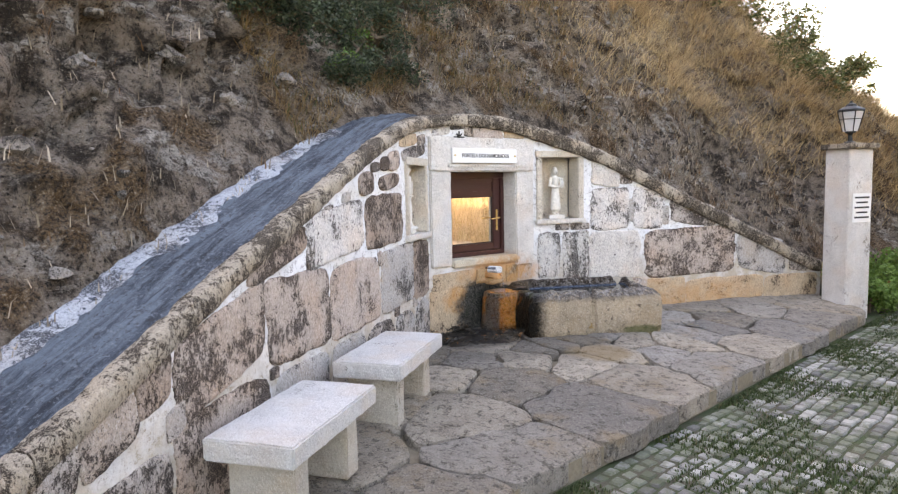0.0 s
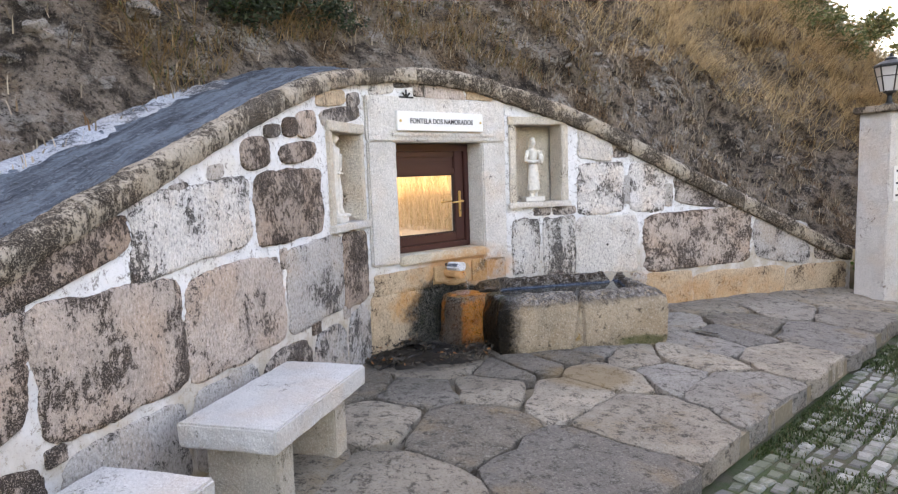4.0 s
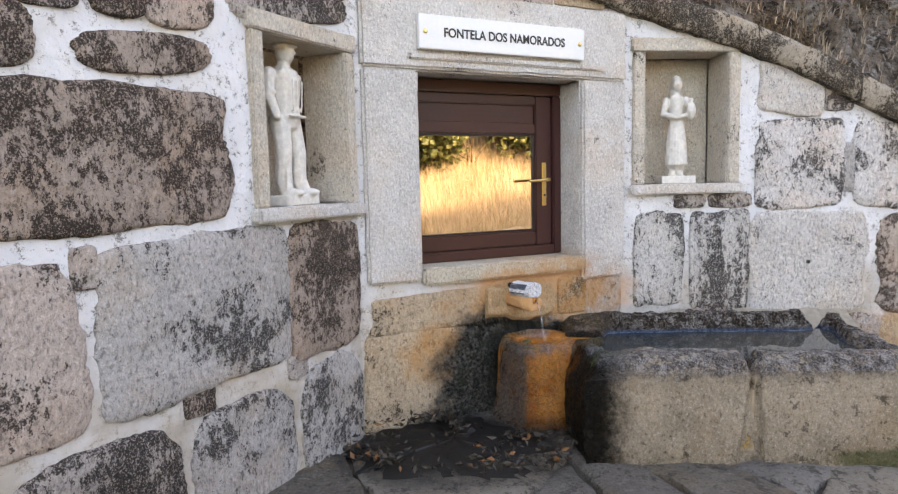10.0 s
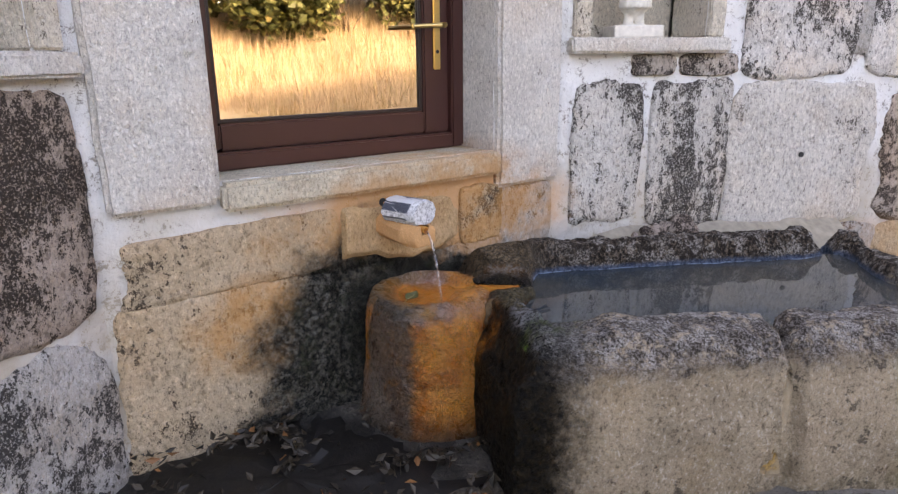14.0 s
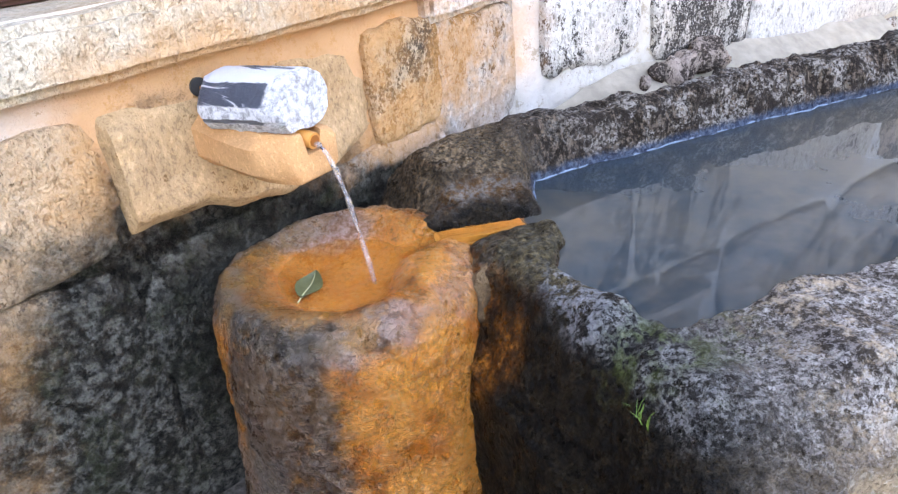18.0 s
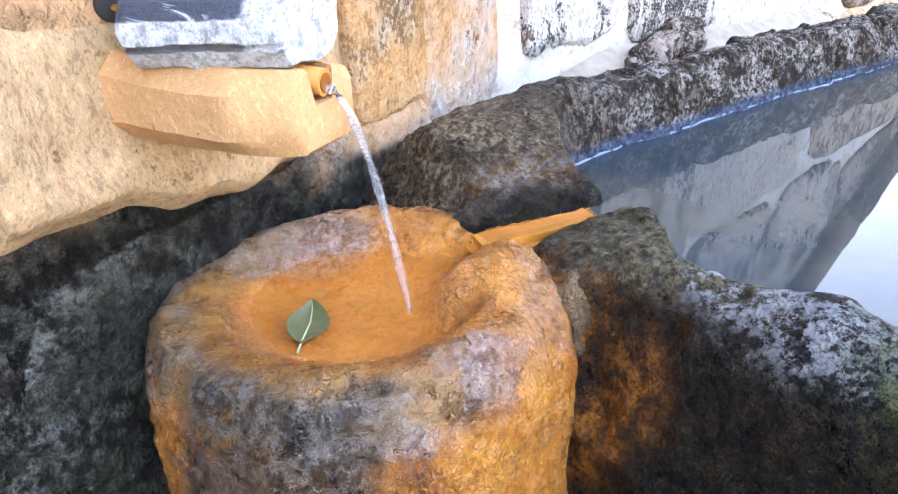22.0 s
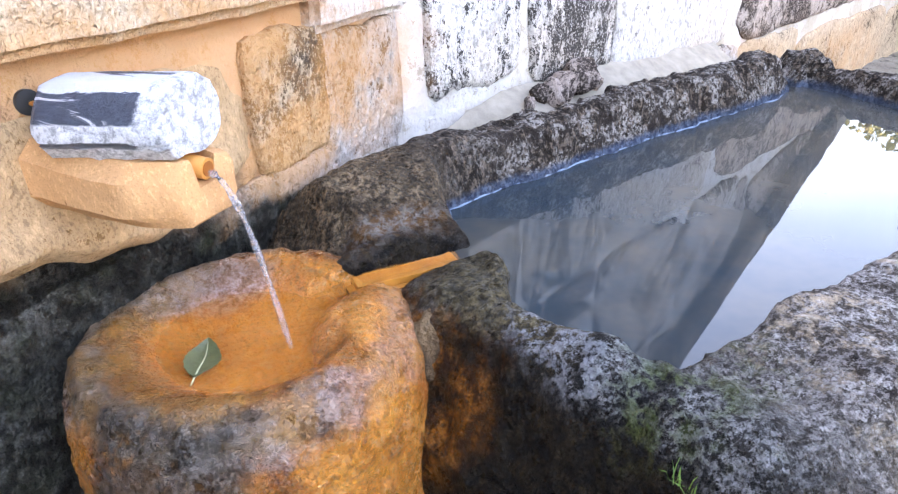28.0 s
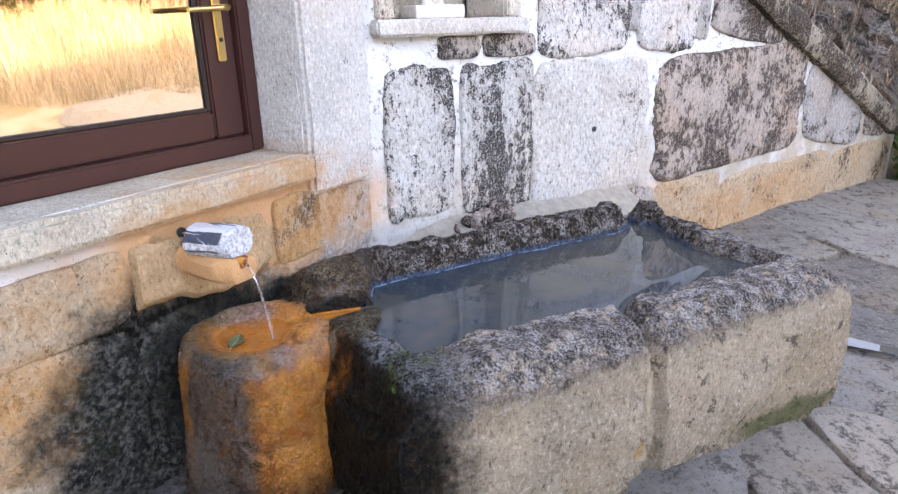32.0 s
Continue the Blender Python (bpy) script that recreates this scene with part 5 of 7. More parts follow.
turn = math.degrees(math.atan2(ALONG[0].y, ALONG[0].x)) - 90
far_bench = bench("pale granite slab bench on two block legs, beside the wall")
far_bench.matrix_basis = pose(-0.475, 5.06, -0.01, 0, 0, turn)
near_bench = copy_thing(far_bench, pose(-0.87, 3.83, -0.01, 0, 0, turn))

# ---- trough ----
trough = thing("stone_trough", "long hollowed granite trough full of water, with dark wet lichen rim", "trough")
TA, TB, TC, TD = Vector((0.775, 6.905)), Vector((2.13, 7.10)), Vector((2.03, 7.95)), Vector((0.590, 7.70))
WATER_Z = 0.372
JOINT = 0.675    # where two stones of the front meet, metres from the wet end


def trough_plan(s, t):
    return TA * (1 - s) * (1 - t) + TB * s * (1 - t) + TC * s * t + TD * (1 - s) * t


def trough_height(s, t):
    """Rim, hollow, inlet channel and the gap at the far corner."""
    L, Wd = 1.40, 0.82
    outer = min(s * L, (1 - s) * L, t * Wd, (1 - t) * Wd)
    front = 0.24 - 0.05 * smooth_step(0.05, 0.5, s)
    left = 0.150 + 0.06 * max(0.0, 0.55 - t) + 0.080 * smooth_step(0.46, 0.60, t) + 0.066 * smooth_step(0.66, 0.92, t)
    inner = min((s * L - left), (0.90 * L - s * L) + 0.03 * math.sin(t * 9), t * Wd - front, 0.80 * Wd - t * Wd)
    rim = 0.425
    rim -= (0.055 + 0.07 * smooth_step(0.25, 0.0, s) * smooth_step(0.7, 0.85, t) + 0.085 * smooth_step(0.14, 0.05, s) * smooth_step(0.60, 0.45, t) * smooth_step(0.0, 0.12, t)) * (1 - smooth_step(0.0, 0.075 + 0.06 * smooth_step(0.25, 0.0, s), outer)) ** 2
    rim -= 0.022 * smooth_step(0.20, 0.04, s) * smooth_step(0.68, 0.62, t)
    rim -= 0.036 * smooth_step(0.90 - 0.25 * s, 0.70 - 0.25 * s, t) * smooth_step(0.62, 0.66, t) * smooth_step(0.30, 0.15, s)
    if t > 0.78:
        rim += 0.035 * math.sin(min(1.0, (t - 0.78) / 0.22) * math.pi) * smooth_step(0.05, 0.3, s)
    rim += 0.030 * smooth_step(0.30, 0.12, s) * smooth_step(0.69 - 0.25 * s, 0.84 - 0.25 * s, t)
    seam = abs(s * L - JOINT - 0.10 * t)
    rim -= (0.040 * (1 - smooth_step(0.0, 0.05, seam)) ** 1.6 + 0.035 * smooth_step(0.014, 0.006, seam)) * smooth_step(0.42, 0.32, t)
    split = abs(s * L - 1.275 + 0.06 * (1 - t))
    rim -= (0.075 * (1 - smooth_step(0.0, 0.10, split)) ** 1.3 + 0.09 * smooth_step(0.030, 0.014, split)) * smooth_step(0.70, 0.78, t)
    rim -= 0.085 * smooth_step(0.0, 0.012, 0.027 - abs(t * Wd - 0.564 + 0.195 * s)) * smooth_step(0.24, 0.17, s)
    ahead = 0.564 - 0.195 * s - t * Wd
    if ahead > 0:
        rim -= 0.026 * smooth_step(0.10, 0.02, ahead) * smooth_step(0.24, 0.15, s)
    depth = smooth_step(-0.045, 0.03, inner)
    return rim * (1 - depth) + 0.10 * depth


def trough_stone(s, t):
    """Which of the stones of the trough a spot belongs to."""
    if s * 1.40 > JOINT + 0.10 * t and (t < 0.70 or s * 1.40 > 1.275 - 0.06 * (1 - t)):
        return 1
    return 2 if t > 0.70 - 0.25 * s else 0


def trough_meshes():
    """The body as stones: the wet end with half of the front, the far end with the rest, and the back rim."""
    NS, NT = 200, 118
    made = [bmesh.new() for _ in range(3)]
    known = [{} for _ in range(3)]
    place = {}
    for i in range(NS + 1):
        for j in range(NT + 1):
            s, t = i / NS, j / NT
            p = trough_plan(s, t)
            q = Vector((p.x, p.y, trough_height(s, t)))
            worn = 1.0 + 0.8 * smooth_step(0.70, 0.85, t) * smooth_step(0.2, 0.4, s)
            q += noise.noise_vector(q * 9) * 0.012 + noise.noise_vector(q * 30) * 0.0060 * worn + noise.noise_vector(q * 75) * 0.0036 * worn
            place[i, j, 0] = q
    loop = [(i, 0) for i in range(NS)] + [(NS, j) for j in range(NT)] + [(i, NT) for i in range(NS, 0, -1)] + [(0, j) for j in range(NT, 0, -1)]
    rows = 16
    mid = trough_plan(0.5, 0.5)
    for r in range(1, rows + 1):
        f = r / rows
        for k in loop:
            s, t = k[0] / NS, k[1] / NT
            p = trough_plan(s, t)
            zt = place[k[0], k[1], 0].z
            d = (p - mid).normalized()
            bulge = 0.014 * math.sin(f * math.pi)
            if k[1] == 0:
                off = abs(s * 1.40 - JOINT + 0.02 * f)
                wide = 0.012 + 0.040 * f
                bulge -= 0.034 * smooth_step(wide + 0.012, wide - 0.002, off) * smooth_step(0.95, 0.80, f)
            q = Vector((p.x + d.x * bulge, p.y + d.y * bulge, zt + (-0.06 - zt) * f))
            if k[1] == 0:
                q.y = p.y - bulge
            place[k[0], k[1], r] = q + noise.noise_vector(q * 9) * 0.012 + noise.noise_vector(q * 30) * 0.0065 + noise.noise_vector(q * 70) * 0.003

    def face(n, keys):
        bm, seen = made[n], known[n]
        for k in keys:
            if k not in seen:
                seen[k] = bm.verts.new(place[k])
        bm.faces.new([seen[k] for k in keys])

    for i in range(NS):
        for j in range(NT):
            face(trough_stone((i + 0.5) / NS, (j + 0.5) / NT), ((i, j, 0), (i + 1, j, 0), (i + 1, j + 1, 0), (i, j + 1, 0)))
    for r in range(rows):
        for a, b in zip(loop, loop[1:] + loop[:1]):
            n = trough_stone((a[0] + b[0]) / 2 / NS, (a[1] + b[1]) / 2 / NT)
            face(n, ((*a, r), (*a, r + 1), (*b, r + 1), (*b, r)))
    return made


for bm, told in zip(trough_meshes(), ("wet end stone, rust brown and mossy beside the pedestal", "pale granite stone of the dry end", "back rim stone crusted brown, blue-grey at the waterline")):
    part("trough_stone", bm, TROUGH, trough, told)
# wedge of ochre mortar in the joint of the front
wedge = bmesh.new()
front = (TB - TA).normalized()
rows_w = []
for i in range(13):
    f = i / 12
    z = 0.345 - 0.30 * f
    c = TA + (TB - TA) * ((JOINT - 0.02 * f) / 1.40)
    row = []
    for k in range(7):
        e = (k / 6 * 2 - 1) * (0.009 + 0.040 * f)
        q = Vector((c.x + front.x * e, c.y + front.y * e + 0.017 + 0.024 * (k / 3 - 1) ** 2, z))
        row.append(wedge.verts.new(q + noise.noise_vector(q * 30) * 0.006 + noise.noise_vector(q * 80) * 0.003))
    rows_w.append(row)
for a, b in zip(rows_w, rows_w[1:]):
    for k in range(6):
        wedge.faces.new((a[k], b[k], b[k + 1], a[k + 1]))
bmesh.ops.recalc_face_normals(wedge, faces=wedge.faces)
part("mortar_wedge", wedge, JOINTFILL, trough, "ochre-stained mortar filling the joint of two stones")
bm = bmesh.new()
vs = [bm.verts.new((*trough_plan(s, t), WATER_Z)) for s, t in ((0.062, 0.2), (0.93, 0.2), (0.93, 0.86), (0.062, 0.86))]
bm.faces.new(vs)
# added thin blue tube along the back shore, standing in for reflected sky
shore = []
for i in range(61):
    s = 0.16 + 0.70 * i / 60
    for j in range(200):
        t = 0.55 + 0.002 * j
        q = Vector((*trough_plan(s, t), trough_height(s, t)))
        q += noise.noise_vector(q * 9) * 0.012 + noise.noise_vector(q * 30) * 0.0055
        if q.z > WATER_Z:
            shore.append(Vector((q.x, q.y, WATER_Z + 0.0005)))
            break
GLINT = plain("glint_blue", (0.15, 0.21, 0.30), 0.35, 0.0, 0.5, 60)
tagged(link_mesh("waterline_scum", tube(shore, [0.0016 + 0.0009 * math.sin(i * 2.3) for i in range(len(shore))], 6), GLINT), "added pale line for the sky glint where the water meets the rim", "scum", kind="stuff")
tagged(link_mesh("water", bm, WATER), "still dark water filling the trough", "water", kind="stuff")

# ---- round pedestal basin under the spout ----
pedestal = thing("pedestal_basin", "round granite pedestal with a shallow bowl, stained bright orange by iron", "basin")
PC = Vector((0.548, 7.432))


def pedestal_top(x, y):
    """Height of the pedestal's upper face round its centre: a shallow dish, a shoulder and a channel towards the trough."""
    r = math.hypot(x, y)
    z = 0.396 - 0.014 * smooth_step(0.13, 0.172, r)
    pool = 0.45 * smooth_step(0.156, 0.110, math.hypot(x + 0.012, (y + 0.004) * 1.05)) + 0.55 * smooth_step(0.125, 0.055, math.hypot(x + 0.006, y + 0.010))
    pool *= 1 - 0.85 * smooth_step(0.075, 0.02, math.hypot(x - 0.105, y + 0.062))
    pool *= 1 - 0.6 * smooth_step(0.05, 0.01, math.hypot(x - 0.105, y - 0.075))
    run = smooth_step(0.030, 0.012, abs(y - 0.018 - 0.03 * x)) * smooth_step(0.0, 0.05, x)
    return z - 0.046 * max(pool, run * 0.78)


def pedestal_mesh():
    bm = bmesh.new()
    sides = 220
    rings = []
    flank = [(0.228, -0.05), (0.224, 0.0), (0.219, 0.03), (0.214, 0.06), (0.210, 0.10), (0.206, 0.14), (0.203, 0.18), (0.201, 0.22), (0.199, 0.255), (0.197, 0.29), (0.194, 0.32), (0.189, 0.345), (0.182, 0.363), (0.175, 0.374)]
    heights = [-0.05 + 0.424 * i / 74 for i in range(75)]
    flank = [(float(np.interp(z, [f[1] for f in flank], [f[0] for f in flank])), z) for z in heights]
    for r, z in flank:
        rings.append([(PC.x + math.cos(a) * r, PC.y + math.sin(a) * r, z if z < 0.3 else z - max(0.0, 0.392 - pedestal_top(math.cos(a) * r, math.sin(a) * r) - 0.012) * (z - 0.3) / 0.074) for a in (2 * math.pi * k / sides for k in range(sides))])
    for i in range(30):
        r = 0.168 * (1 - i / 30)
        rings.append([(PC.x + math.cos(a) * r, PC.y + math.sin(a) * r, pedestal_top(math.cos(a) * r, math.sin(a) * r)) for a in (2 * math.pi * k / sides for k in range(sides))])
    made = []
    for ring in rings:
        row = []
        for p in ring:
            q = Vector(p)
            edge = 0.35 + 0.65 * smooth_step(0.10, 0.17, math.hypot(q.x - PC.x, q.y - PC.y))
            row.append(bm.verts.new(q + noise.noise_vector(q * 8) * 0.008 + (noise.noise_vector(q * 24) * 0.0045 + noise.noise_vector(q * 60) * 0.0034 + noise.noise_vector(q * 130) * 0.0026) * edge))
        made.append(row)
    for a, b in zip(made, made[1:]):
        for k in range(sides):
            bm.faces.new((a[k], a[(k + 1) % sides], b[(k + 1) % sides], b[k]))
    bm.faces.new(made[-1])
    bmesh.ops.recalc_face_normals(bm, faces=bm.faces)
    return bm


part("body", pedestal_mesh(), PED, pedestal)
lip = rough_box(0.150, 0.046, 0.026, Matrix.Translation((0.746, 7.448, 0.356)) @ Matrix.Rotation(radians(-2), 4, "Z"), 0.009, 0.02, 0.003, 7)
part("lip", lip, RUSTCOAT, pedestal, "rust-coated overflow lip reaching over the trough")
knob = bmesh.new()
bmesh.ops.create_icosphere(knob, subdivisions=4, radius=1.0)
for v in knob.verts:
    v.co = Vector((v.co.x * 0.080, v.co.y * 0.028, v.co.z * 0.030))
    v.co += noise.noise_vector(v.co * 40) * 0.006
bmesh.ops.transform(knob, matrix=Matrix.Translation((0.742, 7.498, 0.376)) @ Matrix.Rotation(radians(5), 4, "Z"), verts=knob.verts)
part("crust_lump", knob, TROUGH, pedestal, "dark crusted lump beside the channel")
plug = bmesh.new()
bmesh.ops.create_icosphere(plug, subdivisions=4, radius=1.0)
for v in plug.verts:
    v.co = Vector((v.co.x * 0.078, v.co.y * 0.066, v.co.z * 0.066))
    v.co += noise.noise_vector(v.co * 22) * 0.014 + noise.noise_vector(v.co * 60) * 0.006
bmesh.ops.transform(plug, matrix=Matrix.Translation((0.758, 7.366, 0.318)), verts=plug.verts)
part("filler_stone", plug, FILLER, pedestal, "wet ochre stone wedged between pedestal and trough")
bm = bmesh.new()
bmesh.ops.create_circle(bm, cap_ends=True, segments=40, radius=0.118, matrix=Matrix.Translation((PC.x - 0.008, PC.y - 0.006, 0.3650)))
strip = [(0.62, 7.444, 0.3670), (0.70, 7.438, 0.3855), (0.815, 7.436, 0.3835), (0.818, 7.457, 0.3835), (0.70, 7.462, 0.3855), (0.62, 7.470, 0.3670)]
vs = [bm.verts.new(p) for p in strip]
bm.faces.new((vs[0], vs[1], vs[4], vs[5]))
bm.faces.new((vs[1], vs[2], vs[3], vs[4]))
tagged(link_mesh("bowl_water", bm, RUSTWATER), "shallow orange water in the pedestal bowl", "water", kind="stuff")

LEAF_AT = pose(0.492, 7.404, 0.3672, 6, 4, -24) @ Matrix.Scale(0.88, 4)
leaf_bm = bmesh.new()
n_leaf = 16
cols = [[], [], [], [], []]
for i in range(n_leaf + 1):
    f = i / n_leaf
    w = 0.0195 * math.sin(math.pi * f ** 0.8) ** 0.85 * (1 + 0.07 * (i % 2))
    y = f * 0.066 - 0.033
    for c, (side, lift) in zip(cols, ((-1, 0.006), (-0.5, 0.0025), (0, 0.0006), (0.5, 0.002), (1, 0.0035))):
        c.append(leaf_bm.verts.new((side * w + 0.003 * math.sin(f * 3), y + abs(side) * 0.004, lift + 0.002 * math.sin(f * 7 + side))))
for a, b in zip(cols, cols[1:]):
    for i in range(n_leaf):
        leaf_bm.faces.new((a[i], a[i + 1], b[i + 1], b[i]))
bmesh.ops.remove_doubles(leaf_bm, verts=leaf_bm.verts, dist=1e-5)
bmesh.ops.solidify(leaf_bm, geom=leaf_bm.faces[:], thickness=0.0007)
bmesh.ops.transform(leaf_bm, matrix=LEAF_AT, verts=leaf_bm.verts)
FALLEN = plain("fallen_leaf", (0.078, 0.086, 0.036), 0.35, 0.0, 0.5, 160)
VEIN = plain("leaf_vein", (0.40, 0.38, 0.22), 0.5, 0.0, 0.2, 90)
fallen = thing("fallen_leaf", "single green leaf floating in the orange bowl", "leaf")
part("blade", leaf_bm, FALLEN, fallen)
spine = [LEAF_AT @ Vector((0.003 * math.sin(f * 3), f * 0.066 - 0.033, 0.0022 + 0.002 * math.sin(f * 7))) for f in (-0.12, 0.0, 0.2, 0.4, 0.6, 0.8, 0.97)]
part("midrib", tube(spine, [0.0011, 0.0010, 0.0009, 0.0008, 0.0007, 0.0005, 0.0003], 6), VEIN, fallen, "pale green midrib and stalk")

# ---- spout ----
spout = thing("water_spout", "ochre-stained stone spout block projecting from the wall", "spout")


def spout_block():
    """A worn slab on the wall with a ragged, undercut lower edge that fades out on one side."""
    bm = bmesh.new()
    nu, nv = 54, 26
    grid = {}
    for i in range(nu + 1):
        for j in range(nv + 1):
            u = 0.640 + 0.450 * i / nu
            low = 0.470 - 0.035 * smooth_step(0.70, 0.86, u) + 0.03 * smooth_step(0.93, 1.06, u) + 0.010 * noise.noise(Vector((u * 22, 0, 3)))
            v = low + (0.628 - low) * j / nv
            o = (0.026 - 0.013 * smooth_step(0.66, 0.71, u) * smooth_step(0.49, 0.53, v)) * smooth_step(0.636, 0.652, u) * smooth_step(low - 0.004, low + 0.022, v) * smooth_step(0.635, 0.60, v) * smooth_step(1.09, 0.95, u)
            q = wall_at(1, u, v, o - 0.004)
            grid[i, j] = bm.verts.new(q + noise.noise_vector(q * 14) * 0.004 + noise.noise_vector(q * 45) * 0.0015)
    for i in range(nu):
        for j in range(nv):
            bm.faces.new((grid[i, j], grid[i + 1, j], grid[i + 1, j + 1], grid[i, j + 1]))
    rim = [e for e in bm.edges if len(e.link_faces) == 1]
    made = bmesh.ops.extrude_edge_only(bm, edges=rim)
    back = wall_at(1, 0, 0, -0.05) - wall_at(1, 0, 0, 0)
    for v in made["geom"]:
        if isinstance(v, bmesh.types.BMVert):
            v.co += back
    bmesh.ops.recalc_face_normals(bm, faces=bm.faces)
    return bm


part("block", spout_block(), OCHRE_PALE, spout)


def spout_arm():
    """A chamfered stone bar with a groove for the pipe, flaring at the wall."""
    shape = [(-0.047, -0.014), (-0.030, -0.031), (0.044, -0.030), (0.056, -0.016), (0.058, 0.016), (0.052, 0.026), (0.036, 0.030), (0.031, 0.008), (0.010, 0.006), (0.004, 0.034), (-0.030, 0.036), (-0.047, 0.020)]
    pts = []
    for k, p in enumerate(shape):
        q = shape[(k + 1) % len(shape)]
        steps = max(1, int(math.hypot(q[0] - p[0], q[1] - p[1]) / 0.012))
        pts += [(p[0] + (q[0] - p[0]) * i / steps, p[1] + (q[1] - p[1]) * i / steps) for i in range(steps)]
    bm = bmesh.new()
    rows = []
    for i in range(24):
        f = min(1.0, i / 22)
        out = -0.05 + 0.222 * f
        flare = max(0.0, 1 - f / 0.35) ** 2
        k = 1.0 - 0.06 * smooth_step(0.93, 1.0, f) - (0.10 if i == 23 else 0.0)
        row = []
        for u, v in pts:
            facet = 0.026 * smooth_step(0.80, 1.0, f) * max(0.0, min(1.0, -u / 0.04))
            q = wall_at(1, 0.802 + u * k + facet - (0.03 * flare if u < 0 else 0), 0.548 + v * k + 0.011 * (1 - f) + 0.03 * flare * (1 if v > 0 else -0.2), out + (0.003 if i == 23 else 0))
            row.append(bm.verts.new(q + noise.noise_vector(q * 14) * 0.003 + noise.noise_vector(q * 50) * 0.0012))
        rows.append(row)
    for a, b in zip(rows, rows[1:]):
        for k in range(len(pts)):
            j = (k + 1) % len(pts)
            bm.faces.new((a[k], a[j], b[j], b[k]))
    bm.faces.new(rows[-1])
    bmesh.ops.recalc_face_normals(bm, faces=bm.faces)
    return bm


part("spout_arm", spout_arm(), OCHRE, spout)
mouth = wall_at(1, 0.8205, 0.568, 0.176)
inner_end = wall_at(1, 0.80, 0.577, 0.06)
part("pipe", tube([wall_at(1, 0.784, 0.626, -0.02), wall_at(1, 0.786, 0.623, 0.035), wall_at(1, 0.797, 0.600, 0.065), wall_at(1, 0.808, 0.579, 0.10), mouth], 0.0105, 16), CLAYPIPE, spout, "short orange pipe in the spout")
part("pipe_bore", tube([mouth, mouth + (mouth - inner_end) * 0.010], 0.0075, 14), BORE, spout)
part("wall_socket", tube([wall_at(1, 0.783, 0.626, -0.004), wall_at(1, 0.783, 0.626, 0.0045)], 0.0125, 16), INK, spout, "dark hole where the pipe leaves the wall")


def capping_stone():
    """A split bar of stone: dark chamfered back, pale broken sides and end."""
    section = [(-0.034, 0.575), (-0.045, 0.588), (-0.042, 0.5895), (-0.043, 0.593), (-0.048, 0.594), (-0.047, 0.608), (-0.034, 0.625), (-0.018, 0.640), (0.018, 0.643), (0.034, 0.634), (0.044, 0.608), (0.038, 0.588), (0.020, 0.573)]
    pts = []
    for k, p in enumerate(section):
        q = section[(k + 1) % len(section)]
        steps = max(1, int(math.hypot(q[0] - p[0], q[1] - p[1]) / 0.006))
        pts += [(p[0] + (q[0] - p[0]) * i / steps, p[1] + (q[1] - p[1]) * i / steps) for i in range(steps)]
    bm = bmesh.new()
    rows = []
    n = 22
    for i in range(n + 1):
        f = i / n
        row = []
        shrink = 1 - 0.07 * smooth_step(0.06, 0.0, f) - 0.06 * smooth_step(0.95, 1.0, f)
        for w, z in pts:
            out = 0.040 + 0.128 * f
            q = wall_at(1, 0.782 + 0.30 * (out - 0.022) + w * 0.955 * shrink, 0.618 + (z - 0.608) * shrink, out - w * 0.30 * (1 if f < 0.9 else 0.4))
            rough = 0.0006 if z > 0.606 and f < 0.97 else 0.0026
            row.append(bm.verts.new(q + noise.noise_vector(q * 26) * 0.003 + noise.noise_vector(q * 90) * rough))
        rows.append(row)
    for a, b in zip(rows, rows[1:]):
        for k in range(len(pts)):
            j = (k + 1) % len(pts)
            bm.faces.new((a[k], a[j], b[j], b[k]))
    for row in (rows[0], rows[-1]):
        c = bm.verts.new(sum((v.co for v in row), Vector()) / len(row))
        for k in range(len(pts)):
            bm.faces.new((row[k], row[(k + 1) % len(pts)], c))
    bmesh.ops.recalc_face_normals(bm, faces=bm.faces)
    return bm


tagged(link_mesh("capping_stone", capping_stone(), BANDED), "black and white banded stone lying on the spout", "stone")

jet_pts = []
land = Vector((0.582, 7.390, 0.3645))
for i in range(15):
    f = i / 14
    jet_pts.append((mouth.x + (land.x - mouth.x) * f ** 0.8, mouth.y + (land.y - mouth.y) * f ** 0.8, mouth.z - 0.004 + (land.z - mouth.z) * f ** 1.7))
tagged(link_mesh("water_jet", tube(jet_pts, [0.0031 + 0.0008 * math.sin(i * 1.7) for i in range(15)], 10), JET), "thin clear stream of water falling into the bowl", "water", kind="stuff")

FILLET = plain("damp_grey_mortar", (0.30, 0.255, 0.195), 0.95, 0.0, 0.55, 26, 0.9)
# sloping fillet of mortar between the trough's back rim and the wall, with loose rocks on it
FILLET_END = 1.30


def fillet_z(u, out):
    return 0.428 - 0.65 * out - 0.10 * max(0.0, 1 - (u + 0.02) / 0.30) - 0.03 * u + 0.012 * noise.noise(Vector((u * 9, out * 9, 5))) + 0.005 * noise.noise(Vector((u * 30, out * 30, 1)))


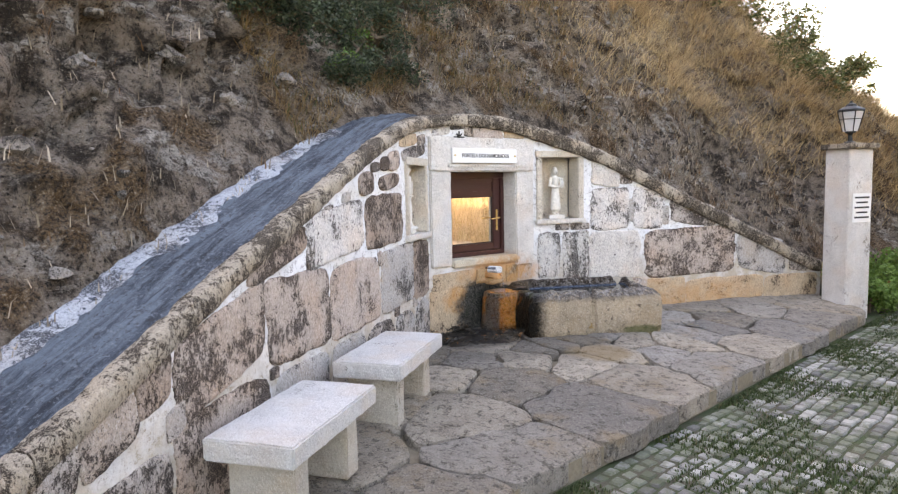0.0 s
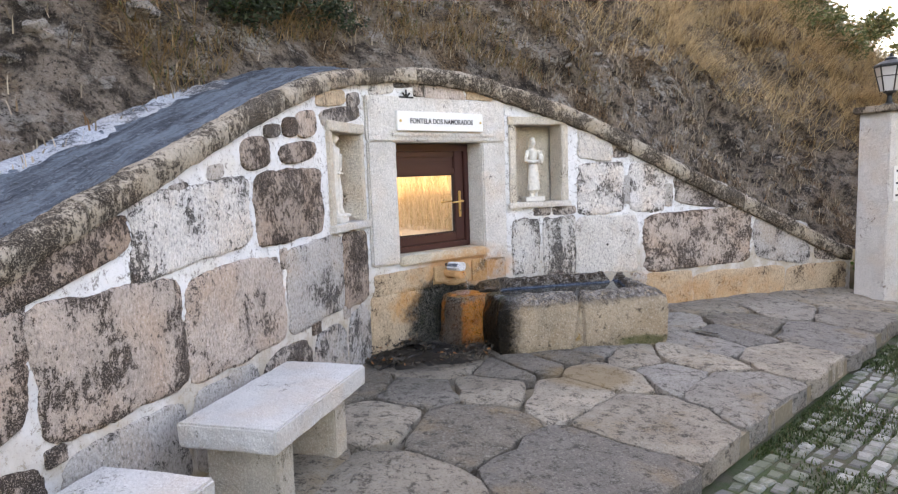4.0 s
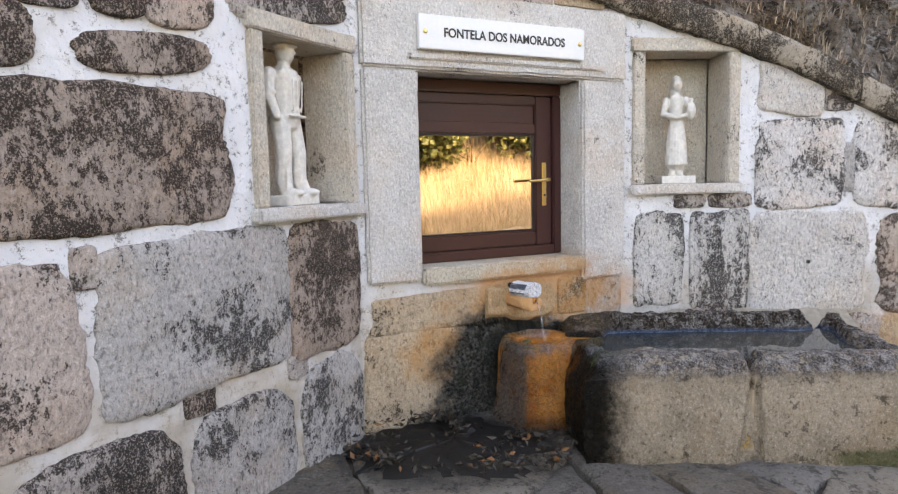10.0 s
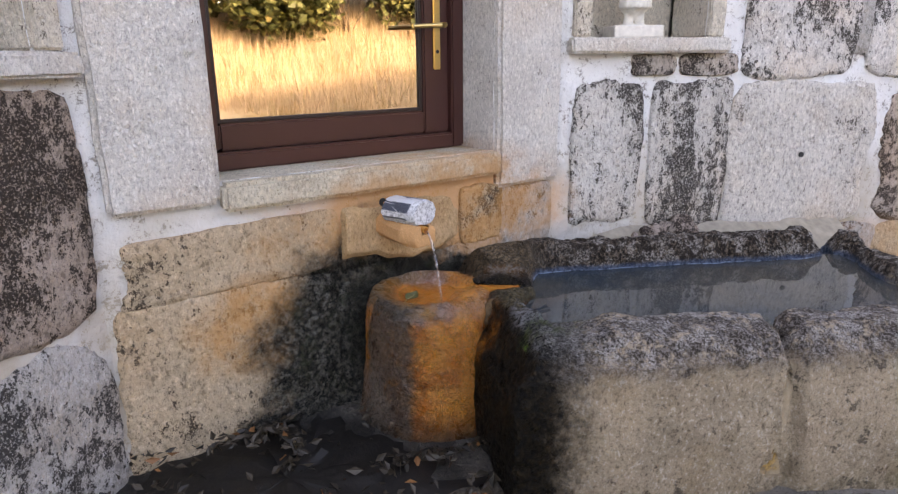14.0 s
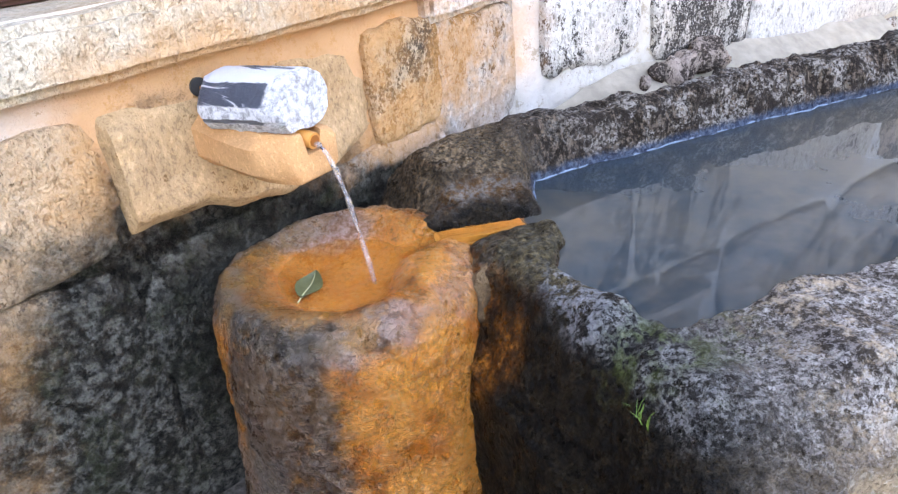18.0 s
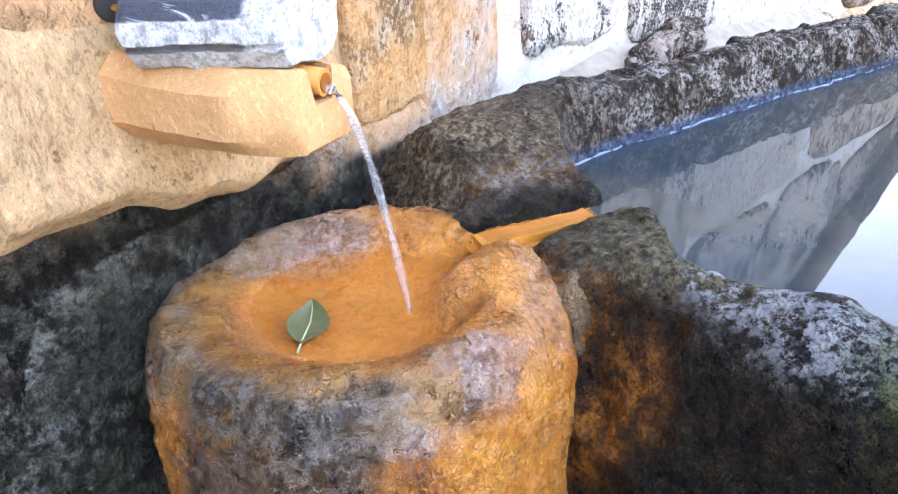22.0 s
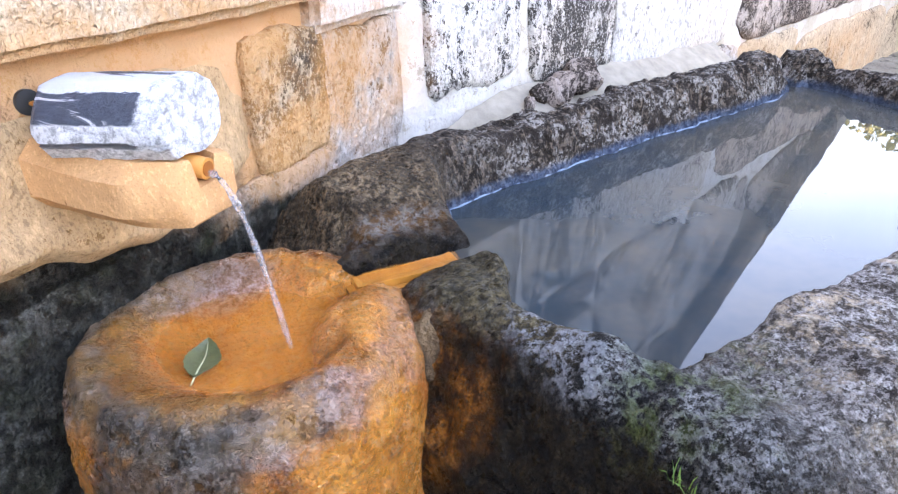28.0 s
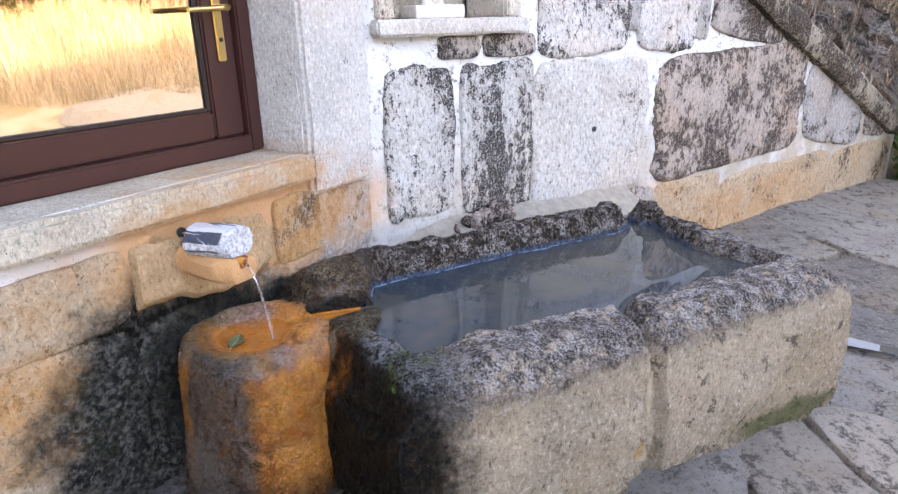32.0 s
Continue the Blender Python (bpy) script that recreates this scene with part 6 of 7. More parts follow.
fillet = bmesh.new()
grid = {}
for i in range(61):
    for k in range(11):
        u = -0.02 + (FILLET_END + 0.02) * i / 60
        out = 0.004 + 0.16 * k / 10
        grid[i, k] = fillet.verts.new(wall_at(2, u, fillet_z(u, out) if k < 10 else 0.30, out))
for i in range(60):
    for k in range(10):
        fillet.faces.new((grid[i, k], grid[i, k + 1], grid[i + 1, k + 1], grid[i + 1, k]))
bmesh.ops.recalc_face_normals(fillet, faces=fillet.faces)
part("mortar_fillet", fillet, FILLET, wall_right, "sloping mortar fillet behind the trough")
for k, (u, o, r) in enumerate(((0.36, 0.055, 0.020), (0.405, 0.060, 0.028), (0.455, 0.060, 0.031), (0.52, 0.055, 0.042), (0.575, 0.060, 0.019), (0.31, 0.07, 0.014), (0.48, 0.10, 0.017))):
    bm = bmesh.new()
    bmesh.ops.create_icosphere(bm, subdivisions=3, radius=r)
    for v in bm.verts:
        v.co += noise.noise_vector(v.co * (0.8 / r) + Vector((k * 5, 0, 0))) * r * 0.5 + noise.noise_vector(v.co * (2.4 / r) + Vector((0, k * 5, 0))) * r * 0.2
        v.co.z *= 1.15
    bmesh.ops.transform(bm, matrix=Matrix.Translation(wall_at(2, u, fillet_z(u, o) + r * 0.75, o)), verts=bm.verts)
    tagged(link_mesh("small_rock", bm, GRANITES["b"]), "small dark rock resting on the mortar behind the trough", "rock", group="rocks behind the trough")

# ---- pillar and lantern ----
pillar = thing("gate_pillar", "square rendered pillar with a stone cap at the wall's end", "pillar")
PM = Matrix.Translation((5.122, 8.748, -0.30)) @ Matrix.Rotation(math.atan2(ALONG[2].y, ALONG[2].x), 4, "Z")
part("shaft", rough_box(0.40, 0.34, 2.16, PM, 0.008, 0.12, 0.003), PILLAR, pillar)
part("cap", rough_box(0.50, 0.44, 0.07, PM @ Matrix.Translation((0, 0, 2.162)), 0.012, 0.1, 0.004), COPING, pillar, "flat stone cap")
notice = thing("notice_plate", "white notice plate with lines of dark writing on the pillar", "sign")
NM = PM @ Matrix.Translation((0.02, -0.1765, 1.25))
part("plate", box(0.30, 0.006, 0.36, NM, 0.002), SIGN, notice)
for k in range(5):
    part("text_line", box(0.24 - 0.05 * (k % 2), 0.003, 0.022, NM @ Matrix.Translation((0, -0.0045, 0.05 + 0.062 * k)), 0), INK, notice)

lantern = thing("lantern", "black iron lantern with white glass standing on the pillar", "lantern")
LM = PM @ Matrix.Translation((0, 0, 2.235))
part("base", lathe([(0.07, 0), (0.07, 0.012), (0.03, 0.03), (0.02, 0.10), (0.035, 0.125), (0.06, 0.135), (0.06, 0.15)], 20, LM), IRON, lantern)


def ring6(r, z):
    return [LM @ Vector((math.cos(radians(60 * k)) * r, math.sin(radians(60 * k)) * r, z)) for k in range(6)]


low6, high6, tip = ring6(0.085, 0.152), ring6(0.145, 0.40), LM @ Vector((0, 0, 0.50))
for k in range(6):
    j = (k + 1) % 6
    bm = bmesh.new()
    bm.faces.new([bm.verts.new(v) for v in (low6[k], low6[j], high6[j], high6[k])])
    bmesh.ops.solidify(bm, geom=bm.faces[:], thickness=0.004)
    part("pane", bm, LAMPGLASS, lantern, smooth=False)
    part("glazing_bar", tube([low6[k], high6[k]], 0.007, 8), IRON, lantern)
    part("rim_bar", tube([high6[k], high6[j]], 0.009, 8), IRON, lantern)
part("roof", lathe([(0.155, 0.405), (0.15, 0.42), (0.09, 0.455), (0.06, 0.462), (0.055, 0.485), (0.02, 0.50), (0.012, 0.53)], 6, LM), IRON, lantern)
for z, r in ((0.30, 0.124),):
    band = ring6(r, z)
    for k in range(6):
        part("middle_bar", tube([band[k], band[(k + 1) % 6]], 0.005, 6), IRON, lantern)

# lantern-height grey post beside the near end of the wall
post = thing("marker_post", "thin pale grey metal post beside the wall's low end", "post")
part("shaft", tube([(-1.50, 2.43, -0.3), (-1.53, 2.45, 1.12)], [0.022, 0.018], 12), POST, post)
part("knob", lathe([(0.03, 0), (0.036, 0.02), (0.036, 0.06), (0.02, 0.08)], 14, Matrix.Translation((-1.475, 2.47, 0.70))), IRON, post, "dark blue-black fitting")


# ---- stones of the wall: u0, u1, v0, v1, kind, slant ----
def course(seg, wall, rows, corner=0.3, proud=0.016):
    for u0, u1, v0, v1, kind, slant in rows:
        stone(seg, wall, u0, u1, v0, v1, kind, proud, corner, slant)


course(0, wall_left, [(3.335, 4.165, 1.03, 1.37, "w", 0.09), (4.24, 5.02, 1.03, 1.435, "b", 0.03), (3.61, 4.465, 0.465, 0.955, "p", 0.02), (4.53, 5.28, 0.475, 0.985, "g", 0.02),
                      (5.305, 5.715, 0.465, 0.985, "b", 0.01), (2.825, 3.585, 0.485, 0.975, "m", -0.02), (2.06, 2.79, 0.515, 0.90, "m", 0.18), (2.0, 2.09, 0.41, 0.52, "k", 0.05), (2.84, 2.90, 0.43, 0.475, "k", 0.0)])
course(0, wall_left, [(4.22, 4.755, 0.05, 0.40, "k", 0.0), (4.81, 5.275, -0.07, 0.385, "g", 0.0), (5.345, 5.715, -0.07, 0.415, "g", 0.0), (4.14, 4.40, 1.455, 1.61, "b", 0.03), (4.53, 4.965, 1.50, 1.60, "b", 0.05),
                      (4.375, 4.53, 1.635, 1.69, "k", 0.02), (4.585, 4.735, 1.65, 1.745, "b", 0.02), (4.75, 4.985, 1.655, 1.80, "p", 0.03)], 0.85, 0.016)
course(0, wall_left, [(5.07, 5.69, 1.775, 1.865, "k", 0.10), (5.02, 5.45, 1.88, 1.965, "o", 0.06), (2.66, 3.29, 1.05, 1.20, "b", 0.16), (1.835, 2.02, 0.57, 0.79, "b", 0.08), (1.53, 1.81, 0.44, 0.63, "k", 0.10),
                      (1.27, 1.50, 0.34, 0.53, "k", 0.10), (3.86, 3.95, 1.41, 1.46, "g", 0.02), (3.57, 3.68, 1.33, 1.375, "k", 0.02), (5.50, 5.70, 1.905, 1.985, "k", 0.04)], 0.6, 0.014)
course(0, wall_left, [(3.62, 4.15, 0.02, 0.41, "g", 0.0), (2.90, 3.55, 0.02, 0.42, "g", 0.0), (2.05, 2.80, -0.02, 0.46, "m", 0.03), (1.30, 1.98, -0.05, 0.32, "k", 0.1), (0.5, 1.2, -0.1, 0.2, "g", 0.1),
                      (3.31, 3.36, 0.99, 1.03, "k", 0), (4.47, 4.52, 0.88, 0.98, "k", 0), (4.80, 4.90, 0.40, 0.47, "b", 0), (5.275, 5.36, 0.40, 0.47, "k", 0), (2.70, 2.80, 0.93, 1.02, "k", 0.02)], 0.45, 0.012)
course(1, wall_centre, [(0.325, 0.53, 2.085, 2.15, "k", 0.02), (0.63, 1.035, 2.005, 2.155, "p", 0.0), (1.06, 1.29, 2.105, 2.150, "k", -0.02), (1.08, 1.36, 2.02, 2.075, "o", 0), (0.10, 0.30, 2.02, 2.12, "l", 0.04),
                        (0.52, 0.60, 2.02, 2.09, "k", 0), (0.06, 0.62, 0.465, 0.615, "o", 0.01), (0.03, 0.61, -0.10, 0.445, "o", 0.0), (1.085, 1.235, 0.455, 0.625, "o", 0), (1.25, 1.47, 0.40, 0.605, "g", 0), (0.63, 1.46, -0.10, 0.43, "g", 0)], 0.25, 0.012)
course(2, wall_right, [(0.075, 0.335, 0.45, 0.945, "s", 0.0), (0.40, 0.715, 0.41, 0.945, "s", 0.0), (0.74, 1.41, 0.375, 0.93, "l", 0.0), (1.52, 2.84, 0.355, 0.93, "m", 0.03), (0.77, 1.125, 1.48, 1.74, "l", -0.04),
                       (0.765, 1.255, 0.965, 1.435, "w", 0.0), (1.34, 1.74, 0.955, 1.41, "w", -0.02)], 0.28)
course(2, wall_right, [(1.86, 2.53, 0.985, 1.24, "k", -0.10), (2.905, 3.665, 0.325, 0.78, "g", -0.14), (3.765, 4.06, 0.30, 0.48, "k", -0.05), (0.115, 0.44, 1.965, 2.055, "o", -0.03), (1.06, 1.30, 1.655, 1.73, "k", -0.09),
                       (1.35, 1.54, 1.52, 1.59, "k", -0.08), (2.60, 2.90, 0.98, 1.06, "k", -0.12), (0.30, 0.455, 0.985, 1.035, "k", 0), (0.505, 0.725, 0.98, 1.04, "k", 0), (0.50, 0.66, 1.86, 1.93, "g", -0.02)], 0.5, 0.013)
course(2, wall_right, [(1.55, 2.085, -0.12, 0.315, "o", 0.0), (2.125, 3.31, -0.16, 0.275, "o", 0.0), (3.35, 4.22, -0.18, 0.24, "o", 0.0), (0.45, 1.5, -0.1, 0.33, "g", 0.0), (1.27, 1.325, 1.05, 1.3, "g", 0), (1.76, 1.83, 1.0, 1.2, "g", 0),
                       (1.16, 1.30, 1.50, 1.62, "k", 0), (1.55, 1.75, 1.44, 1.49, "w", -0.05)], 0.25, 0.012)
hole = tube([wall_at(2, 1.068, 0.655, 0.021), wall_at(2, 1.068, 0.655, 0.026)], 0.011, 12)
part("drain_hole", hole, INK, wall_right)


# ---- road setts ----
def sett_shape(rnd, w, d):
    """Corner points of one worn sett, bottom ring then chamfer then top."""
    k = [(-w / 2, -d / 2), (w / 2, -d / 2), (w / 2, d / 2), (-w / 2, d / 2)]
    k = [(x + rnd.uniform(-0.008, 0.008), y + rnd.uniform(-0.008, 0.008)) for x, y in k]
    vs = [(x, y, -0.05) for x, y in k] + [(x, y, -0.012) for x, y in k] + [(x * 0.78, y * 0.78, 0.0) for x, y in k]
    fs = [(8, 9, 10, 11)]
    for a in (0, 4):
        for i in range(4):
            j = (i + 1) % 4
            fs.append((a + i, a + j, a + 4 + j, a + 4 + i))
    return vs, fs


road = thing("road", "cobbled road of small grey granite setts with moss", "road", "structure")
rnd = random.Random(11)
shapes = []
for k in range(8):
    vs, fs = sett_shape(rnd, 0.096, 0.072)
    me = bpy.data.meshes.new("sett")
    me.from_pydata(vs, [], fs)
    me.materials.append(SETT)
    shapes.append((me, vs, fs))
big_v, big_f, singles = [], [], 0
for row in range(30):
    for col in range(86):
        a = -1.4 + col * 0.116 + (row % 2) * 0.05 + rnd.uniform(-0.008, 0.008)
        e = -0.09 - row * 0.093 + rnd.uniform(-0.007, 0.007) + 0.02 * math.sin(a * 1.7)
        p = EDGE_AT + EDGE * a + EDGE_IN * e
        z = ROAD_Z - 0.008 + rnd.uniform(-0.008, 0.006) + 0.012 * noise.noise(Vector((p.x * 1.5, p.y * 1.5, 0)))
        turn_s = math.atan2(EDGE.y, EDGE.x) + rnd.uniform(-0.12, 0.12)
        if noise.noise(Vector((p.x * 1.3, p.y * 1.3, 7))) > 0.52:
            continue
        me, vs, fs = shapes[rnd.randrange(8)]
        m = Matrix.Translation((p.x, p.y, z)) @ Matrix.Rotation(turn_s, 4, "Z")
        if singles < 300 and 0.2 < a < 4.2 and row < 12 and rnd.random() < 0.75:
            ob = new("sett", me)
            ob.matrix_world = m
            ob.parent = road
            singles += 1
        else:
            base_i = len(big_v)
            big_v += [tuple(m @ Vector(v)) for v in vs]
            big_f += [tuple(base_i + i for i in f) for f in fs]
rest = from_lists("sett_field", big_v, big_f, SETT)
rest.parent = road
tagged(rest, kind="stuff")


# ---- plants ----
def blades(name, roots, length, width, material, lean=0.5, seed=1, fall=None, rise=0.85):
    """Grass: each blade a bent strip. roots: points; fall: a direction that they bend to."""
    r = random.Random(seed)
    vs, fs = [], []
    for p in roots:
        a = r.uniform(0, 2 * math.pi)
        h = length * r.uniform(0.45, 1.25)
        d = Vector((math.cos(a), math.sin(a), 0)) * r.uniform(0.1, lean)
        if fall is not None:
            d += Vector(fall) * r.uniform(0.1, 0.8)
        side = Vector((-math.sin(a), math.cos(a), 0)) * width * r.uniform(0.6, 1.3)
        i = len(vs)
        q = Vector(p)
        m1 = q + Vector((0, 0, h * (0.25 + 0.35 * rise))) + d * h * (0.3 + 0.2 * (0.85 - rise))
        m2 = q + Vector((0, 0, h * rise)) + d * h * 0.95
        vs += [tuple(q - side), tuple(q + side), tuple(m1 - side * 0.7), tuple(m1 + side * 0.7), tuple(m2)]
        fs += [(i, i + 1, i + 3, i + 2), (i + 2, i + 3, i + 4)]
    return from_lists(name, vs, fs, material)


def leafage(spots, count, size, seed, slim=0.55):
    """Leaves scattered through clumps: (centre, radii) each."""
    r = random.Random(seed)
    vs, fs = [], []
    for c, rad in spots:
        c = Vector(c)
        for _ in range(count):
            d = Vector((r.gauss(0, 1), r.gauss(0, 1), r.gauss(0, 1))).normalized() * (r.random() ** 0.45)
            q = c + Vector((d.x * rad[0], d.y * rad[1], d.z * rad[2]))
            q += noise.noise_vector(q * 3.1) * 0.14
            ax = Vector((r.gauss(0, 1), r.gauss(0, 1), r.gauss(-0.2, 0.6))).normalized()
            sd = ax.orthogonal().normalized() * slim
            sd = Matrix.Rotation(r.uniform(0, 6.28), 3, ax) @ sd
            k = size * r.uniform(0.55, 1.3)
            up = ax.cross(sd).normalized() * 0.12
            i = len(vs)
            vs += [tuple(q), tuple(q + (ax * 0.45 + sd * 0.5 + up) * k), tuple(q + ax * k), tuple(q + (ax * 0.45 - sd * 0.5 + up) * k)]
            fs.append((i, i + 1, i + 2, i + 3))
    return vs, fs


def shrub(name, label, root, clumps, count, size, material, seed, slim=0.55, category="shrub", group=""):
    ob = thing(name, label, category, group=group)
    vs, fs = leafage(clumps, count, size, seed, slim)
    crown = from_lists("crown", vs, fs, material)
    crown.parent = ob
    r = random.Random(seed)
    for c, rad in clumps:
        c = Vector(c)
        base = Vector(root) + Vector((r.uniform(-0.1, 0.1), r.uniform(-0.1, 0.1), -0.05))
        mid = base.lerp(c, 0.55) + Vector((r.uniform(-0.12, 0.12), r.uniform(-0.12, 0.12), 0.05))
        part("limb", tube([base, mid, c, c + (c - mid) * 0.35], [0.02, 0.014, 0.008, 0.003], 6), STEM, ob)
    return ob


def on_hill(u, s, up=0.0):
    q = hill(u, s)
    return Vector((q.x, q.y, q.z + up))


# hanging evergreen scrub over the middle of the wall
seed = 20
for u, s, w in ((5.35, 0.85, 0.32), (5.5, 0.85, 0.35), (4.9, 1.45, 0.45), (5.0, 1.1, 0.42), (5.2, 1.25, 0.55), (5.6, 1.3, 0.5), (6.0, 1.45, 0.55), (6.4, 1.5, 0.5), (6.9, 1.7, 0.5), (7.4, 1.9, 0.5), (4.9, 2.1, 0.6), (5.4, 1.9, 0.65), (5.9, 2.1, 0.65), (6.6, 2.2, 0.6), (7.3, 2.6, 0.6), (7.9, 3.0, 0.6)):
    seed += 1
    r = random.Random(seed)
    cl = [(on_hill(u + r.uniform(-0.5, 0.5), s + r.uniform(-0.4, 0.5), 0.05 + r.uniform(0, 0.3)), (w * r.uniform(0.5, 0.95), w * r.uniform(0.5, 0.95), w * r.uniform(0.35, 0.7))) for _ in range(9)]
    shrub("evergreen_shrub", "dark green small-leaved evergreen scrub on the bank", on_hill(u, s), cl, 1000, 0.040, LEAF_DARK, seed, group="scrub above the wall")
for u, s in ((5.25, 0.62),):
    cl = [(on_hill(u, s, 0.14), (0.13, 0.13, 0.13)), (on_hill(u + 0.12, s + 0.08, 0.22), (0.1, 0.1, 0.1)), (on_hill(u - 0.1, s + 0.05, 0.1), (0.1, 0.1, 0.08))]
    shrub("young_shrub", "small bright green shrub behind the coping", on_hill(u, s), cl, 260, 0.045, LEAF_FRESH, 60)
# olive scrub on the crest towards the lantern
for k, (u, s, w) in enumerate(((10.6, 5.0, 0.9), (11.4, 4.8, 0.9), (12.2, 4.2, 0.95), (12.9, 3.7, 0.85), (13.4, 3.2, 0.75), (13.9, 2.9, 0.7), (14.4, 2.8, 0.6), (15.0, 2.6, 0.5), (13.2, 4.4, 0.9))):
    r = random.Random(90 + k)
    cl = [(on_hill(u + r.uniform(-0.6, 0.6), s + r.uniform(-0.4, 0.5), r.uniform(0.1, 0.75)), (w * r.uniform(0.35, 0.7), w * r.uniform(0.35, 0.7), w * r.uniform(0.3, 0.6))) for _ in range(6)]
    shrub("olive_shrub", "loose olive-green bush on the crest of the bank", on_hill(u, s), cl, 330, 0.085, LEAF_OLIVE, 90 + k, 0.5, group="bushes on the crest")

for k, (x, y, w) in enumerate(((5.55, 9.05, 0.30), (5.95, 9.35, 0.38), (6.5, 9.7, 0.42))):
    r = random.Random(140 + k)
    cl = [(Vector((x + r.uniform(-0.25, 0.25), y + r.uniform(-0.2, 0.2), -0.15 + r.uniform(0.0, 0.45))), (w * r.uniform(0.5, 0.9), w * r.uniform(0.5, 0.9), w * r.uniform(0.4, 0.8))) for _ in range(7)]
    shrub("ivy_mound", "low mound of fresh green ivy at the foot of the bank", (x, y, -0.27), cl, 420, 0.05, LEAF_FRESH, 140 + k, 0.8, "ivy", "ivy beyond the pillar")
r = random.Random(3)
roots, brown, mats = [], [], []
while len(roots) < 85000:
    u, s = r.uniform(7.6, 15.5), r.uniform(0.5, 5.5)
    q = hill(u, s)
    if noise.noise(Vector((u * 0.9, s * 0.9, 2))) + 0.40 * (s - 1.75) + 0.12 * (u - 11) > r.uniform(-0.15, 0.6):
        roots.append(q)
tagged(blades("dry_grass", roots, 0.42, 0.0032, STRAW, 1.9, 4, (0.45, -1.0, -0.35), 0.42), "tall golden dry grass hanging on the slope", "grass", kind="stuff")
while len(brown) < 22000:
    u, s = r.uniform(4.2, 8.6), r.uniform(0.45, 3.2)
    if noise.noise(Vector((u * 1.3, s * 1.3, 9))) > r.uniform(-0.35, 0.5):
        brown.append(hill(u, s))
DEADGRASS = leaf_material("withered_grass", (0.13, 0.080, 0.036), (0.40, 0.26, 0.12), (0.11, 0.115, 0.04), 0.18, 0.3)
tagged(blades("withered_grass", brown, 0.24, 0.0032, DEADGRASS, 1.7, 5, (0.3, -0.7, -0.5), 0.45), "withered brown grass and ferns above the wall", "grass", kind="stuff")
while len(mats) < 26000:
    u, s = r.uniform(-1.0, 13.0) if r.random() < 0.35 else r.uniform(6.2, 12.5), r.uniform(0.40, 4.0)
    mats.append(hill(u, s))
ROOTS = leaf_material("dry_roots", (0.15, 0.11, 0.075), (0.50, 0.40, 0.29), (0.24, 0.12, 0.05), 0.12, 0.15)
tagged(blades("root_litter", mats, 0.13, 0.004, ROOTS, 1.2, 6, (0.3, -0.5, -0.6)), "thin dry roots and stalks hanging from the earth bank", "litter", kind="stuff")

# embedded rocks and clods of the bank
rv, rf = [], []
for k in range(1300):
    u, s = r.uniform(-1.5, 12.5), r.uniform(0.6, 4.2)
    c = hill(u, s)
    bm = bmesh.new()
    rad = 0.012 + (0.085 if u < 4.6 else 0.045) * r.random() ** 3
    bmesh.ops.create_icosphere(bm, subdivisions=2, radius=rad)
    i = len(rv)
    for v in bm.verts:
        w = v.co + noise.noise_vector(v.co * 14 + c * 3) * rad * 0.7
        rv.append((c.x + w.x, c.y + w.y, c.z + w.z * 0.7))
    rf += [tuple(i + v.index for v in f.verts) for f in bm.faces]
    bm.free()
CLOD = granite("bank_rock", (0.25, 0.222, 0.195), (0.035, 0.029, 0.024), 0.62, seeping=False)
tagged(from_lists("bank_rubble", rv, rf, CLOD), "loose grey stones bedded in the earth bank", "rubble", kind="stuff")

# moss and grass along the foot of the platform
mroots = []
while len(mroots) < 52000:
    a, e = r.uniform(-1.2, 8.0), -0.02 - 2.6 * r.random() ** 1.6
    p = EDGE_AT + EDGE * a + EDGE_IN * e
    if noise.noise(Vector((p.x * 1.6, p.y * 1.6, 1))) > -0.02 + 0.05 * abs(e) + r.uniform(-0.15, 0.25):
        mroots.append((p.x, p.y, ROAD_Z - 0.024))
tagged(blades("verge_grass", mroots, 0.036, 0.0045, GRASS, 0.9, 8), "short green grass and moss between the setts", "grass", kind="stuff")

# sunlit field across the road
field = []
while len(field) < 34000:
    d, a = r.uniform(8.5, 15), r.uniform(-1.25, 0.55)
    x, y = 0.4 + d * math.cos(a), 7.0 + d * math.sin(a)
    if x < 8.6:
        continue
    field.append((x, y, ground_z(x, y)))
tagged(blades("field_grass", field, 0.55, 0.005, FIELD_STRAW, 0.9, 9), "tall sunlit straw-coloured grass across the road", "grass", kind="stuff")
for k in range(18):
    d, a = r.uniform(12.5, 16), -1.2 + 1.7 * (k + r.random() * 0.6) / 18
    x, y = 0.4 + d * math.cos(a), 7.0 + d * math.sin(a)
    z = ground_z(x, y)
    cl = [(Vector((x + r.uniform(-1.3, 1.3), y + r.uniform(-1.3, 1.3), z + r.uniform(0.5, 2.6))), (r.uniform(0.8, 1.4), r.uniform(0.8, 1.4), r.uniform(0.6, 1.1))) for _ in range(9)]
    shrub("field_bush", "rounded green bush at the edge of the dry field", (x, y, z), cl, 700, 0.17, LEAF_FIELD, 200 + k, 0.85, "bush", "bushes across the road")

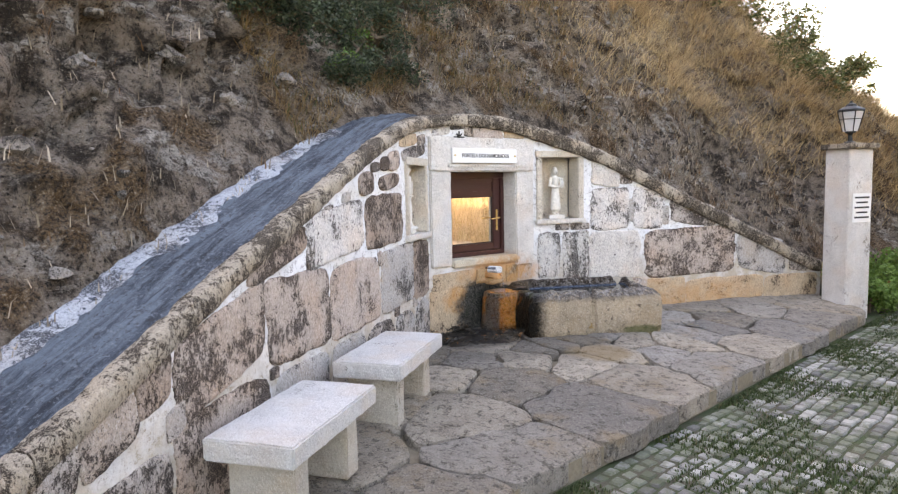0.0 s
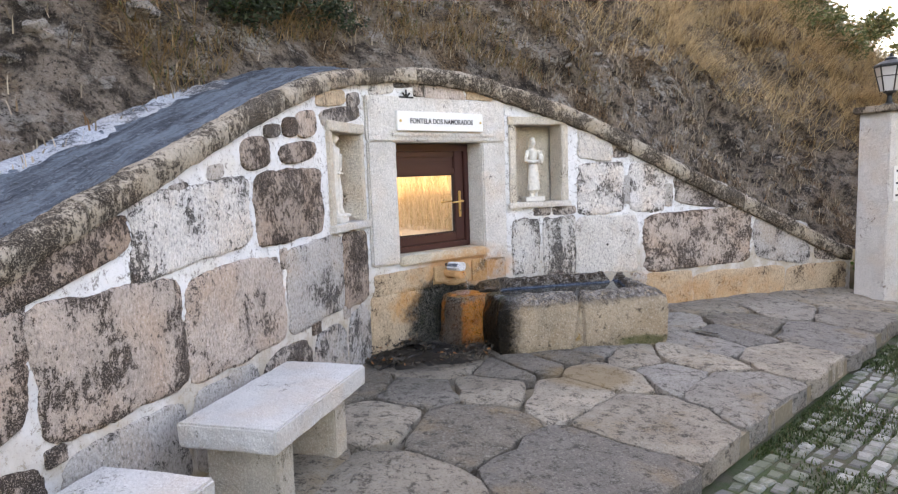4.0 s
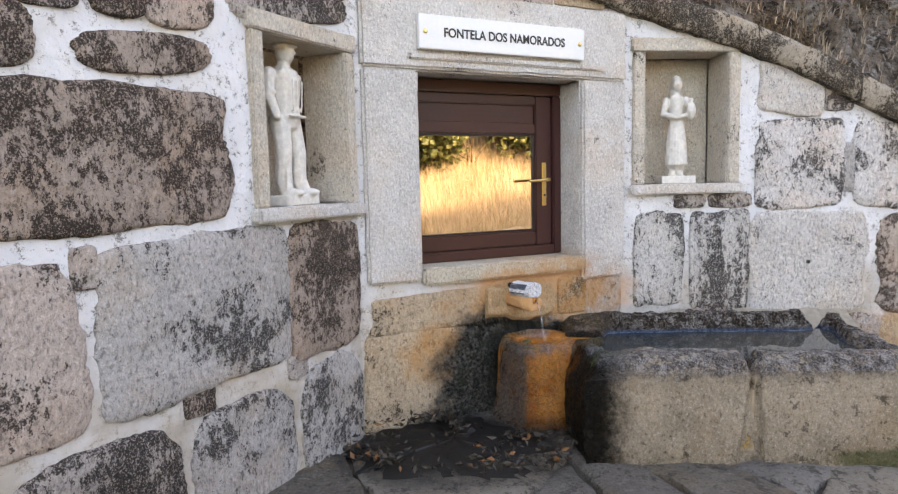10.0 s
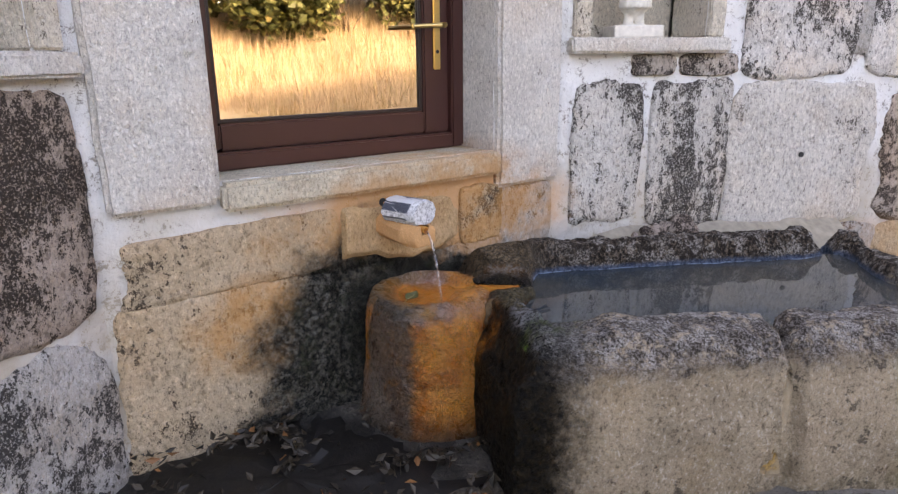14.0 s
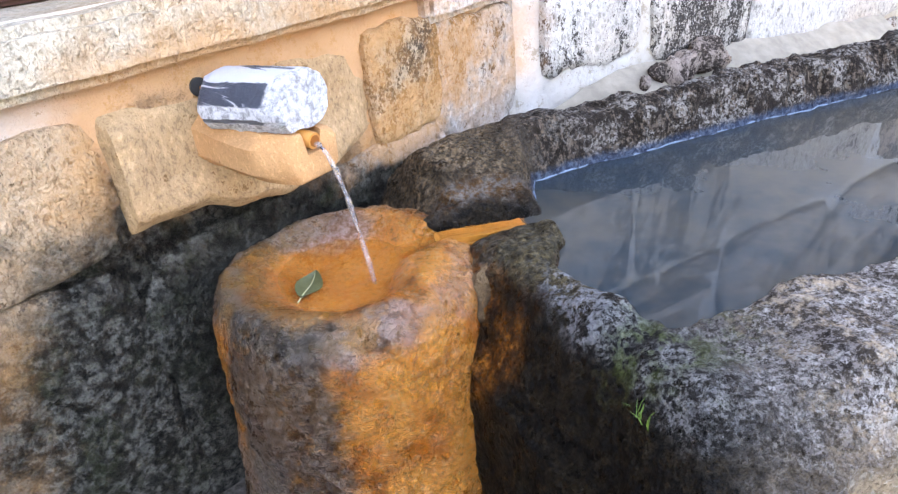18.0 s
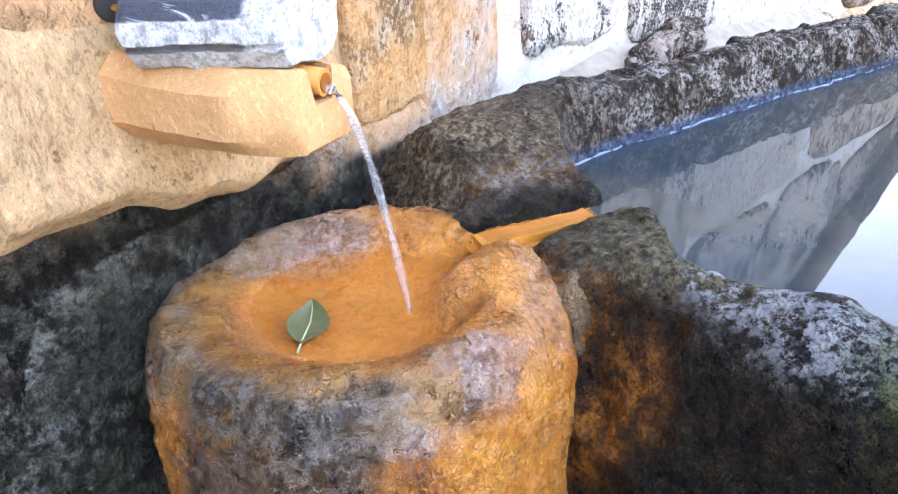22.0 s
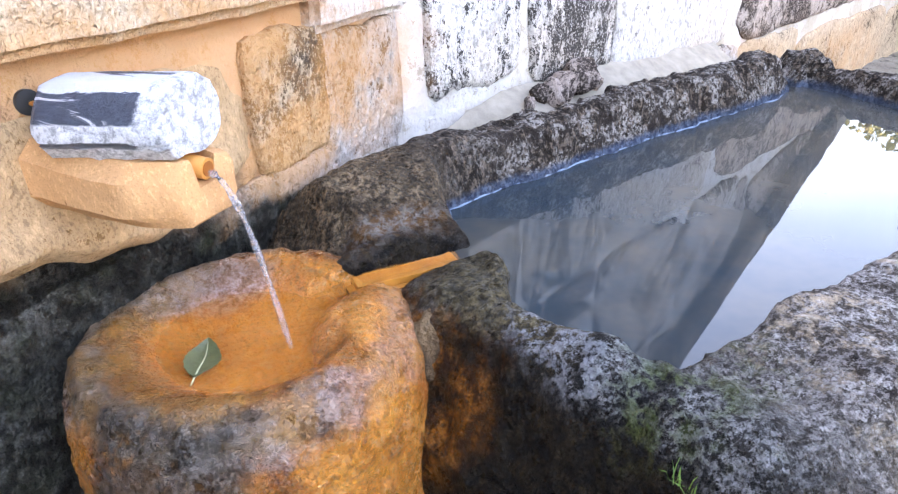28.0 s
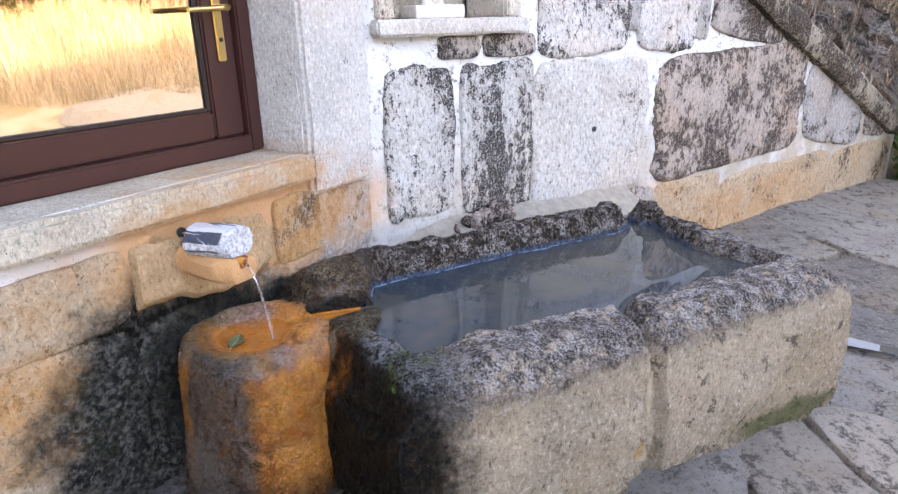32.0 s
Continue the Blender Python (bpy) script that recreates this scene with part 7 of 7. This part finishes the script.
# wet debris below the spout: leaves, twigs and sludge on the floor
sludge = bmesh.new()
NU = 46
rows_ = []
for i in range(9):
    f = i / 8
    rows_.append([sludge.verts.new((0.20 + math.cos(a) * f * (0.47 + 0.24 * noise.noise(Vector((math.cos(a) * 2, math.sin(a) * 2, 0))) + 0.13 * noise.noise(Vector((math.cos(a) * 7, math.sin(a) * 7, 0)))), 7.02 + math.sin(a) * f * (0.38 + 0.16 * noise.noise(Vector((math.cos(a) * 5, math.sin(a) * 5, 8)))),
                                    0.034 * (1 - f * f) - 0.010 + 0.026 * noise.noise(Vector((math.cos(a) * f * 9, math.sin(a) * f * 9, 3))))) for a in (2 * math.pi * k / NU for k in range(NU))])
for a, b in zip(rows_, rows_[1:]):
    for k in range(NU):
        sludge.faces.new((a[k], a[(k + 1) % NU], b[(k + 1) % NU], b[k]))
bmesh.ops.remove_doubles(sludge, verts=sludge.verts, dist=1e-5)
tagged(link_mesh("wet_sludge", sludge, DEBRIS), "black wet sludge heaped on the floor below the spout", "sludge", kind="stuff")
# rain puddle in a joint beside the trough
pud = bmesh.new()
ring = [pud.verts.new((2.54 + math.cos(a) * 0.075 * (1 + 0.2 * math.sin(3 * a)) + math.sin(a) * 0.026, 7.325 - math.cos(a) * 0.105 + math.sin(a) * 0.020, floor_z(2.54, 7.325) + 0.022)) for a in (2 * math.pi * k / 30 for k in range(30))]
pud.faces.new(ring)
tagged(link_mesh("puddle", pud, WATER), "narrow puddle in a joint of the paving", "puddle", kind="stuff")

# small plants rooted in the trough's wet rim
tuft = [Vector((0.805, 7.040, 0.368)) + Vector((rng.uniform(-0.012, 0.012), rng.uniform(-0.012, 0.012), 0)) for _ in range(26)]
tagged(blades("rim_plant", tuft, 0.016, 0.0009, LEAF_FRESH, 1.4, 12), "tiny green plant rooted in the trough's rim", "plant")

# pale heap of sand at the edge of the field
heap = lathe([(1.5, -0.1), (1.3, 0.06), (0.9, 0.17), (0.4, 0.24), (0.05, 0.26)], 36, Matrix.Translation((8.9, 4.9, ground_z(8.9, 4.9))), 0.12, 3.0)
SAND = plain("pale_sand", (0.42, 0.33, 0.22), 0.95, 0.0, 0.25, 14, 0.6)
tagged(link_mesh("sand_heap", heap, SAND), "low heap of pale sand beside the dry field", "sand heap")
spots = [((0.20 + r.uniform(-0.42, 0.45), 7.02 + r.uniform(-0.3, 0.34), 0.03), (0.05, 0.05, 0.012)) for _ in range(110)]
vs, fs = leafage(spots, 9, 0.035, 31, 0.5)
LITTER = leaf_material("wet_leaf_litter", (0.015, 0.012, 0.008), (0.06, 0.045, 0.03), (0.22, 0.09, 0.03), 0.08, 0.0)
tagged(from_lists("leaf_litter", vs, fs, LITTER), "rotting dark leaves strewn over the wet floor", "litter", kind="stuff")
